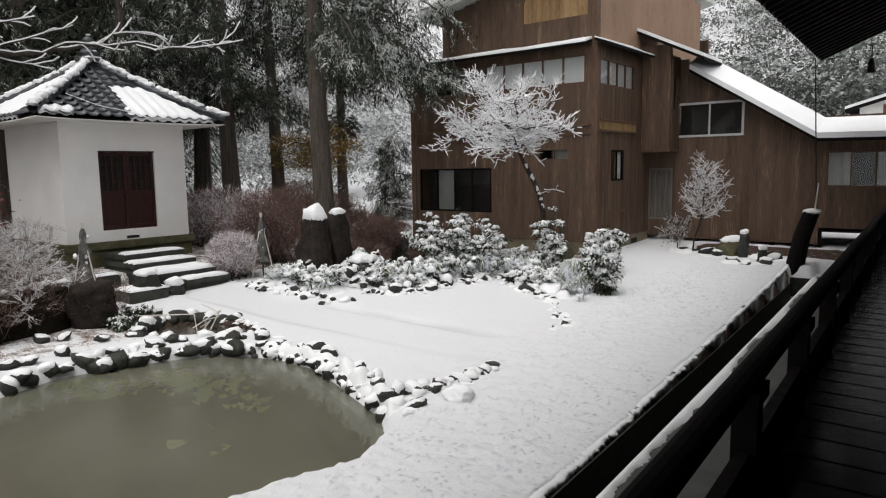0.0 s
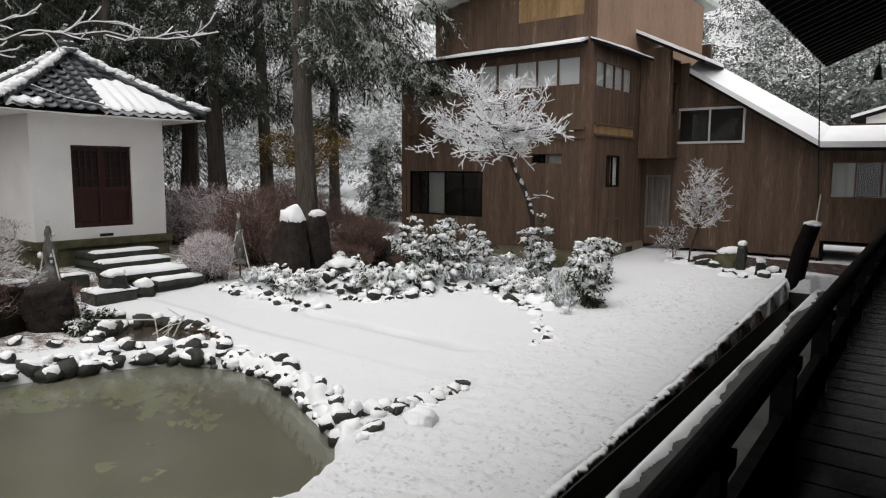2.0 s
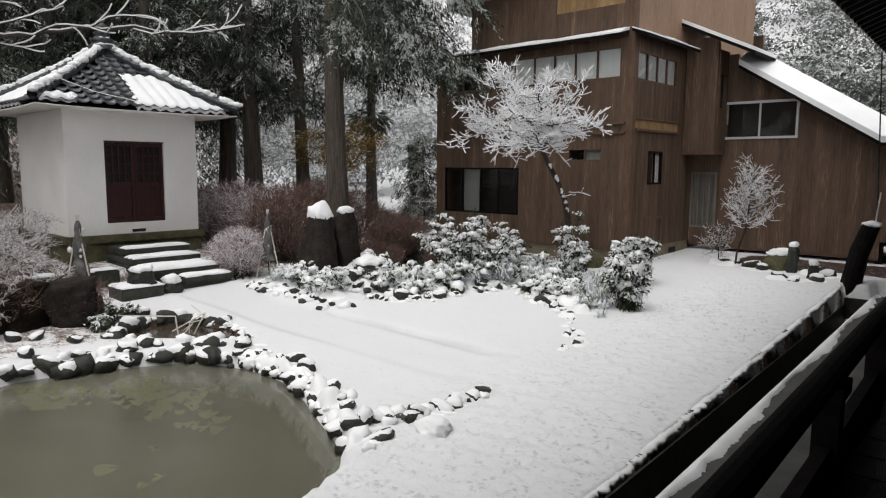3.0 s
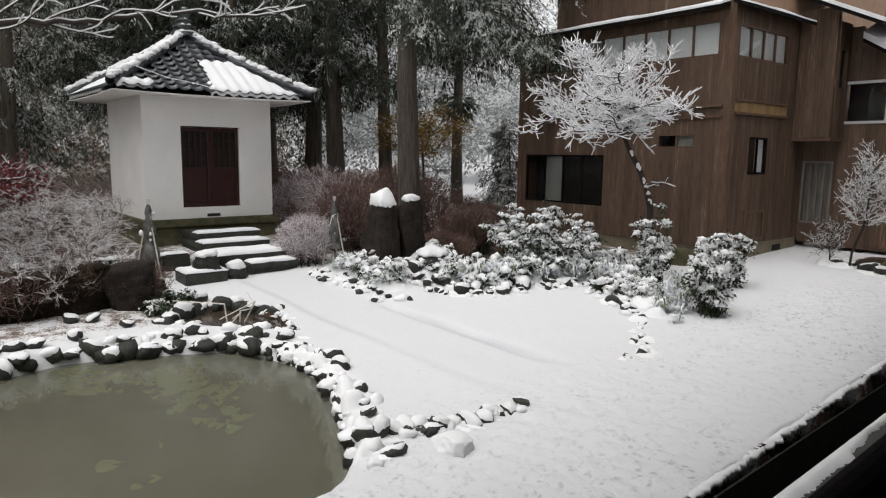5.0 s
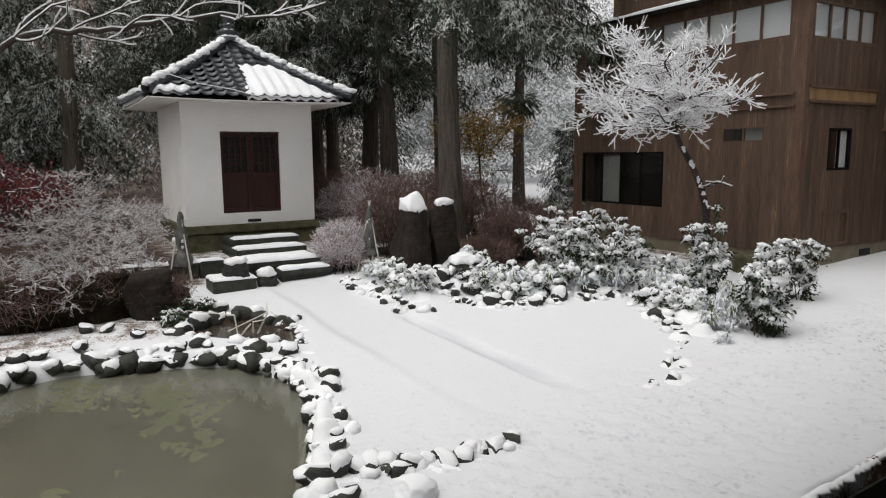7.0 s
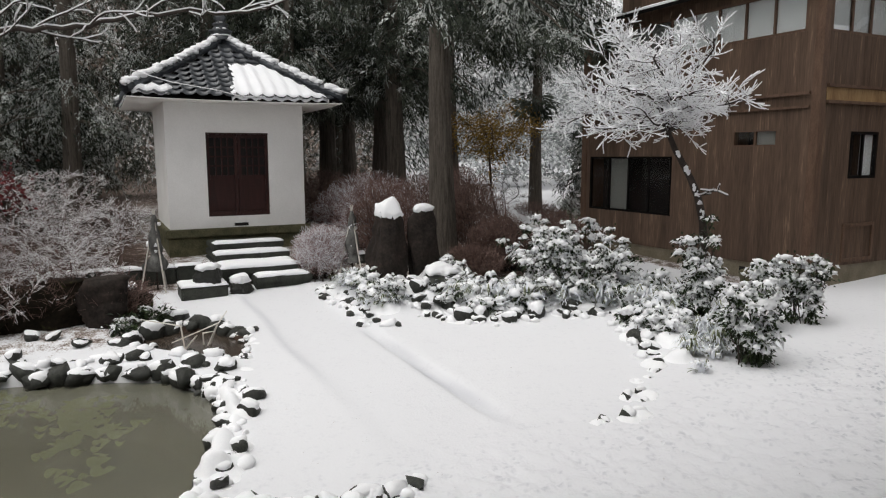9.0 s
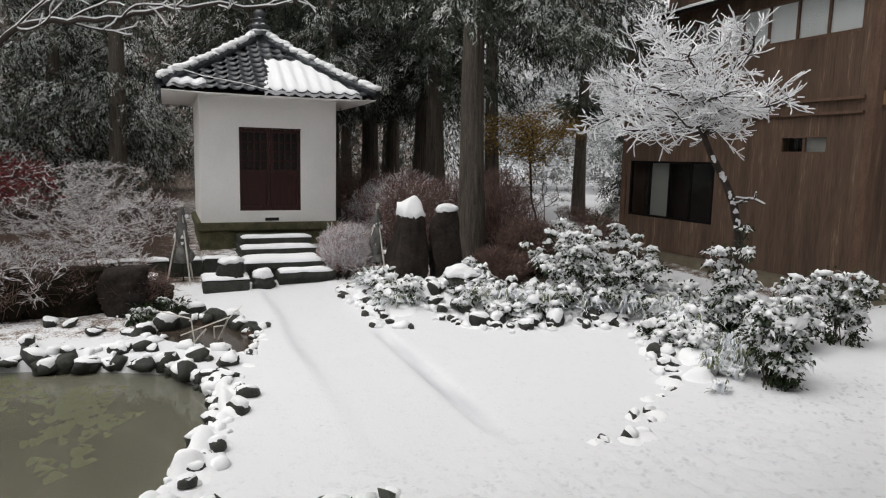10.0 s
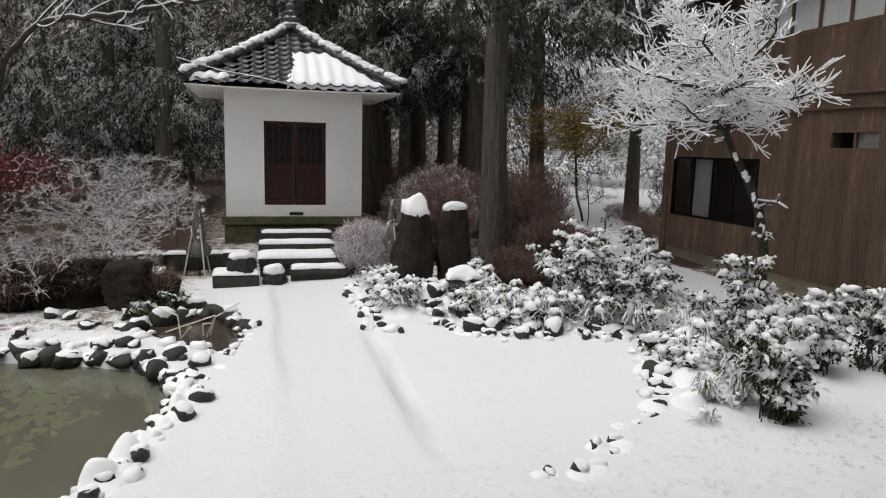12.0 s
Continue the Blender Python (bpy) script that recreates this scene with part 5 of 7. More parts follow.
again(frosty, -18.2, -1.6, 140, 1.05)
again(dim, -21.2, 13.6, 80, 1.05)
r = np.random.default_rng(5)
spots = [(-12.46, 11.55), (-19.36, 18.83), (-20.3, 4.4), (-18.9, 15.4), (-21.0, 1.2), (-22.0, 10.6), (-24.5, 3.0), (-19.4, 10.5), (-21.2, 13.6), (-18.2, -1.6), (-19.0, 13.2)]
for x, y in ((-23.6, 12.4), (-24.6, 10.8), (-21.8, 8.2), (-25.8, 14.2), (-27.0, 12.0)):
    spots.append((x, y))
    again(dim, x, y, 61 * len(spots), r.uniform(0.9, 1.1))
tries = 0
while len(spots) < 30 and tries < 4000:
    tries += 1
    x, y = r.uniform(-40, -19.3), r.uniform(-9, 20)
    if y > 0.42 * -x + 4.6 or min(math.hypot(x - a, y - b) for a, b in spots) < 2.0:
        continue
    if SX0 - 1.5 < x and 4.5 < y < 11:
        continue
    spots.append((x, y))
    k = dim if y > 5 or (y > 0 and len(spots) % 2) else pale
    again(k, x, y, r.uniform(0, 360), r.uniform(0.85, 1.15))
# a tuft of green half-way up the slender trunk
rng = np.random.default_rng(31)
c = in_ellipsoid(900, (-19.25, 18.55, 4.4), (0.75, 0.75, 0.5), 0.5)
single("cedar_sprout", quads_mesh("cedar_sprout", blades(c, c - np.array((-19.3, 18.7, 4.6)) + np.array((0, 0, -0.2)), rng.uniform(0.15, 0.35, 900), rng.uniform(0.03, 0.07, 900))), NEEDLE, "tuft of green sprouting from a cedar trunk", "foliage")

# ---- snowy woods on the hills ----


def far_woods():
    r = np.random.default_rng(77)
    green, white, dull, misty = [], [], [], []
    # belts of woodland: between the cedars and the house, above the wing, and behind the cedars
    for lo, hi, count, n, near, round_top in ((43, 64, 190, 620, 36, True), (-8, 30, 210, 1150, 34, True), (30, 43, 40, 200, 60, False), (64, 122, 150, 110, 44, False)):
        for _ in range(count):
            a = radians(r.uniform(lo, hi))
            d = near + 75 * r.random() ** 1.5
            x, y = 0.4 - d * math.sin(a), 4 + d * math.cos(a)
            h = r.uniform(4.5, 9.5)
            rad = h * (r.uniform(0.26, 0.4) if round_top else r.uniform(0.17, 0.27))
            if round_top:
                # broad crowns made of puffs: snow on the upper side of each puff, green below, which also paints their
                # shaded undersides
                m = 16
                up, around = r.random(m) ** 0.8, r.uniform(0, 6.283, m)
                reach_m = rad * np.sqrt(np.maximum(1.05 - (1.7 * up - 0.7) ** 2, 0.05)) * r.uniform(0.3, 1.0, m)
                hub = np.stack([x + reach_m * np.cos(around), y + reach_m * np.sin(around), float(land(x, y)) + 0.8 + up * h * 0.92], 1)
                who = r.integers(0, m, n)
                dirs = unit(r.normal(size=(n, 3)))
                p = hub[who] + dirs * (h * 0.135 * r.uniform(0.7, 1.3, m))[who][:, None] * r.uniform(0.65, 1.1, (n, 1)) * (1.15, 1.15, 0.75)
                laden = r.uniform(0.25, 0.9) if lo < 0 else r.uniform(1.05, 1.4)
                white_now = (dirs[:, 2] > 0.62 - 0.75 * laden) & (r.random(n) < 0.95)
                ln, w = r.uniform(0.14, 0.34, n), r.uniform(0.06, 0.15, n)
                fall = dirs * (1, 1, 0.4) + r.normal(size=(n, 3)) * 0.4
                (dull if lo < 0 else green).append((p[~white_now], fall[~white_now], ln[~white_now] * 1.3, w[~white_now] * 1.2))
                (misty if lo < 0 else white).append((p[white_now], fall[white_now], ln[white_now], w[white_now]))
                continue
            t = r.random(n) ** 0.8
            ang = r.uniform(0, 6.283, n)
            rr = rad * (1.05 - t) * r.uniform(0.45, 1.05, n) * (0.75 + 0.25 * np.sin(t * h * 5))
            p = np.stack([x + rr * np.cos(ang), y + rr * np.sin(ang), float(land(x, y)) + 0.3 + t * h], 1)
            out = np.stack([np.cos(ang), np.sin(ang), np.full(n, -0.35)], 1) + r.normal(size=(n, 3)) * 0.45
            k = 0.85 if n > 200 else 1.7
            ln, w = r.uniform(0.16, 0.48, n) * k, r.uniform(0.07, 0.19, n) * k
            share = r.uniform(0.12, 0.3)
            cut = r.random(n) < share
            green.append((p[cut], out[cut], ln[cut] * 1.3, w[cut] * 1.2))
            white.append((p[~cut] + (0, 0, 0.06), out[~cut] + (0, 0, 0.15), ln[~cut], w[~cut]))
    for name, data, m, label in (("far_woods", green, FAR_GREEN, "snow-dusted conifer woods on the hillside, paled in colour for haze"), ("hill_woods", dull, HILL_GREEN, "dark evergreen woods on the hillside"), ("woods_snow", white, SNOW_TWIG, "snow weighing on the far trees"), ("hill_snow", misty, HILL_SNOW, "snow on the hillside trees, greyed in colour for haze")):
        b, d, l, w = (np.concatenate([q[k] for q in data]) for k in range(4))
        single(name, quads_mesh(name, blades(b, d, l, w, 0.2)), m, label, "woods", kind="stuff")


def deep_woods():
    """The dark conifer wood that closes the view behind the nearer cedars."""
    r = np.random.default_rng(79)
    dark_q, white_q = [], []
    for _ in range(52):
        a, d = r.uniform(63, 124), r.uniform(31, 50)
        if 86 < a < 108 and r.random() < 0.65:
            continue
        a = radians(a)
        x, y, h, n = 0.4 - d * math.sin(a), 4 + d * math.cos(a), r.uniform(12, 20), 2600
        t, ang = r.random(n) ** 0.75, r.uniform(0, 6.283, n)
        rr = h * 0.17 * (1.08 - t) * r.uniform(0.35, 1.05, n) * (0.75 + 0.25 * np.sin(t * h * 3.5))
        p = np.stack([x + rr * np.cos(ang), y + rr * np.sin(ang), float(land(x, y)) + 0.2 + t * h], 1)
        out = np.stack([np.cos(ang), np.sin(ang), np.full(n, -0.9)], 1) + r.normal(size=(n, 3)) * 0.35
        tier = np.sin(t * h * 3.5 + 1.3 * np.sin(2 * ang + x) + 0.8 * np.sin(5 * ang + y))
        white = (tier > r.uniform(0.35, 0.95)) & (r.random(n) < (0.8 if x * 0.07 + y < 3.0 else 0.55))
        for q, m in ((dark_q, ~white), (white_q, white)):
            q.append((p[m], out[m], r.uniform(0.16, 0.36, m.sum()), r.uniform(0.04, 0.085, m.sum())))
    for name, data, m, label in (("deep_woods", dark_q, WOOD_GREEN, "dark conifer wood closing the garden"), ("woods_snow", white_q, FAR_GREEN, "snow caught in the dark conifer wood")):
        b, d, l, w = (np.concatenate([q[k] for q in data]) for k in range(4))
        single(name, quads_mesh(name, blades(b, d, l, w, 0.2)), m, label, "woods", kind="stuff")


rng = np.random.default_rng(9)
far_woods()
deep_woods()

# ---- the snow-laden maple in front of the house ----
rng = np.random.default_rng(41)
mz = float(land(-7.15, 13.45))
maple = thing("maple_tree", (-7.15, 13.45, mz), "bare leaning maple with every twig laden with snow", "tree")
trunk = [(-7.15, 13.45, mz - 0.1), (-7.19, 13.42, 0.8), (-7.12, 13.38, 1.3), (-7.13, 13.34, 1.7), (-7.2, 13.28, 2.07), (-7.27, 13.18, 2.35), (-7.38, 13.06, 2.65), (-7.43, 13.0, 2.78)]
trunk += [(-7.52, 12.93, 3.05), (-7.62, 12.86, 3.4), (-7.72, 12.8, 3.8)]


def shoot(out, start, heading, length, bend, radius, parts, stray=0.16):
    """A curving shoot of several straight pieces, added to the list out. Returns its points."""
    p, d = np.array(start, float), unit(heading)
    pts = [p]
    for i in range(parts):
        d = unit(d + bend + rng.normal(size=3) * stray)
        p = p + d * length / parts
        out.append((pts[-1], p, radius * (1 - 0.6 * i / parts), radius * (1 - 0.6 * (i + 1) / parts)))
        pts.append(p)
    return np.array(pts)


def maple_crown():
    """Limbs that fan out from the upper trunk in flat tiers, with side shoots left and right and straight twigs on those."""
    limbs, twigs = [], []
    tr = np.array(trunk[6:])
    c, r = np.array((-7.95, 12.68, 3.82)), np.array((1.72, 1.6, 1.05))
    for k in range(21):
        az = k * 2.39996 + rng.uniform(-0.25, 0.25)
        el = (-0.40, -0.15, 0.12, 0.42, 0.85)[k % 5] + rng.uniform(-0.15, 0.15)
        end = c + r * (math.cos(az) * math.cos(el), math.sin(az) * math.cos(el), math.sin(el)) * rng.uniform(0.72, 0.95)
        s0 = tr[min(len(tr) - 1, 2 + max(0, int((el + 0.3) * 2.2)))]
        span = end - s0
        path = shoot(limbs, s0, span + np.array((0, 0, 0.30)) * np.linalg.norm(span), np.linalg.norm(span) * 1.04, np.array((span[0], span[1], span[2] - 0.30 * np.linalg.norm(span))) / np.linalg.norm(span) * 0.13, 0.024, 9, 0.24)
        n = len(path)
        for i in range(2, n):
            d = unit(path[i] - path[i - 1])
            side = unit(np.cross(d, (0, 0, 1.0)))
            for sgn in (-1, 1):
                for rep_k in range(2):
                    if rng.random() < 0.46:
                        continue
                    at = path[i - 1] + (path[i] - path[i - 1]) * rng.random()
                    h = d * rng.uniform(0.3, 1.0) + sgn * side * rng.uniform(0.5, 1.2) + np.array((0, 0, rng.uniform(-0.45, 0.6)))
                    q = shoot(limbs, at, h, rng.uniform(0.28, 0.62) * (1.1 - 0.5 * i / n), np.array((0, 0, 0.04)), 0.0085, 4, 0.3)
                    for j in range(1, len(q)):
                        e = unit(q[j] - q[j - 1])
                        sd = unit(np.cross(e, (0, 0, 1.0)))
                        for sg in (-1, 1):
                            shoot(twigs, q[j], e * rng.uniform(0.4, 1.0) + sg * sd * rng.uniform(0.3, 1.1) + np.array((0, 0, rng.uniform(-0.4, 0.7))), rng.uniform(0.07, 0.27), np.array((0, 0, 0.07)), 0.0035, 2)
                    shoot(twigs, q[-1], q[-1] - q[-2], rng.uniform(0.10, 0.24), np.array((0, 0, 0.06)), 0.0035, 2)
    return limbs, twigs


limbs, twigs = maple_crown()
tk = np.array(trunk)
tw_r = np.linspace(0.075, 0.032, len(tk))
part("trunk", quads_mesh("trunk", tubes(tk[:-1], tk[1:], tw_r[:-1], tw_r[1:], 10)), BARK_THIN, maple)
la, lb, lr0, lr1 = (np.array(q) for q in zip(*limbs))
part("limb_mass", quads_mesh("limb_mass", tubes(la, lb, lr0, lr1, 6)), BARK_THIN, maple, kind="stuff")
ta, tb, tr0, tr1 = (np.array(q) for q in zip(*twigs))
part("twig_mass", quads_mesh("twig_mass", tubes(ta, tb, tr0, tr1, 3)), BARK_THIN, maple, kind="stuff")
sa, sb, sr = np.concatenate([la, ta]), np.concatenate([lb, tb]), np.concatenate([lr1, tr1])
keep = (np.abs(unit(sb - sa)[:, 2]) < 0.93) & (rng.random(len(sa)) < 0.97)
sa, sb, sr = sa[keep], sb[keep], sr[keep]
w = 0.0084 * rng.uniform(0.75, 1.25, len(sa)) + 0.30 * np.minimum(sr, 0.03)
lift = np.array((0, 0, 1.0)) * (sr * 0.8 + w * 0.45)[:, None]
part("snow", quads_mesh("snow", tubes(sa + lift, sb + lift, w, w * rng.uniform(0.75, 1.0, len(w)), 5)), SNOW_SOFT, maple, "snow lying along every branch", "stuff")
stub = np.array([(-7.2, 13.28, 2.07), (-7.02, 13.2, 2.1), (-6.85, 13.15, 2.16), (-6.66, 13.1, 2.17)])
sd = np.concatenate([stub[:-1], np.repeat(stub[1:], 2, 0)])
se = np.concatenate([stub[1:], np.repeat(stub[1:], 2, 0) + rng.normal(size=(6, 3)) * 0.09 + np.array((0.12, -0.02, 0.04))])
part("low_branch", quads_mesh("low_branch", tubes(sd, se, np.full(len(sd), 0.014), np.full(len(sd), 0.008), 5)), BARK_THIN, maple)
part("snow", quads_mesh("snow", tubes(sd + (0, 0, 0.016), se + (0, 0, 0.016), np.full(len(sd), 0.018), np.full(len(sd), 0.012), 5)), SNOW_TWIG, maple)
u = rng.uniform(3.0, 6.9, 26)
tr = np.array([np.array(trunk[int(q)]) + (np.array(trunk[int(q) + 1]) - np.array(trunk[int(q)])) * (q % 1) for q in u]) + np.array((0.055, -0.045, 0.0)) + rng.normal(size=(26, 3)) * 0.012
part("trunk_snow", lump_mesh("trunk_snow", tr, rng.uniform(0.012, 0.034, 26), 1.5, 0.3, 6), SNOW_SOFT, maple, "patches of snow stuck to the trunk", "stuff")

# ---- small clipped bare tree and a shrub before the wing ----
rng = np.random.default_rng(43)
bz = float(land(-5.0, 17.3))
small_tree = thing("small_tree", (-5.0, 17.3, bz), "small round frosted bare tree beside a stone", "tree")
pts = in_ellipsoid(230, (-4.72, 17.3, 2.0), (0.62, 0.6, 0.85), 0.6)
nodes, par = colonize([(-5.0, 17.3, bz - 0.1), (-4.97, 17.3, 0.75), (-4.9, 17.3, 1.0), (-4.82, 17.3, 1.25)], pts, 0.09, 0.14, 1.0)
branching(small_tree, nodes, par, 0.0045, 0.42, 0.05, 3, (0.12, 0.36), 0.95, 0.009, up=0.85, fine=0.002, curl=0.45)
shrub_thing = thing("bare_shrub", (-5.45, 17.5, bz), "low frosted reddish shrub against the boarded wall", "shrub")
pts = in_ellipsoid(150, (-5.5, 17.5, 0.95), (0.42, 0.4, 0.42), 0.5)
nodes, par = colonize([(-5.45, 17.5, bz - 0.1), (-5.46, 17.5, 0.6)], pts, 0.08, 0.13, 0.9)
branching(shrub_thing, nodes, par, 0.004, 0.42, 0.03, 4, (0.08, 0.26), 0.5, 0.007, up=0.5, fine=0.003)

# ---- evergreen shrubs laden with snow ----


def evergreen(name, x, y, rx, ry, h, clusters, label, seed, snow=0.9, lump=(0.05, 0.095), leaf=(0.045, 0.085)):
    global rng
    rng = np.random.default_rng(seed)
    z0 = float(land(x, y))
    t = thing(name, (x, y, z0), label, "shrub", "snowy evergreen shrubs")
    shoots = max(10, clusters // 6)
    foot = np.tile((x, y, z0 - 0.05), (shoots, 1)) + rng.normal(size=(shoots, 3)) * (rx * 0.22, ry * 0.22, 0.0)
    tip = in_ellipsoid(shoots, (x, y, z0 + h * 0.5), (rx, ry, h * 0.5), 0.22)
    tip = foot + (tip - foot) * rng.uniform(0.68, 1.28, (shoots, 1))
    tip[:, 2] = np.maximum(tip[:, 2], z0 + 0.12 * h)
    bend = foot + (tip - foot) * 0.55 + rng.normal(size=foot.shape) * 0.05 - np.array((0, 0, 0.06)) * h
    part("stem_mass", quads_mesh("stem_mass", tubes(np.concatenate([foot, bend]), np.concatenate([bend, tip]), np.full(2 * shoots, 0.010), np.full(2 * shoots, 0.006), 3)), BARK_THIN, t, kind="stuff")
    pick = rng.integers(0, shoots, clusters)
    u = rng.random((clusters, 1)) ** 0.7
    c = bend[pick] + (tip[pick] - bend[pick]) * u + rng.normal(size=(clusters, 3)) * 0.05
    m = 20
    b = np.repeat(c, m, 0) + rng.normal(size=(clusters * m, 3)) * 0.045
    d = rng.normal(size=b.shape) + np.repeat(unit(c - np.array((x, y, z0 + 0.3 * h))), m, 0) * 0.6
    part("foliage", quads_mesh("foliage", blades(b, d, rng.uniform(*leaf, len(b)), rng.uniform(0.022, 0.042, len(b)), 0.25)), LEAF, t, "dark evergreen leaves", "stuff")
    keep = (rng.random(clusters) < snow) & (c[:, 2] > z0 + 0.12 * h)
    k = c[keep]
    m = len(k)
    k2 = np.concatenate([k + np.array((0, 0, 0.05))] + [k + rng.normal(size=k.shape) * (0.062, 0.062, 0.022) + np.array((0, 0, 0.045)) for _ in range(3)])
    size = np.concatenate([rng.uniform(0.7, 1.0, m), rng.uniform(0.3, 0.62, 3 * m)]) * rng.uniform(*lump, 4 * m)
    part("snow", lump_mesh("snow", k2, size * 0.92, 0.72, 0.30, seed), SNOW_SOFT, t, "clumps of snow on the leaves", "stuff")
    m2 = 9
    b = np.repeat(k, m2, 0) + rng.normal(size=(len(k) * m2, 3)) * (0.05, 0.05, 0.02) + np.array((0, 0, 0.045))
    d = rng.normal(size=b.shape) * (1, 1, 0.25) + np.array((0, 0, -0.25))
    part("leaf_snow", quads_mesh("leaf_snow", blades(b, d, rng.uniform(0.06, 0.12, len(b)), rng.uniform(0.024, 0.042, len(b)), 0.35)), SNOW_TWIG, t, kind="stuff")
    return t


evergreen("evergreen_shrub", -8.45, 11.75, 0.95, 0.75, 1.25, 330, "wide evergreen shrub buried under clumps of snow", 51)
evergreen("evergreen_shrub", -6.55, 12.75, 0.30, 0.30, 1.35, 105, "upright evergreen shrub dusted with snow", 52, 0.85)
evergreen("evergreen_shrub", -4.95, 11.75, 0.30, 0.28, 1.38, 150, "upright dark camellia shrub dusted with snow", 53, 0.8)
evergreen("evergreen_shrub", -5.72, 13.05, 0.32, 0.30, 1.25, 90, "small evergreen shrub dusted with snow", 54, 0.85)
evergreen("evergreen_shrub", -5.75, 13.85, 0.26, 0.26, 1.3, 70, "small evergreen shrub dusted with snow", 55, 0.85)

# ---- fine-twigged shrubs and hedges ----


def twiggy(name, x, y, rx, ry, h, n, label, seed, material=TWIG_FROST, category="shrub", thick=0.006, lift=0.0, snow=0.0):
    global rng
    rng = np.random.default_rng(seed)
    z0 = float(land(x, y)) + lift
    t = thing(name, (x, y, z0), label, category)
    m = max(6, n // 60)
    foot = np.array((x, y, z0 - 0.05)) + rng.normal(size=(m, 3)) * (rx * 0.25, ry * 0.25, 0)
    top = in_ellipsoid(m, (x, y, z0 + h * 0.55), (rx * 0.7, ry * 0.7, h * 0.35), 0.5)
    part("stem_mass", quads_mesh("stem_mass", tubes(foot, top, np.full(m, 0.014), np.full(m, 0.006), 4)), BARK_THIN, t, kind="stuff")
    p = in_ellipsoid(n, (x, y, z0 + h * 0.52), (rx, ry, h * 0.48), 0.4)
    d = unit(p - np.array((x, y, z0))) + rng.normal(size=p.shape) * 0.7
    ln = rng.uniform(0.10, 0.30, n)
    a = p - unit(d) * ln[:, None] * 0.5
    b = p + unit(d) * ln[:, None] * 0.5
    part("twig_mass", quads_mesh("twig_mass", tubes(a, b, np.full(n, thick), np.full(n, thick * 0.5), 3)), material, t, "fine tangled twigs", "stuff")
    if snow:
        keep = (rng.random(n) < snow)
        a2, b2 = a[keep] + (0, 0, thick * 1.4), b[keep] + (0, 0, thick * 1.4)
        part("snow", quads_mesh("snow", tubes(a2, b2, np.full(len(a2), thick * 1.3), np.full(len(a2), thick * 0.8), 4)), SNOW_SOFT, t, kind="stuff")
    return t


twiggy("azalea_bush", -12.75, 8.95, 0.62, 0.62, 1.05, 6200, "rounded pinkish-brown azalea bush touched with frost", 61, TWIG_FROST, thick=0.0036, snow=0.30)
for k, (x, y, rx, ry, h, m) in enumerate(((-13.5, 10.6, 1.2, 0.8, 1.9, TWIG_BROWN), (-14.8, 10.9, 1.4, 1.0, 1.75, TWIG_FROST), (-15.6, 12.6, 1.5, 1.2, 1.8, TWIG_BROWN), (-11.4, 12.3, 0.7, 0.7, 1.15, TWIG_BROWN), (-13.4, 12.6, 1.2, 1.0, 1.7, TWIG_BROWN), (-17.5, 11.8, 1.5, 1.3, 1.8, TWIG_FROST), (-11.1, 11.5, 0.8, 0.5, 0.6, TWIG_BROWN), (-16.9, 10.9, 1.2, 0.9, 1.5, TWIG_FROST), (-16.4, 14.0, 1.3, 0.9, 1.9, TWIG_BROWN), (-18.4, 12.0, 1.4, 1.2, 1.7, TWIG_BROWN), (-20.5, 11.4, 1.5, 1.2, 1.7, TWIG_BROWN), (-9.7, 12.5, 0.7, 0.5, 0.5, TWIG_BROWN))):
    twiggy("deciduous_hedge", x, y, rx, ry, h, 3200, "bare russet-brown twiggy hedge" if m is TWIG_BROWN else "bare brown hedge with frosted tips", 70 + k, m, "hedge", snow=0.0 if m is TWIG_BROWN else 0.1)

for k, (x, y, rx, h) in enumerate(((-15.3, 16.9, 0.9, 0.45), (-16.6, 17.4, 0.8, 0.4), (-14.4, 16.2, 0.7, 0.4), (-17.8, 17.6, 0.9, 0.5), (-13.9, 14.3, 0.6, 0.4), (-11.5, 4.1, 0.7, 0.95), (-11.3, 5.1, 0.5, 0.75), (-11.1, 3.2, 0.6, 0.85))):
    twiggy("low_brush", x, y, rx, 0.6, h, 800, "low dead brown brush poking through snow", 180 + k, TWIG_BROWN, "brush", thick=0.004)


def layered(name, x, y, rx, ry, h, n, label, seed, snow=0.5, bark=TWIG_BARK, snow_r=0.0042):
    """A bare spreading shrub, its branches in loose layers, frosted along their tops."""
    global rng
    rng = np.random.default_rng(seed)
    z0 = float(land(x, y))
    t = thing(name, (x, y, z0), label, "shrub")
    p = in_ellipsoid(n, (x, y, z0 + h * 0.58), (rx, ry, h * 0.42), 0.45)
    p = p[np.sin(p[:, 2] * 11 + p[:, 0] * 2) > -0.3]
    base = np.array((x, y, z0 - 0.1))
    nodes, par = colonize([base, base + (0, 0, 0.15), base + (0.03, 0, 0.3)], p, 0.11, 0.17, 1.5)
    branching(t, nodes, par, 0.004, 0.42, 0.04, 6 if snow < 0.8 else 2, (0.08, 0.26), snow, snow_r * (1.1 if snow < 0.8 else 1.0), bark=bark, up=0.1, fine=0.0018, flat=0.6)
    return t


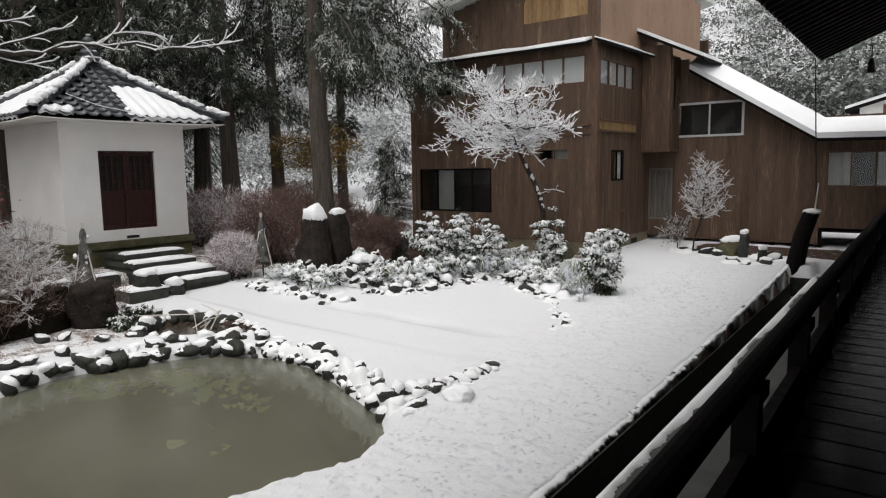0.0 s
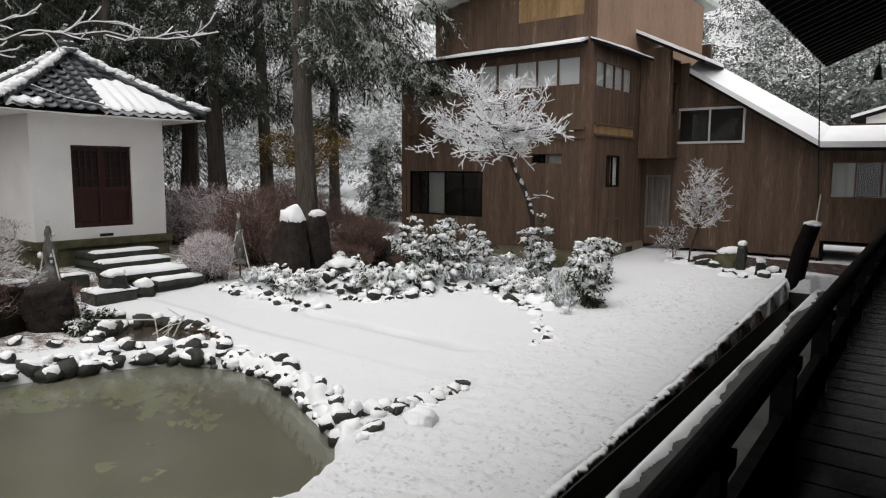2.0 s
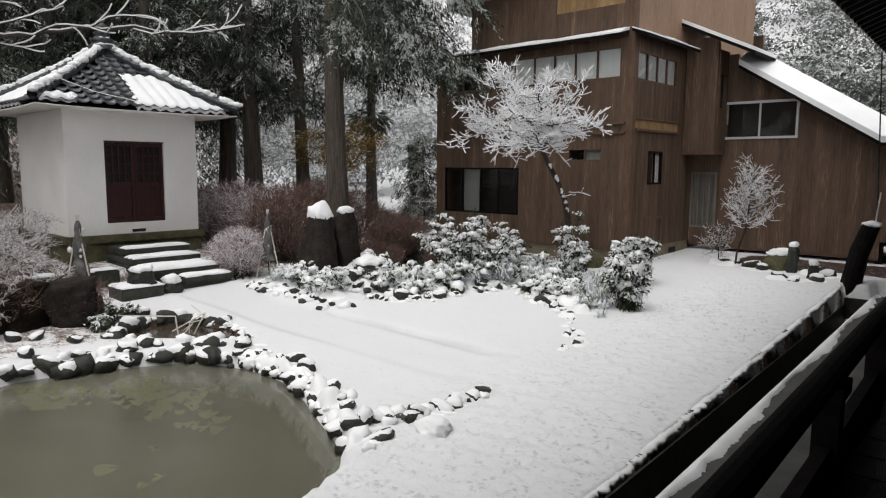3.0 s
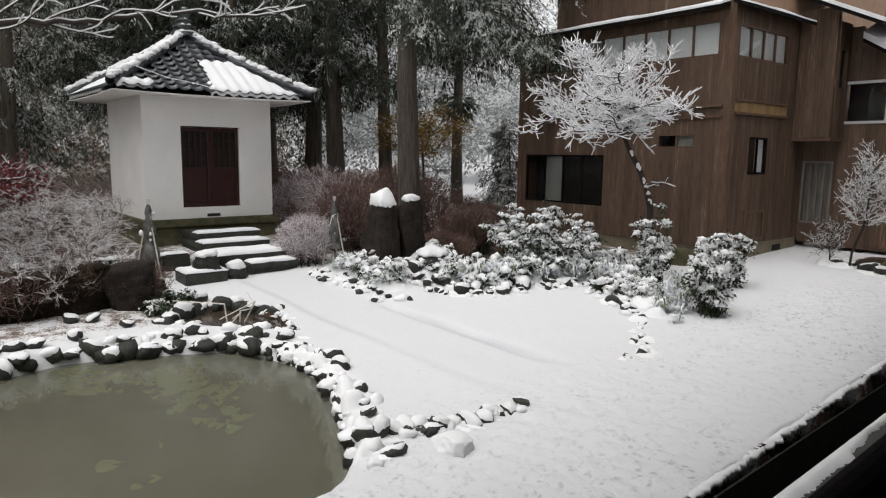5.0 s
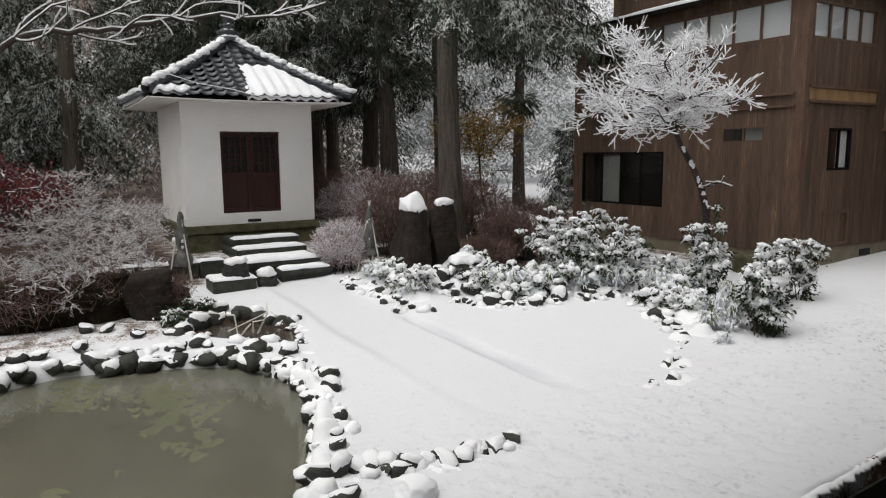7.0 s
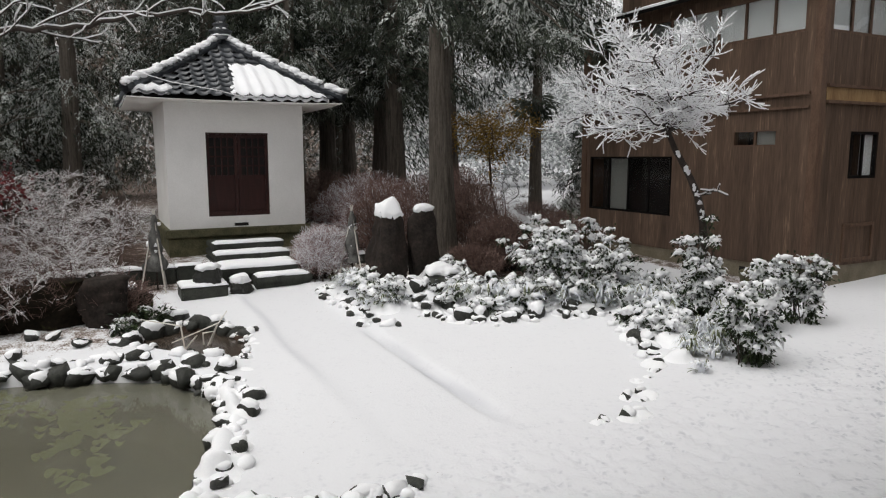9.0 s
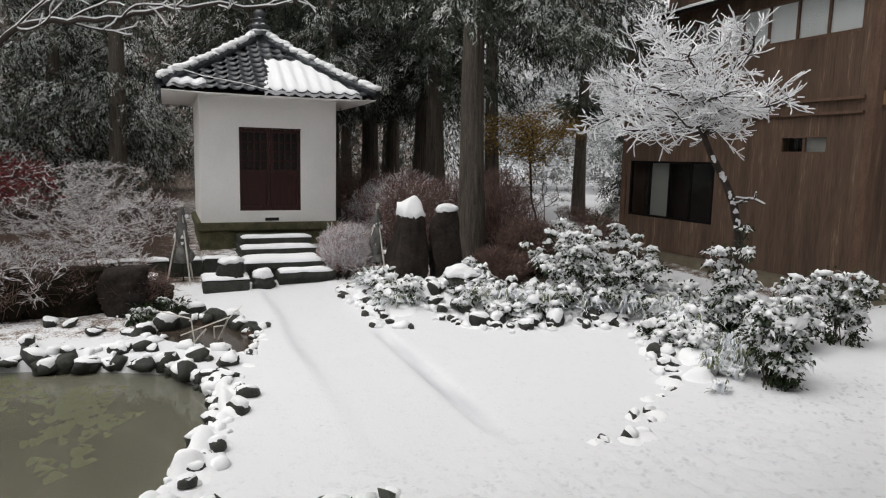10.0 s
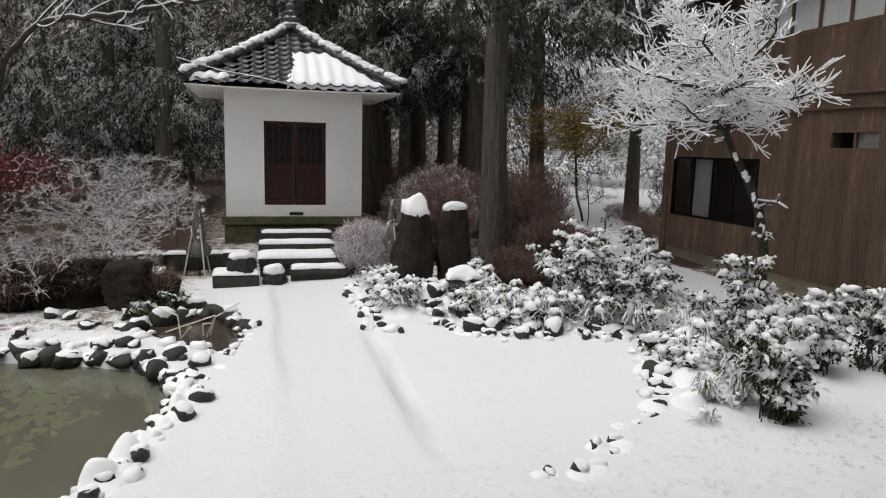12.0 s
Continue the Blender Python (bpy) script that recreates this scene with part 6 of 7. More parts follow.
for k, (x, y, rx, ry, h) in enumerate(((-11.9, 4.5, 0.95, 0.9, 1.25), (-13.4, 4.3, 1.3, 1.1, 1.7), (-12.3, 2.9, 1.2, 1.1, 1.4), (-14.6, 5.3, 0.9, 0.7, 1.4), (-15.4, 3.4, 1.5, 1.4, 1.9), (-13.3, 1.4, 1.5, 1.3, 1.6), (-17.3, 4.3, 1.3, 1.1, 1.9), (-11.3, 3.6, 0.8, 0.8, 1.0))):
    layered("frosted_shrub", x, y, rx, ry, h, 330, "grey frosted bare shrub below the cedars", 80 + k, 0.72)

layered("bare_shrub", -16.9, 15.9, 0.9, 0.8, 1.9, 120, "bare dark many-stemmed shrub under the ochre tree", 130, 0.15, BARK_THIN)
layered("bare_shrub", -15.2, 17.3, 0.8, 0.7, 1.2, 90, "bare dark many-stemmed shrub at the field's edge", 131, 0.3, BARK_THIN)
for k in range(13):
    fx, fy = ((-16.5, 19.5), (-18.0, 21.5), (-15.0, 21.0), (-20.5, 22.5), (-16.8, 24.0), (-22.5, 25.0), (-19.0, 26.5), (-14.5, 18.5), (-24.0, 22.0), (-21.0, 29.0), (-17.0, 28.0), (-25.5, 28.0), (-15.2, 25.5))[k]
    layered("snowy_bush", fx, fy, 1.1, 1.1, 1.1 + 0.1 * (k % 4), 60, "low bush bowed down with snow in the field", 500 + k, 0.9, TWIG_BARK, 0.02)

# red maple with its last leaves, and an ochre one by the cedars


def leaf_tree(name, x, y, crown_c, crown_r, n_leaf, leaf_mat, label, seed, n_attr=160, leaf=(0.05, 0.09)):
    global rng
    rng = np.random.default_rng(seed)
    z0 = float(land(x, y))
    t = thing(name, (x, y, z0), label, "tree")
    pts = in_ellipsoid(n_attr, crown_c, crown_r, 0.5)
    fork = np.array((x, y, z0)) + 0.55 * (np.array((crown_c[0], crown_c[1], crown_c[2] - crown_r[2])) - np.array((x, y, z0)))
    base = np.array((x, y, z0 - 0.1))
    trunk = [base + (fork - base) * u + (0.04 * math.sin(5 * u), 0.04 * math.cos(4 * u), 0) for u in np.linspace(0, 1, 9)]
    nodes, par = colonize(trunk, pts, 0.16, 0.24, 3.0)
    branching(t, nodes, par, 0.007, 0.42, 0.07, 2, (0.15, 0.35), 0.25, 0.009)
    c = nodes[rng.integers(9, len(nodes), n_leaf)] + rng.normal(size=(n_leaf, 3)) * 0.13
    part("foliage", quads_mesh("foliage", blades(c, rng.normal(size=c.shape) * (1, 1, 0.5), rng.uniform(*leaf, n_leaf), rng.uniform(0.03, 0.06, n_leaf), 0.2)), leaf_mat, t, "last autumn leaves", "stuff")
    return t


leaf_tree("red_maple", -12.6, 2.5, (-12.0, 3.0, 2.2), (1.3, 1.1, 0.4), 2300, LEAF_RED, "low spreading maple with dull red leaves", 91)
leaf_tree("ochre_tree", -17.86, 16.2, (-17.5, 15.7, 3.4), (1.9, 1.7, 0.95), 6500, LEAF_OCHRE, "thin bare tree with a few ochre leaves", 92)

# bare branches reaching in over the shrine
rng = np.random.default_rng(95)
over = thing("overhanging_branches", (-13.4, 2.4, float(land(-13.4, 2.4))), "bare snow-lined branches of a tall garden tree", "tree")
trunk = [(-13.4, 2.4, 0.0), (-13.4, 2.4, 1.5), (-13.35, 2.5, 3.0), (-13.2, 2.8, 4.0), (-12.9, 3.4, 4.6), (-12.6, 4.2, 4.72), (-12.3, 5.0, 4.78), (-12.1, 5.8, 4.98), (-11.9, 6.5, 5.06), (-11.7, 7.1, 5.05), (-11.2, 7.5, 5.08), (-10.5, 7.86, 5.16)]
tw = []
for p, q in zip(trunk, trunk[1:]):
    p, q = np.array(p), np.array(q)
    k = max(1, int(np.linalg.norm(q - p) / 0.2))
    tw += [p + (q - p) * j / k + rng.normal(size=3) * (0.014, 0.014, 0.02) * (p[2] > 3.5) for j in range(k)]
tw = np.array(tw + [np.array(trunk[-1])])
wood = [(p, q, r0, r1) for p, q, r0, r1 in zip(tw, tw[1:], np.linspace(0.075, 0.014, len(tw)), np.linspace(0.073, 0.011, len(tw)))]
for start, heading, length in (((-13.2, 2.8, 4.0), (0.2, 0.5, 0.9), 2.2), ((-13.2, 2.8, 4.0), (0.6, 0.1, 0.8), 2.0), ((-13.35, 2.5, 3.0), (-0.3, 0.3, 0.9), 2.6),
                               ((-12.9, 3.4, 4.6), (0.5, 0.8, 0.55), 1.9), ((-12.9, 3.4, 4.6), (0.7, 0.5, -0.35), 1.3), ((-12.6, 4.2, 4.72), (0.6, 0.7, 0.8), 1.5), ((-12.6, 4.2, 4.72), (0.2, 0.9, -0.55), 1.1),
                               ((-12.3, 5.0, 4.78), (0.8, 0.5, 0.5), 1.5), ((-12.1, 5.8, 4.98), (0.6, 0.75, 0.65), 1.2),
                               ((-11.9, 6.5, 5.06), (0.8, 0.4, -0.25), 1.0), ((-11.7, 7.1, 5.05), (0.5, 0.8, -0.15), 0.8), ((-11.2, 7.5, 5.08), (0.7, 0.5, -0.2), 0.6)):
    limb = shoot(wood, start, heading, length, np.array((0, 0, -0.10 if heading[2] > 0.2 else 0.07)), 0.017, 9, 0.13)
    for i in (4, 6, 8):
        d = unit(limb[i] - limb[i - 1])
        side = unit(np.cross(d, (0, 0, 1.0))) * rng.choice((-1, 1))
        shoot(wood, limb[i], d + side * rng.uniform(0.4, 0.9) + np.array((0, 0, rng.uniform(-0.3, 0.5))), rng.uniform(0.22, 0.6), np.array((0, 0, rng.choice((-0.14, 0.14)))), 0.008, 5, 0.14)
la, lb, lr0, lr1 = (np.array(q) for q in zip(*wood))
part("trunk", quads_mesh("trunk", tubes(la, lb, lr0, lr1, 7)), BARK_THIN, over)
keep = np.abs(unit(lb - la)[:, 2]) < 0.85
sw = 0.013 + 0.32 * np.minimum(lr1[keep], 0.03)
lift = np.array((0, 0, 1.0)) * (lr1[keep] * 0.8 + sw * 0.4)[:, None]
part("snow", quads_mesh("snow", tubes(la[keep] + lift, lb[keep] + lift, sw, sw * 0.95, 6)), SNOW_TWIG, over, "snow lying along the branches", "stuff")
twig_line = np.array([(-12.9, 5.6, 4.2), (-13.2, 6.3, 4.05), (-13.4, 7.0, 3.98), (-13.6, 7.6, 3.88), (-13.7, 8.1, 3.9)])
part("long_twig", quads_mesh("long_twig", tubes(twig_line[:-1], twig_line[1:], np.full(4, 0.010), np.full(4, 0.009), 5)), SNOW_TWIG, over)

# ---- stones ----


def stone_pair(seed):
    """A rough stone of about unit width, and the snow cap that fits it."""
    r = np.random.default_rng(seed)
    bm = bmesh.new()
    bmesh.ops.create_icosphere(bm, subdivisions=2, radius=0.5)
    off = r.uniform(0, 50, 3)
    planes = [(Vector(unit(r.normal(size=3) * (1, 1, 0.5))), r.uniform(0.30, 0.50)) for _ in range(9)] + [(Vector(unit((r.normal() * 0.12, r.normal() * 0.12, 1))), r.uniform(0.28, 0.38))]
    for v in bm.verts:
        d = v.co.normalized()
        k = min([0.62] + [h / d.dot(p) for p, h in planes if d.dot(p) > 0.05])
        v.co = d * k * (1 + 0.10 * noise.noise(Vector(d * 3.0) + Vector(off)))
        v.co.z = max(-0.35, v.co.z)
    rock = bpy.data.meshes.new("stone")
    bm.to_mesh(rock)
    for v in bm.verts:
        c = v.co.copy()
        if c.z > 0.12 + 0.34 * noise.noise(c * 2.6 + Vector(off)):
            rad = min(1.0, 2 * math.hypot(c.x, c.y))
            lift = 0.10 + 0.12 * (1 - rad * rad) + 0.16 * noise.noise(c * 4 + Vector(off))
            v.co = Vector((c.x * 1.05, c.y * 1.05, c.z + lift))
        else:
            v.co = Vector((c.x * 0.74, c.y * 0.74, c.z * 0.85))
    bmesh.ops.smooth_vert(bm, verts=bm.verts, factor=0.5, use_axis_x=True, use_axis_y=True, use_axis_z=True)
    for v in bm.verts:
        k = 1.10 + 0.20 * noise.noise(v.co * 5 + Vector(off))
        v.co = Vector((v.co.x * k * 1.06, v.co.y * k * 1.06, v.co.z * k if v.co.z < 0.15 else 0.15 + (v.co.z - 0.15) * 0.62))
    cap = bpy.data.meshes.new("snow_cap")
    bm.to_mesh(cap)
    bm.free()
    rock.materials.append(STONE)
    cap.materials.append(SNOW_SOFT)
    for me in (rock, cap):
        me.polygons.foreach_set("use_smooth", [True] * len(me.polygons))
    return rock, cap


PAIRS = [stone_pair(200 + i) for i in range(14)]
srng = np.random.default_rng(88)
DRIFTS = []


def stone(parent, x, y, size, z=None, high=0.7, cap=0.92, turn=None, stretch=1.0, name="stone", drift=1.0):
    """One stone of an edging or bed, with snow on top."""
    rock, snow = PAIRS[srng.integers(len(PAIRS))]
    z = float(land(x, y)) if z is None else z
    ob = new(name, rock)
    ob.parent = parent
    ob.location = Vector((x, y, z + size * high * srng.uniform(0.06, 0.28))) - root_of(parent)
    ob.rotation_euler = (srng.uniform(-0.32, 0.32), srng.uniform(-0.32, 0.32), srng.uniform(0, 6.28) if turn is None else turn)
    size = 0.72 * size
    ob.scale = (size * stretch * srng.uniform(0.9, 1.35), size * srng.uniform(0.75, 1.05), size * high * srng.uniform(0.85, 1.45))
    DRIFTS.append((x, y, size * stretch, drift * size * high * srng.uniform(0.25, 0.85) + drift * max(z - float(land(x, y)), 0)))
    if srng.random() < cap:
        c = new("snow_cap", snow)
        c.parent = ob
        c.scale = (1, 1, srng.uniform(0.9, 1.2))
        c.location = (0, 0, 0.02)
    return ob


def along_line(poly, gap, closed=False):
    p = np.array(poly + poly[:1] if closed else poly, float)
    out = []
    for a, b in zip(p, p[1:]):
        n = max(1, round(np.linalg.norm(b - a) / gap))
        out += [a + (b - a) * j / n for j in range(n)]
    return out


pond_edge = thing("pond_edging", (-7, 5.5, 0), "dark stones round the pond, each capped with snow", "stones")
for x, y in along_line(POND[4:15], 0.155):
    c = np.mean(POND, 0)
    d = unit(np.array((x, y)) - c)
    j = srng.normal(size=2) * 0.05
    far = x < -7.6
    stone(pond_edge, x + d[0] * 0.05 + j[0], y + d[1] * 0.05 + j[1], srng.uniform(0.24, 0.46) if far else srng.uniform(0.16, 0.38), WATER_Z + (0.06 if far else 0.03), srng.uniform(0.6, 0.9), 0.62 if far else 1.0, drift=0.0 if far else 1.6)
    if srng.random() < 0.62:
        j = srng.normal(size=2) * 0.08
        stone(pond_edge, x + d[0] * 0.3 + j[0], y + d[1] * 0.3 + j[1], srng.uniform(0.2, 0.4) if far else srng.uniform(0.14, 0.34), None, srng.uniform(0.5, 0.8), drift=0.05 if far else 1.7)
# the broad bank between pond and pool
for x, y in along_line([(-9.5, 3.4), (-9.38, 4.2), (-9.1, 4.95), (-8.88, 5.45), (-8.55, 5.95), (-8.0, 6.2), (-7.5, 6.3)], 0.27):
    for k in range(1 if x > -9.0 else 2):
        j = srng.normal(size=2) * 0.09
        stone(pond_edge, x + j[0] - 0.16 * k, y + 0.10 * k + j[1], srng.uniform(0.30, 0.50), -0.08, srng.uniform(0.5, 0.75), 0.95, stretch=srng.uniform(1.0, 1.4), drift=0.15)
for x, y in along_line([(-10.6, 4.0), (-10.2, 4.5), (-9.9, 4.95)], 0.3):
    j = srng.normal(size=2) * 0.1
    stone(pond_edge, x + j[0], y + j[1], srng.uniform(0.25, 0.45), None, 0.6)
pool_edge = thing("pool_edging", (-9.7, 6, 0), "dark stones round the small pool, capped with snow", "stones")
for x, y in along_line(POOL, 0.17, True):
    c = np.mean(POOL, 0)
    d = unit(np.array((x, y)) - c)
    j = srng.normal(size=2) * 0.05
    rear = x < -9.7
    stone(pool_edge, x + d[0] * 0.1 + j[0], y + d[1] * 0.1 + j[1], srng.uniform(0.30, 0.50) if rear else srng.uniform(0.13, 0.26), 0.0, srng.uniform(0.6, 1.0), 0.35 if rear else 0.8, drift=0.2 if rear else 0.7)
stone(pool_edge, -10.88, 5.94, 0.45, None, 0.75, 1.0, stretch=1.2)
kerb = thing("stone_kerb", (-4.4, 6.2, 0), "row of dark kerb stones under snow beside the pond", "stones")
for x, y in along_line([(-4.75, 5.25), (-4.62, 5.6), (-4.42, 6.0), (-4.33, 6.5), (-4.28, 7.1)], 0.14):
    j = srng.normal(size=2) * 0.03
    stone(kerb, x + j[0], y + j[1], srng.uniform(0.26, 0.36), 0.0, srng.uniform(0.7, 0.95), 1.0, stretch=1.1, drift=0.25)
bed = thing("bed_edging", (-7.5, 10.8, 0.2), "dark stones edging the planted bed, half buried in snow", "stones")
for i, (x, y) in enumerate(along_line(RING, 0.19)):
    j = srng.normal(size=2) * 0.07
    if i > 34 and srng.random() < 0.08:
        continue
    late = i > 30
    stone(bed, x + j[0], y + j[1], srng.uniform(0.15, 0.27 if late else 0.36), float(land(x, y)) - (0.05 if late else 0.01), srng.uniform(0.8, 1.2) if late else srng.uniform(0.65, 1.0), 0.95, stretch=srng.uniform(0.8, 1.1) if late else srng.uniform(1, 1.35), drift=0.7 if late else 0.4)
for x, y in along_line(RING[1:9], 0.22):
    j = srng.normal(size=2) * 0.12
    stone(bed, x - 0.14 + j[0], y + 0.22 + j[1], srng.uniform(0.22, 0.40), None, srng.uniform(0.7, 0.95), 0.8, drift=0.2)
for x, y in along_line([(-11.7, 8.62), (-10.6, 8.62), (-9.6, 8.6), (-9.0, 8.52)], 0.38):
    j = srng.normal(size=2) * 0.06
    stone(bed, x + j[0], y + abs(j[1]), srng.uniform(0.18, 0.3), None, 0.75)
far_bed = thing("stone_group", (-3.1, 15.3, 0.3), "group of low dark stones with snow near the veranda", "stones")
for x, y, s, h in ((-3.75, 16.35, 0.42, 0.5), (-3.45, 16.25, 0.4, 0.5), (-3.04, 16.45, 0.4, 0.6), (-3.3, 17.25, 0.42, 0.7), (-3.0, 17.05, 0.4, 0.7), (-4.3, 17.0, 0.5, 0.6), (-5.4, 17.6, 0.55, 0.5), (-5.1, 17.5, 0.45, 0.6), (-4.6, 17.3, 0.5, 0.7)):
    stone(far_bed, x, y, s, None, h)


def snow_bank(x0, x1, y0, y1, seed, label):
    """Snow banked up unevenly between the edging stones, as one sheet that sinks into the ground round them."""
    cell = 0.035
    gx, gy = np.arange(x0, x1, cell), np.arange(y0, y1, cell)
    X, Y = np.meshgrid(gx, gy)
    r = np.random.default_rng(seed)
    rise = np.zeros(X.shape)
    for sx, sy, size, high in DRIFTS:
        if x0 - 0.5 < sx < x1 + 0.5 and y0 - 0.5 < sy < y1 + 0.5:
            a, d = r.uniform(0, 6.28), size * r.uniform(0.15, 0.45)
            q = ((X - sx - d * math.cos(a)) ** 2 + (Y - sy - d * math.sin(a)) ** 2) / (size * r.uniform(0.55, 0.85)) ** 2
            rise = np.maximum(rise, high * np.exp(-q * q * 0.7))
    rise = rise * (0.75 + 0.5 * wave(X, Y, 9.0, seed)) - 0.025
    d = np.minimum(signed(POND, X, Y), signed(POOL, X, Y))
    Z = np.maximum(land(X, Y), -0.05) + rise + 0.01 * wave(X, Y, 25.0, seed + 1)
    s = step(-0.03, 0.06 + 0.03 * wave(X, Y, 12.0, seed + 2), d)
    Z = Z * s + (WATER_Z - 0.1) * (1 - s)
    keep = (rise > -0.015) & (d > -0.06)
    fs = grid_faces(len(gy), len(gx))
    fs = fs[keep.reshape(-1)[fs].any(1)]
    used, back = np.unique(fs, return_inverse=True)
    v = np.stack([X, Y, Z], -1).reshape(-1, 3)[used]
    single("snow_bank", mesh_of("snow_bank", v, back.reshape(-1, 4), True), SNOW_SOFT, label, "snow", kind="stuff")


hr = np.random.default_rng(71)
for x, y in along_line(RING[:11], 0.16):
    DRIFTS.append((x - hr.uniform(0.0, 0.5), y + hr.uniform(0.3, 0.75), hr.uniform(0.20, 0.36), hr.uniform(0.10, 0.25)))
for k in range(26):
    DRIFTS.append((hr.uniform(-11.7, -9.4), hr.uniform(8.65, 9.3), hr.uniform(0.14, 0.28), hr.uniform(0.05, 0.2)))
snow_bank(-9.75, -3.5, 2.2, 7.4, 17, "uneven snow banked between the pond's edging stones")
snow_bank(-12.0, -4.1, 8.3, 12.7, 19, "uneven snow banked among the stones of the bed")
snow_bank(-5.6, -2.6, 15.8, 17.6, 23, "snow banked round low stones near the veranda")


def clods(line, n, spread, seed, label):
    """Small fluffy clods of snow and bits of dark stone strewn along a line of edging stones."""
    r = np.random.default_rng(seed)
    p = np.array(along_line(line, 0.05))
    c = p[r.integers(0, len(p), n)] + r.normal(size=(n, 2)) * spread
    d = np.minimum(signed(POND, c[:, 0], c[:, 1]), signed(POOL, c[:, 0], c[:, 1]))
    c = c[d > 0.0]
    z = np.maximum(land(c[:, 0], c[:, 1]), WATER_Z)
    rad = r.uniform(0.03, 0.10, len(c)) * r.uniform(0.6, 1.2, len(c))
    v, f = lumps(np.column_stack([c, z + rad * 0.1]), rad, 0.75, 0.17, seed, 2)
    single("snow_clods", mesh_of("snow_clods", v, f, True), SNOW_SOFT, label, "snow", kind="stuff")
    k = r.random(len(c)) < 0.22
    q = c[k] + r.normal(size=(k.sum(), 2)) * 0.06
    v, f = lumps(np.column_stack([q, np.maximum(land(q[:, 0], q[:, 1]), WATER_Z) + 0.02]), r.uniform(0.04, 0.085, k.sum()), 0.8, 0.14, seed + 1)
    single("stone_chips", mesh_of("stone_chips", v, f), STONE, "small dark stones between the edging stones", "stones", kind="stuff")


clods(POND[4:13], 110, 0.16, 171, "small clods of snow among the pond stones")
clods(POOL + POOL[:1], 60, 0.10, 173, "small clods of snow round the small pool")
clods(RING[:10], 80, 0.14, 175, "small clods of snow along the bed's stones")
clods([(-11.7, 8.62), (-10.6, 8.62), (-9.6, 8.6), (-9.0, 8.52)], 70, 0.10, 177, "small clods of snow beside the swept path")
clods([(-4.75, 5.25), (-4.42, 6.0), (-4.28, 7.1)], 36, 0.06, 179, "small clods of snow on the kerb")


def boulder(name, x, y, sx, sy, sz, seed, label, cap=0.0, lean=0.0, material=ROCK_BROWN, sink=0.15, category="rock", boxy=0.12, narrow=0.25):
    """A standing stone or boulder with facets and rough sides."""
    z0 = float(land(x, y)) - sink
    t = thing(name, (x, y, z0), label, category)
    bm = bmesh.new()
    bmesh.ops.create_icosphere(bm, subdivisions=4, radius=1)
    r = np.random.default_rng(int(seed))
    planes = [(Vector(unit(r.normal(size=3))), r.uniform(0.62, 0.96)) for _ in range(17)]
    for v in bm.verts:
        d = v.co.normalized()
        k = min([1.12] + [h / d.dot(p) for p, h in planes if d.dot(p) > 0.05])
        k *= 1 + 0.10 * noise.noise(d * 3.2 + Vector((seed, 2, 0))) + 0.13 * noise.noise(d * 6 + Vector((seed, 4, 0))) + 0.06 * noise.noise(d * 15 + Vector((seed, 6, 0)))
        sq = max(abs(d.x), abs(d.y), 0.15) ** -0.35 * max(math.hypot(d.x, d.y), 0.3) ** -boxy
        hz = 0.5 + 0.5 * d.z
        v.co = Vector((d.x * k * sx * sq * (1.12 - narrow * hz), d.y * k * sy * sq * (1.12 - narrow * hz) + lean * hz, hz * sz * (0.9 + 0.1 * k)))
    me = bpy.data.meshes.new("rock")
    bm.to_mesh(me)
    me.polygons.foreach_set("use_smooth", [True] * len(me.polygons))
    me.transform(Matrix.Translation((x, y, z0)))
    part("rock", me, material, t)
    if cap:
        for v in bm.verts:
            d = v.co.copy()
            if d.z > sz * (1 - cap):
                v.co = Vector((d.x * 1.05, (d.y - lean) * 1.05 + lean, d.z + 0.08 + 0.06 * noise.noise(Vector((d.x * 6, d.y * 6, seed)))))
            else:
                v.co = Vector((d.x * 0.4, (d.y - lean) * 0.4 + lean, sz * (1 - cap) + 0.015 * noise.noise(Vector((d.x * 9, d.y * 9, seed)))))
        cm = bpy.data.meshes.new("snow_cap")
        bm.to_mesh(cm)
        cm.polygons.foreach_set("use_smooth", [True] * len(cm.polygons))
        cm.transform(Matrix.Translation((x, y, z0)))
        part("snow_cap", cm, SNOW_SOFT, t, "thick cap of snow")
    bm.free()
    return t


boulder("standing_stone", -10.42, 9.42, 0.36, 0.42, 1.60, 3.0, "tall brown standing stone capped with snow", 0.24, boxy=0.0, narrow=0.55)
boulder("standing_stone", -10.45, 10.08, 0.32, 0.40, 1.42, 5.0, "second brown standing stone with thin snow cap", 0.09, boxy=0.1, narrow=0.42)
boulder("boulder", -9.72, 10.0, 0.36, 0.30, 0.5, 7.0, "dark low boulder under snow", 0.35, material=STONE)
boulder("boulder", -11.1, 4.95, 0.32, 0.42, 0.90, 9.0, "large dark brown boulder beside the pool", 0.0, boxy=0.5)
boulder("boulder", -11.75, 5.25, 0.36, 0.40, 0.55, 29.0, "low dark rock beside the pool", 0.10, material=MOSS_ROCK)
for k, (x, y, sx, sy, sz) in enumerate(((-11.45, 4.4, 0.45, 0.5, 0.84), (-11.4, 3.8, 0.5, 0.55, 0.78), (-11.35, 3.05, 0.5, 0.6, 0.86), (-11.45, 2.15, 0.6, 0.7, 0.75), (-11.5, 1.2, 0.6, 0.7, 0.7))):
    boulder("boulder", x, y, sx, sy, sz, 31.0 + 2.7 * k, "dark mossy rock holding the planted bank", 0.0, material=MOSS_ROCK, boxy=0.45)
boulder("boulder", -11.07, 12.85, 0.42, 0.36, 0.72, 15.0, "dark rock behind the planted bed", 0.0, material=STONE)
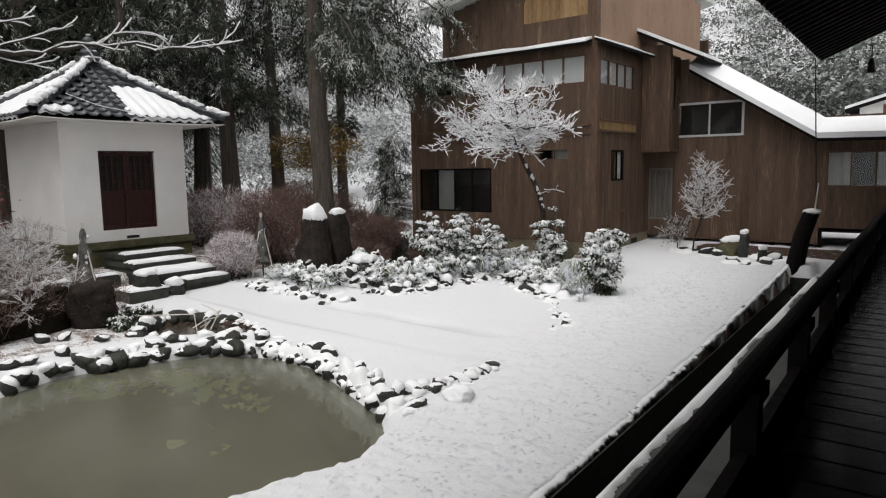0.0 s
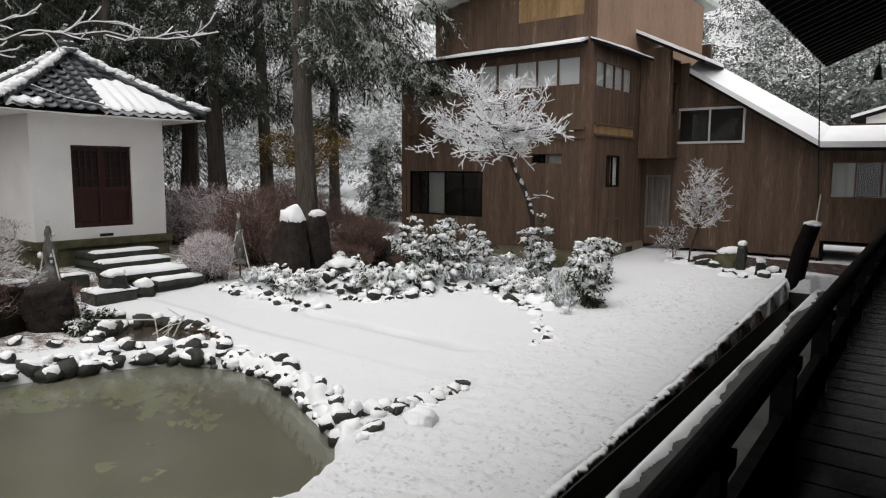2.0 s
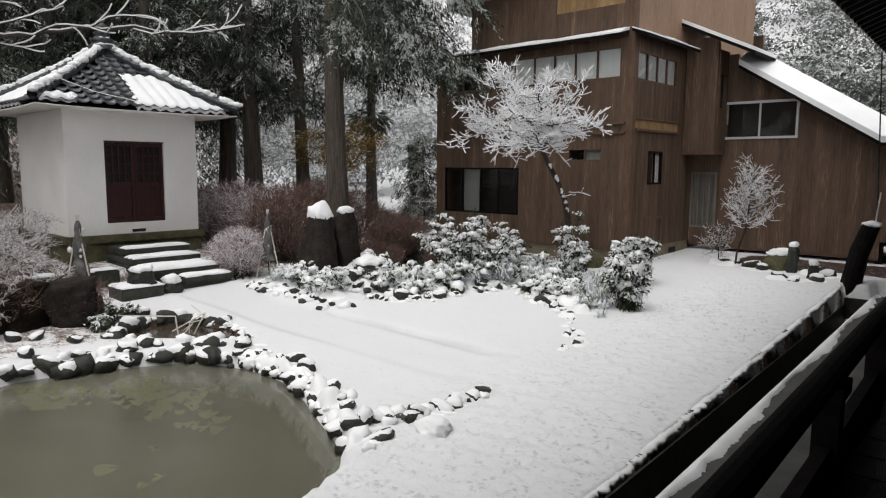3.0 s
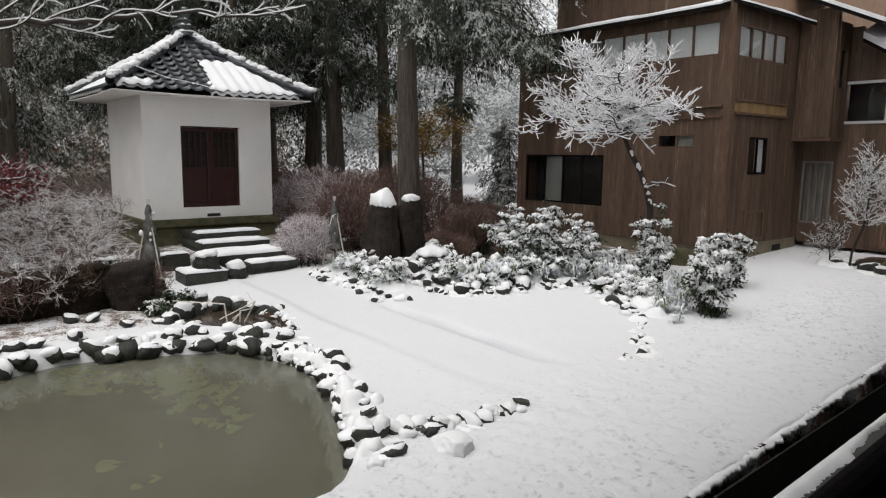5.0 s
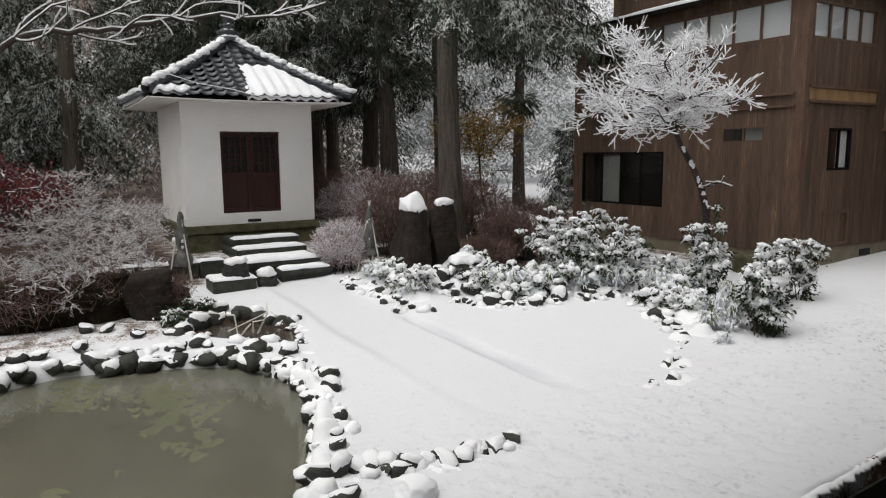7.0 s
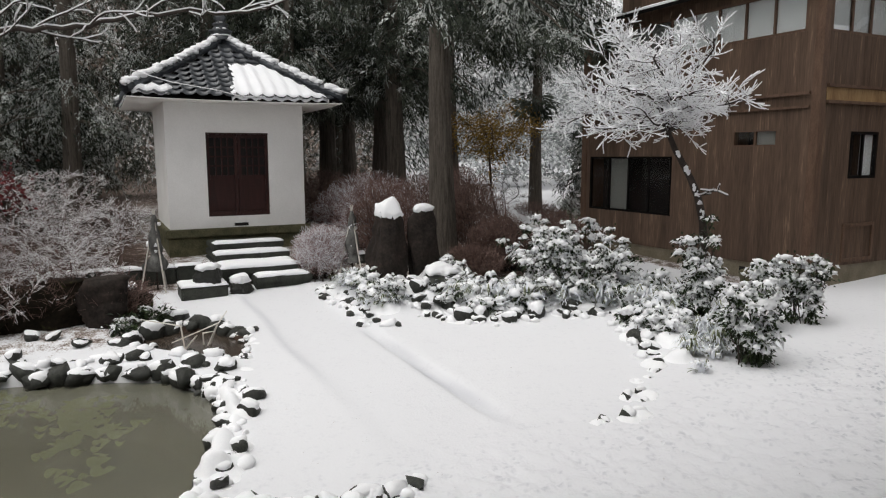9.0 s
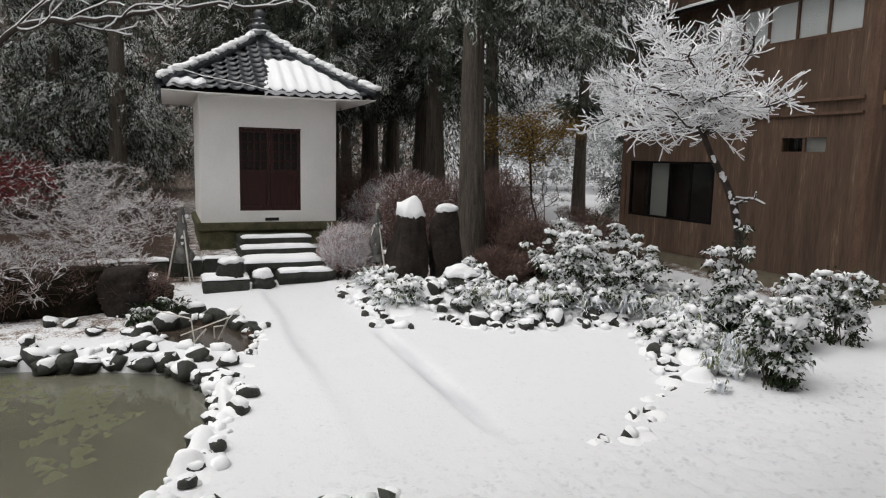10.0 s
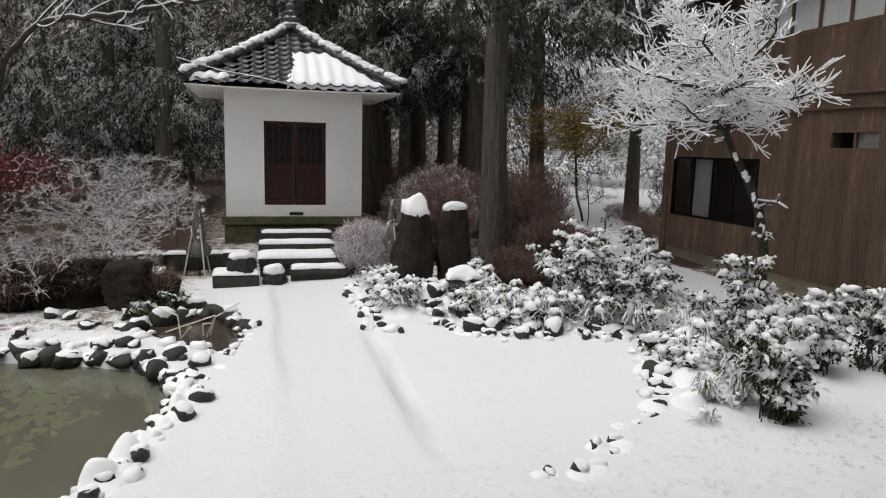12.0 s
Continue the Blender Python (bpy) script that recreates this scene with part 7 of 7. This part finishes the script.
boulder("boulder", -7.6, 15.2, 0.3, 0.25, 0.5, 17.0, "mossy rock at the house wall", 0.0, material=MOSSY)
boulder("boulder", -4.1, 17.4, 0.30, 0.25, 0.55, 33.0, "rounded mossy stone near the veranda", 0.25, material=MOSSY)
boulder("garden_post", -3.74, 17.2, 0.15, 0.15, 0.76, 19.0, "short upright stone post topped with snow", 0.12, material=STONE)
boulder("garden_post", -3.22, 16.75, 0.13, 0.13, 0.46, 21.0, "short upright stone post topped with snow", 0.2, material=STONE)
boulder("snow_mound", -3.95, 5.88, 0.20, 0.20, 0.22, 23.0, "small stone buried in snow", 0.0, material=SNOW_SOFT, sink=0.08)

# ---- water basin and low wall by the steps ----
basin = thing("stone_basin", (-12.2, 6.75, 0.2), "square stone trough filled with snow on a block", "basin")
block("block", (-12.75, 6.15, 0.1), (-12.1, 6.95, 0.40), STEP_STONE, basin, 0.03)
boulder("basin_bowl", -12.35, 6.68, 0.26, 0.26, 0.42, 25.0, "rounded stone water bowl full of snow", 0.25, material=STONE, sink=-0.10, category="basin")
boulder("boulder", -12.35, 7.22, 0.24, 0.24, 0.42, 27.0, "snow-capped stone at the foot of the steps", 0.35, material=STONE)
snow_slab("snow", -12.75, -12.1, 6.15, 6.95, 0.40, 0.05, basin, 12)
low_wall = thing("retaining_wall", (-13.8, 6.0, 0.3), "low dark stone retaining wall with snow on top", "wall", kind="structure")
y = 3.6
k = 0
while y < 10.4:
    w = 0.42 + 0.1 * ((k * 5) % 3)
    if not 6.7 < y + w / 2 < 8.6:
        block("stone", (-13.95, y + 0.01, 0.1), (-13.68 + 0.02 * (k % 3), y + w, 0.52 + 0.015 * ((k * 7) % 3)), STEP_STONE, low_wall, 0.03)
        snow_slab("snow", -13.95, -13.68, y, y + w, 0.54, 0.05, low_wall, 30 + k, 6, 8)
    y += w + 0.005
    k += 1

# ---- lily leaves under the water, reeds in the pool ----
prng = np.random.default_rng(101)


def lily(x, y, rad, turn):
    n = 14
    cut = 0.35
    a = np.linspace(cut, 2 * math.pi - cut, n) + turn
    v = [(x, y, WATER_Z - 0.03)] + [(x + rad * math.cos(t) * (1 + 0.10 * math.sin(3 * t + y * 9)), y + rad * math.sin(t), WATER_Z - 0.035 + 0.02 * math.sin(2 * t + x)) for t in a]
    me = mesh_of("lily_leaf", v, [(0, i, i + 1) for i in range(1, n)])
    single("lily_leaf", me, PAD, "drowned yellow-green lily leaf in the pond", "leaf", "lily leaves in the pond")


for cx, cy, n, sp in ((-7.85, 4.6, 52, 0.34), (-8.45, 3.7, 40, 0.34), (-7.3, 4.75, 32, 0.32), (-6.3, 4.6, 12, 0.3), (-5.9, 3.6, 4, 0.5)):
    for _ in range(n):
        lily(cx + prng.normal() * sp, cy + prng.normal() * sp * 0.55, prng.uniform(0.04, 0.12), prng.uniform(0, 6.28))
for _ in range(5):
    x, y = prng.uniform(-9.9, -9.0), prng.uniform(5.75, 6.4)
    p = np.array([(x, y, -0.05), (x + prng.normal() * 0.2, y + prng.normal() * 0.2, prng.uniform(0.15, 0.4)), (x + prng.normal() * 0.55, y + prng.normal() * 0.55, prng.uniform(0.05, 0.3))])
    single("dry_reed", quads_mesh("dry_reed", tubes(p[:-1], p[1:], [0.012, 0.011], [0.011, 0.008], 5)), REED, "bent dry reed with frost in the pool", "reed", "reeds in the pool")

# ---- snowed-under grass clumps in the bed ----


def grass_clump(x, y, rad, h, n, seed, label="arching grass clump bent down by snow"):
    r = np.random.default_rng(seed)
    z0 = float(land(x, y))
    v, f = [], []
    for _ in range(n):
        a = r.uniform(0, 6.28)
        out = np.array((math.cos(a), math.sin(a), 0))
        side = np.array((-math.sin(a), math.cos(a), 0)) * r.uniform(0.008, 0.017)
        base_p = np.array((x, y, z0 - 0.02)) + out * r.uniform(0, rad * 0.35)
        L, H = rad * r.uniform(0.3, 1.1), h * r.uniform(0.3, 1.3)
        k0 = len(v)
        for u in (0, 0.3, 0.6, 0.85, 1.0):
            p = base_p + out * L * u + np.array((0, 0, H * (2.3 * u - 1.75 * u * u)))
            w = side * (1 - 0.6 * u)
            v += [p - w, p + w]
        for q in range(4):
            f.append((k0 + 2 * q, k0 + 2 * q + 1, k0 + 2 * q + 3, k0 + 2 * q + 2))
    t = thing("grass_clump", (x, y, z0), label, "grass", "grass clumps in the bed")
    part("blade_mass", mesh_of("blade_mass", v, f), BLADE, t, kind="stuff")
    m = max(3, int(8 * rad / 0.4))
    c = np.stack([x + r.normal(size=m) * rad * 0.38, y + r.normal(size=m) * rad * 0.38, z0 + h * r.uniform(0.35, 0.72, m)], 1)
    part("snow", lump_mesh("snow", c, r.uniform(0.14, 0.26, m) * rad, 0.55, 0.2, seed), SNOW_SOFT, t, "humps of snow on the bent blades", "stuff")


gr = np.random.default_rng(111)
for k, (x, y, rad, h) in enumerate(((-8.45, 10.95, 0.5, 0.38), (-8.9, 10.55, 0.45, 0.34), (-7.75, 11.9, 0.42, 0.36), (-7.2, 12.3, 0.45, 0.4), (-6.75, 12.2, 0.35, 0.34), (-9.3, 10.2, 0.4, 0.3), (-8.1, 11.5, 0.4, 0.32), (-7.0, 13.0, 0.4, 0.4), (-10.8, 8.95, 0.38, 0.28), (-10.3, 9.0, 0.34, 0.26), (-11.2, 9.0, 0.32, 0.26), (-9.6, 9.0, 0.28, 0.2), (-5.5, 11.4, 0.17, 0.24), (-5.2, 11.2, 0.16, 0.2), (-5.75, 11.9, 0.2, 0.3), (-4.75, 11.25, 0.15, 0.2), (-4.85, 10.7, 0.13, 0.14), (-5.9, 12.5, 0.22, 0.34), (-4.6, 10.4, 0.12, 0.12), (-5.35, 11.7, 0.16, 0.3), (-4.5, 11.5, 0.15, 0.2))):
    if x < -5.3 or y > 11.6:
        grass_clump(x, y, rad * 1.1, h * 1.2, 180, 300 + k)
for k in range(12):
    grass_clump(gr.uniform(-11.6, -9.3), gr.uniform(8.7, 9.25), gr.uniform(0.16, 0.30), gr.uniform(0.12, 0.22), 46, 450 + k, "small snowed-under tuft of grass")
for k, (x, y, rad) in enumerate(((-5.25, 11.55, 0.2), (-5.0, 11.05, 0.16), (-5.55, 12.0, 0.22))):
    grass_clump(x, y, rad, rad * 1.1, 26, 470 + k, "thin dead stems poking through the snow")
# low leafy plants pressed down by snow, all along the bed
for k in range(24):
    u = 0.3 + 8.9 * (k + gr.uniform(-0.3, 0.3)) / 24
    u = min(max(u, 0.0), 9.0)
    a, b = np.array(RING[int(u)]), np.array(RING[int(u) + 1])
    c = a + (b - a) * (u % 1)
    evergreen("ground_plant", c[0] - gr.uniform(0.15, 0.55), c[1] + gr.uniform(0.42, 0.95), gr.uniform(0.26, 0.42), gr.uniform(0.26, 0.42), gr.uniform(0.26, 0.44), 34, "low leafy plant pressed down under snow", 600 + k, 0.95, (0.06, 0.12), (0.06, 0.11))
for k in range(9):
    evergreen("ground_plant", gr.uniform(-11.5, -9.5), gr.uniform(8.75, 9.3), gr.uniform(0.2, 0.32), gr.uniform(0.2, 0.3), gr.uniform(0.18, 0.3), 24, "low leafy plant pressed down under snow", 640 + k, 0.95, (0.06, 0.11), (0.06, 0.11))
for k, (x, y) in enumerate(((-10.55, 5.2), (-10.8, 5.65))):
    evergreen("ground_plant", x, y, 0.22, 0.2, 0.24, 18, "yellow-green plant at the rim of the small pool", 660 + k, 0.35, (0.04, 0.07), (0.08, 0.14))

# ---- wrapped saplings tied to stakes ----


def wrapped(x, y, h, seed, label):
    r = np.random.default_rng(seed)
    z0 = float(land(x, y))
    t = thing("wrapped_sapling", (x, y, z0), label, "sapling")
    n, m = 9, 14
    v = []
    for i in range(m):
        u = i / (m - 1)
        rad = 0.13 * (1 - u) ** 0.8 * (1 + 0.15 * math.sin(9 * u + seed)) + 0.02
        for j in range(n):
            a = 2 * math.pi * j / n
            w = rad * (1 + 0.30 * math.sin(3 * a + 9 * u + seed) + 0.2 * math.sin(5 * a - 14 * u)) * (0.75 + 0.5 * abs(math.sin(7 * u + seed)))
            v.append((x + w * math.cos(a), y + w * math.sin(a), z0 + 0.25 * h + u * h * 0.7))
    f = [(i * n + j, i * n + (j + 1) % n, (i + 1) * n + (j + 1) % n, (i + 1) * n + j) for i in range(m - 1) for j in range(n)]
    part("netting", mesh_of("netting", v, f, True), NETTING, t, "loose grey-green winter netting")
    for j in range(3):
        a = 2.1 * j + 0.4
        p = np.array([(x + 0.30 * math.cos(a), y + 0.30 * math.sin(a), z0 - 0.05)])
        q = np.array([(x - 0.03 * math.cos(a), y - 0.03 * math.sin(a), z0 + h * 1.02)])
        part("stake", quads_mesh("stake", tubes(p, q, [0.016], [0.013], 6)), REED, t, "thin weathered stake")
    part("stem", quads_mesh("stem", tubes([(x, y, z0 - 0.05)], [(x, y, z0 + h * 0.9)], [0.02], [0.008], 5)), BARK_THIN, t)
    c = np.array([(x + r.normal() * 0.06, y + r.normal() * 0.06, z0 + h * r.uniform(0.25, 0.85)) for _ in range(9)])
    part("snow", lump_mesh("snow", c + (0.03, 0, 0), r.uniform(0.025, 0.05, 9), 1.3, 0.32), SNOW_SOFT, t, "", "stuff")
    return t


wrapped(-13.25, 5.85, 1.5, 1, "young tree wrapped in netting between three stakes")
wrapped(-12.26, 9.38, 1.45, 2, "young tree wrapped in netting between three stakes")

# ---- the leaning post and rain chain at the veranda's far end ----
post = thing("leaning_post", (-2.54, 16.73, 0.3), "thick dark leaning wooden post capped with snow", "post")
me = quads_mesh("post", tubes([(-2.54, 16.73, 0.15), (-2.38, 16.68, 1.05)], [(-2.38, 16.68, 1.05), (-2.2, 16.6, 1.60)], [0.20, 0.18], [0.18, 0.16], 12))
part("log", me, DARK_WOOD, post)
part("snow_cap", lump_mesh("snow_cap", [(-2.2, 16.6, 1.62), (-2.1, 16.56, 1.60)], [0.17, 0.1], 0.45, 0.08), SNOW_SOFT, post)
part("stake", quads_mesh("stake", tubes([(-2.14, 16.58, 1.55)], [(-2.08, 16.55, 2.25)], [0.018], [0.013], 6)), REED, post, "thin pale stake")
chain = thing("rain_chain", (-2.1, 17.6, 5.1), "thin dark rain chain hanging from the eave", "chain")
for k in range(26):
    z = 5.05 - 0.125 * k
    part("link", quads_mesh("link", tubes([(-2.42 + 0.006 * k, 17.5, z)], [(-2.42 + 0.006 * (k + 1), 17.5, z - 0.12)], [0.016], [0.012], 5)), METAL, chain)

# ---- far white gable house, hanging bell and a bowed gutter beyond the eaves ----
gable = thing("gable_house", (0.5, 33, 1.0), "distant white plastered house with dark timbers and snowy roof", "house")
GX0, GX1, GY = -3.2, 9.0, 32.0


def gable_z(x):
    return 4.85 + (x + 3.2) * 0.30


v = [(GX0, GY, 0.4), (GX1, GY, 0.4), (GX1, GY, gable_z(GX1)), (GX0, GY, gable_z(GX0)), (GX0, GY + 0.2, 0.4), (GX1, GY + 0.2, 0.4), (GX1, GY + 0.2, gable_z(GX1)), (GX0, GY + 0.2, gable_z(GX0))]
part("wall", mesh_of("wall", v, [(0, 1, 2, 3), (7, 6, 5, 4), (0, 4, 5, 1), (1, 5, 6, 2), (2, 6, 7, 3), (3, 7, 4, 0)]), PLASTER, gable)
for x in np.arange(-2.4, 8.5, 1.0):
    block("timber", (x, GY - 0.04, 0.6), (x + 0.16, GY - 0.002, gable_z(x) - 0.15), TRIM_BROWN, gable)
block("beam", (GX0, GY - 0.035, 4.4), (GX1, GY - 0.003, 4.56), TRIM_BROWN, gable)
e = [(GX0 - 0.5, GY - 0.22, gable_z(GX0 - 0.5)), (GX1, GY - 0.22, gable_z(GX1)), (GX1, GY + 6, gable_z(GX1)), (GX0 - 0.5, GY + 6, gable_z(GX0 - 0.5))]
part("roof", mesh_of("roof", e + [(x, y, z + 0.12) for x, y, z in e], hex_f), DARK_WOOD, gable)
part("roof_snow", mesh_of("roof_snow", [(x, y, z + 0.123) for x, y, z in e] + [(x, y, z + 0.24) for x, y, z in e], hex_f), SNOW, gable)
bell = thing("hanging_bell", (-1.35, 17.72, 5.0), "small dark bronze bell under the roof corner", "bell")
prof = ((0.02, 0.0), (0.05, -0.03), (0.075, -0.12), (0.085, -0.24), (0.11, -0.32))
bvv = [(-1.35 + r * math.cos(2 * math.pi * i / 12), 17.72 + r * math.sin(2 * math.pi * i / 12), 4.98 + z) for r, z in prof for i in range(12)]
part("body", mesh_of("body", bvv, [(m * 12 + i, m * 12 + (i + 1) % 12, (m + 1) * 12 + (i + 1) % 12, (m + 1) * 12 + i) for m in range(4) for i in range(12)], True), METAL, bell)
part("hook", quads_mesh("hook", tubes([(-1.35, 17.72, 4.96)], [(-1.35, 17.72, 5.25)], [0.012], [0.012], 6)), METAL, bell)

# ---- shrine roof tiles on the faces towards the garden ----
base = root_of(shrine)
for k, m in tile_spots:
    if k in (0, 3):
        ob = new("roof_tile", TILE_ME)
        ob.parent = shrine
        ob.matrix_basis = Matrix.Translation(-base) @ m
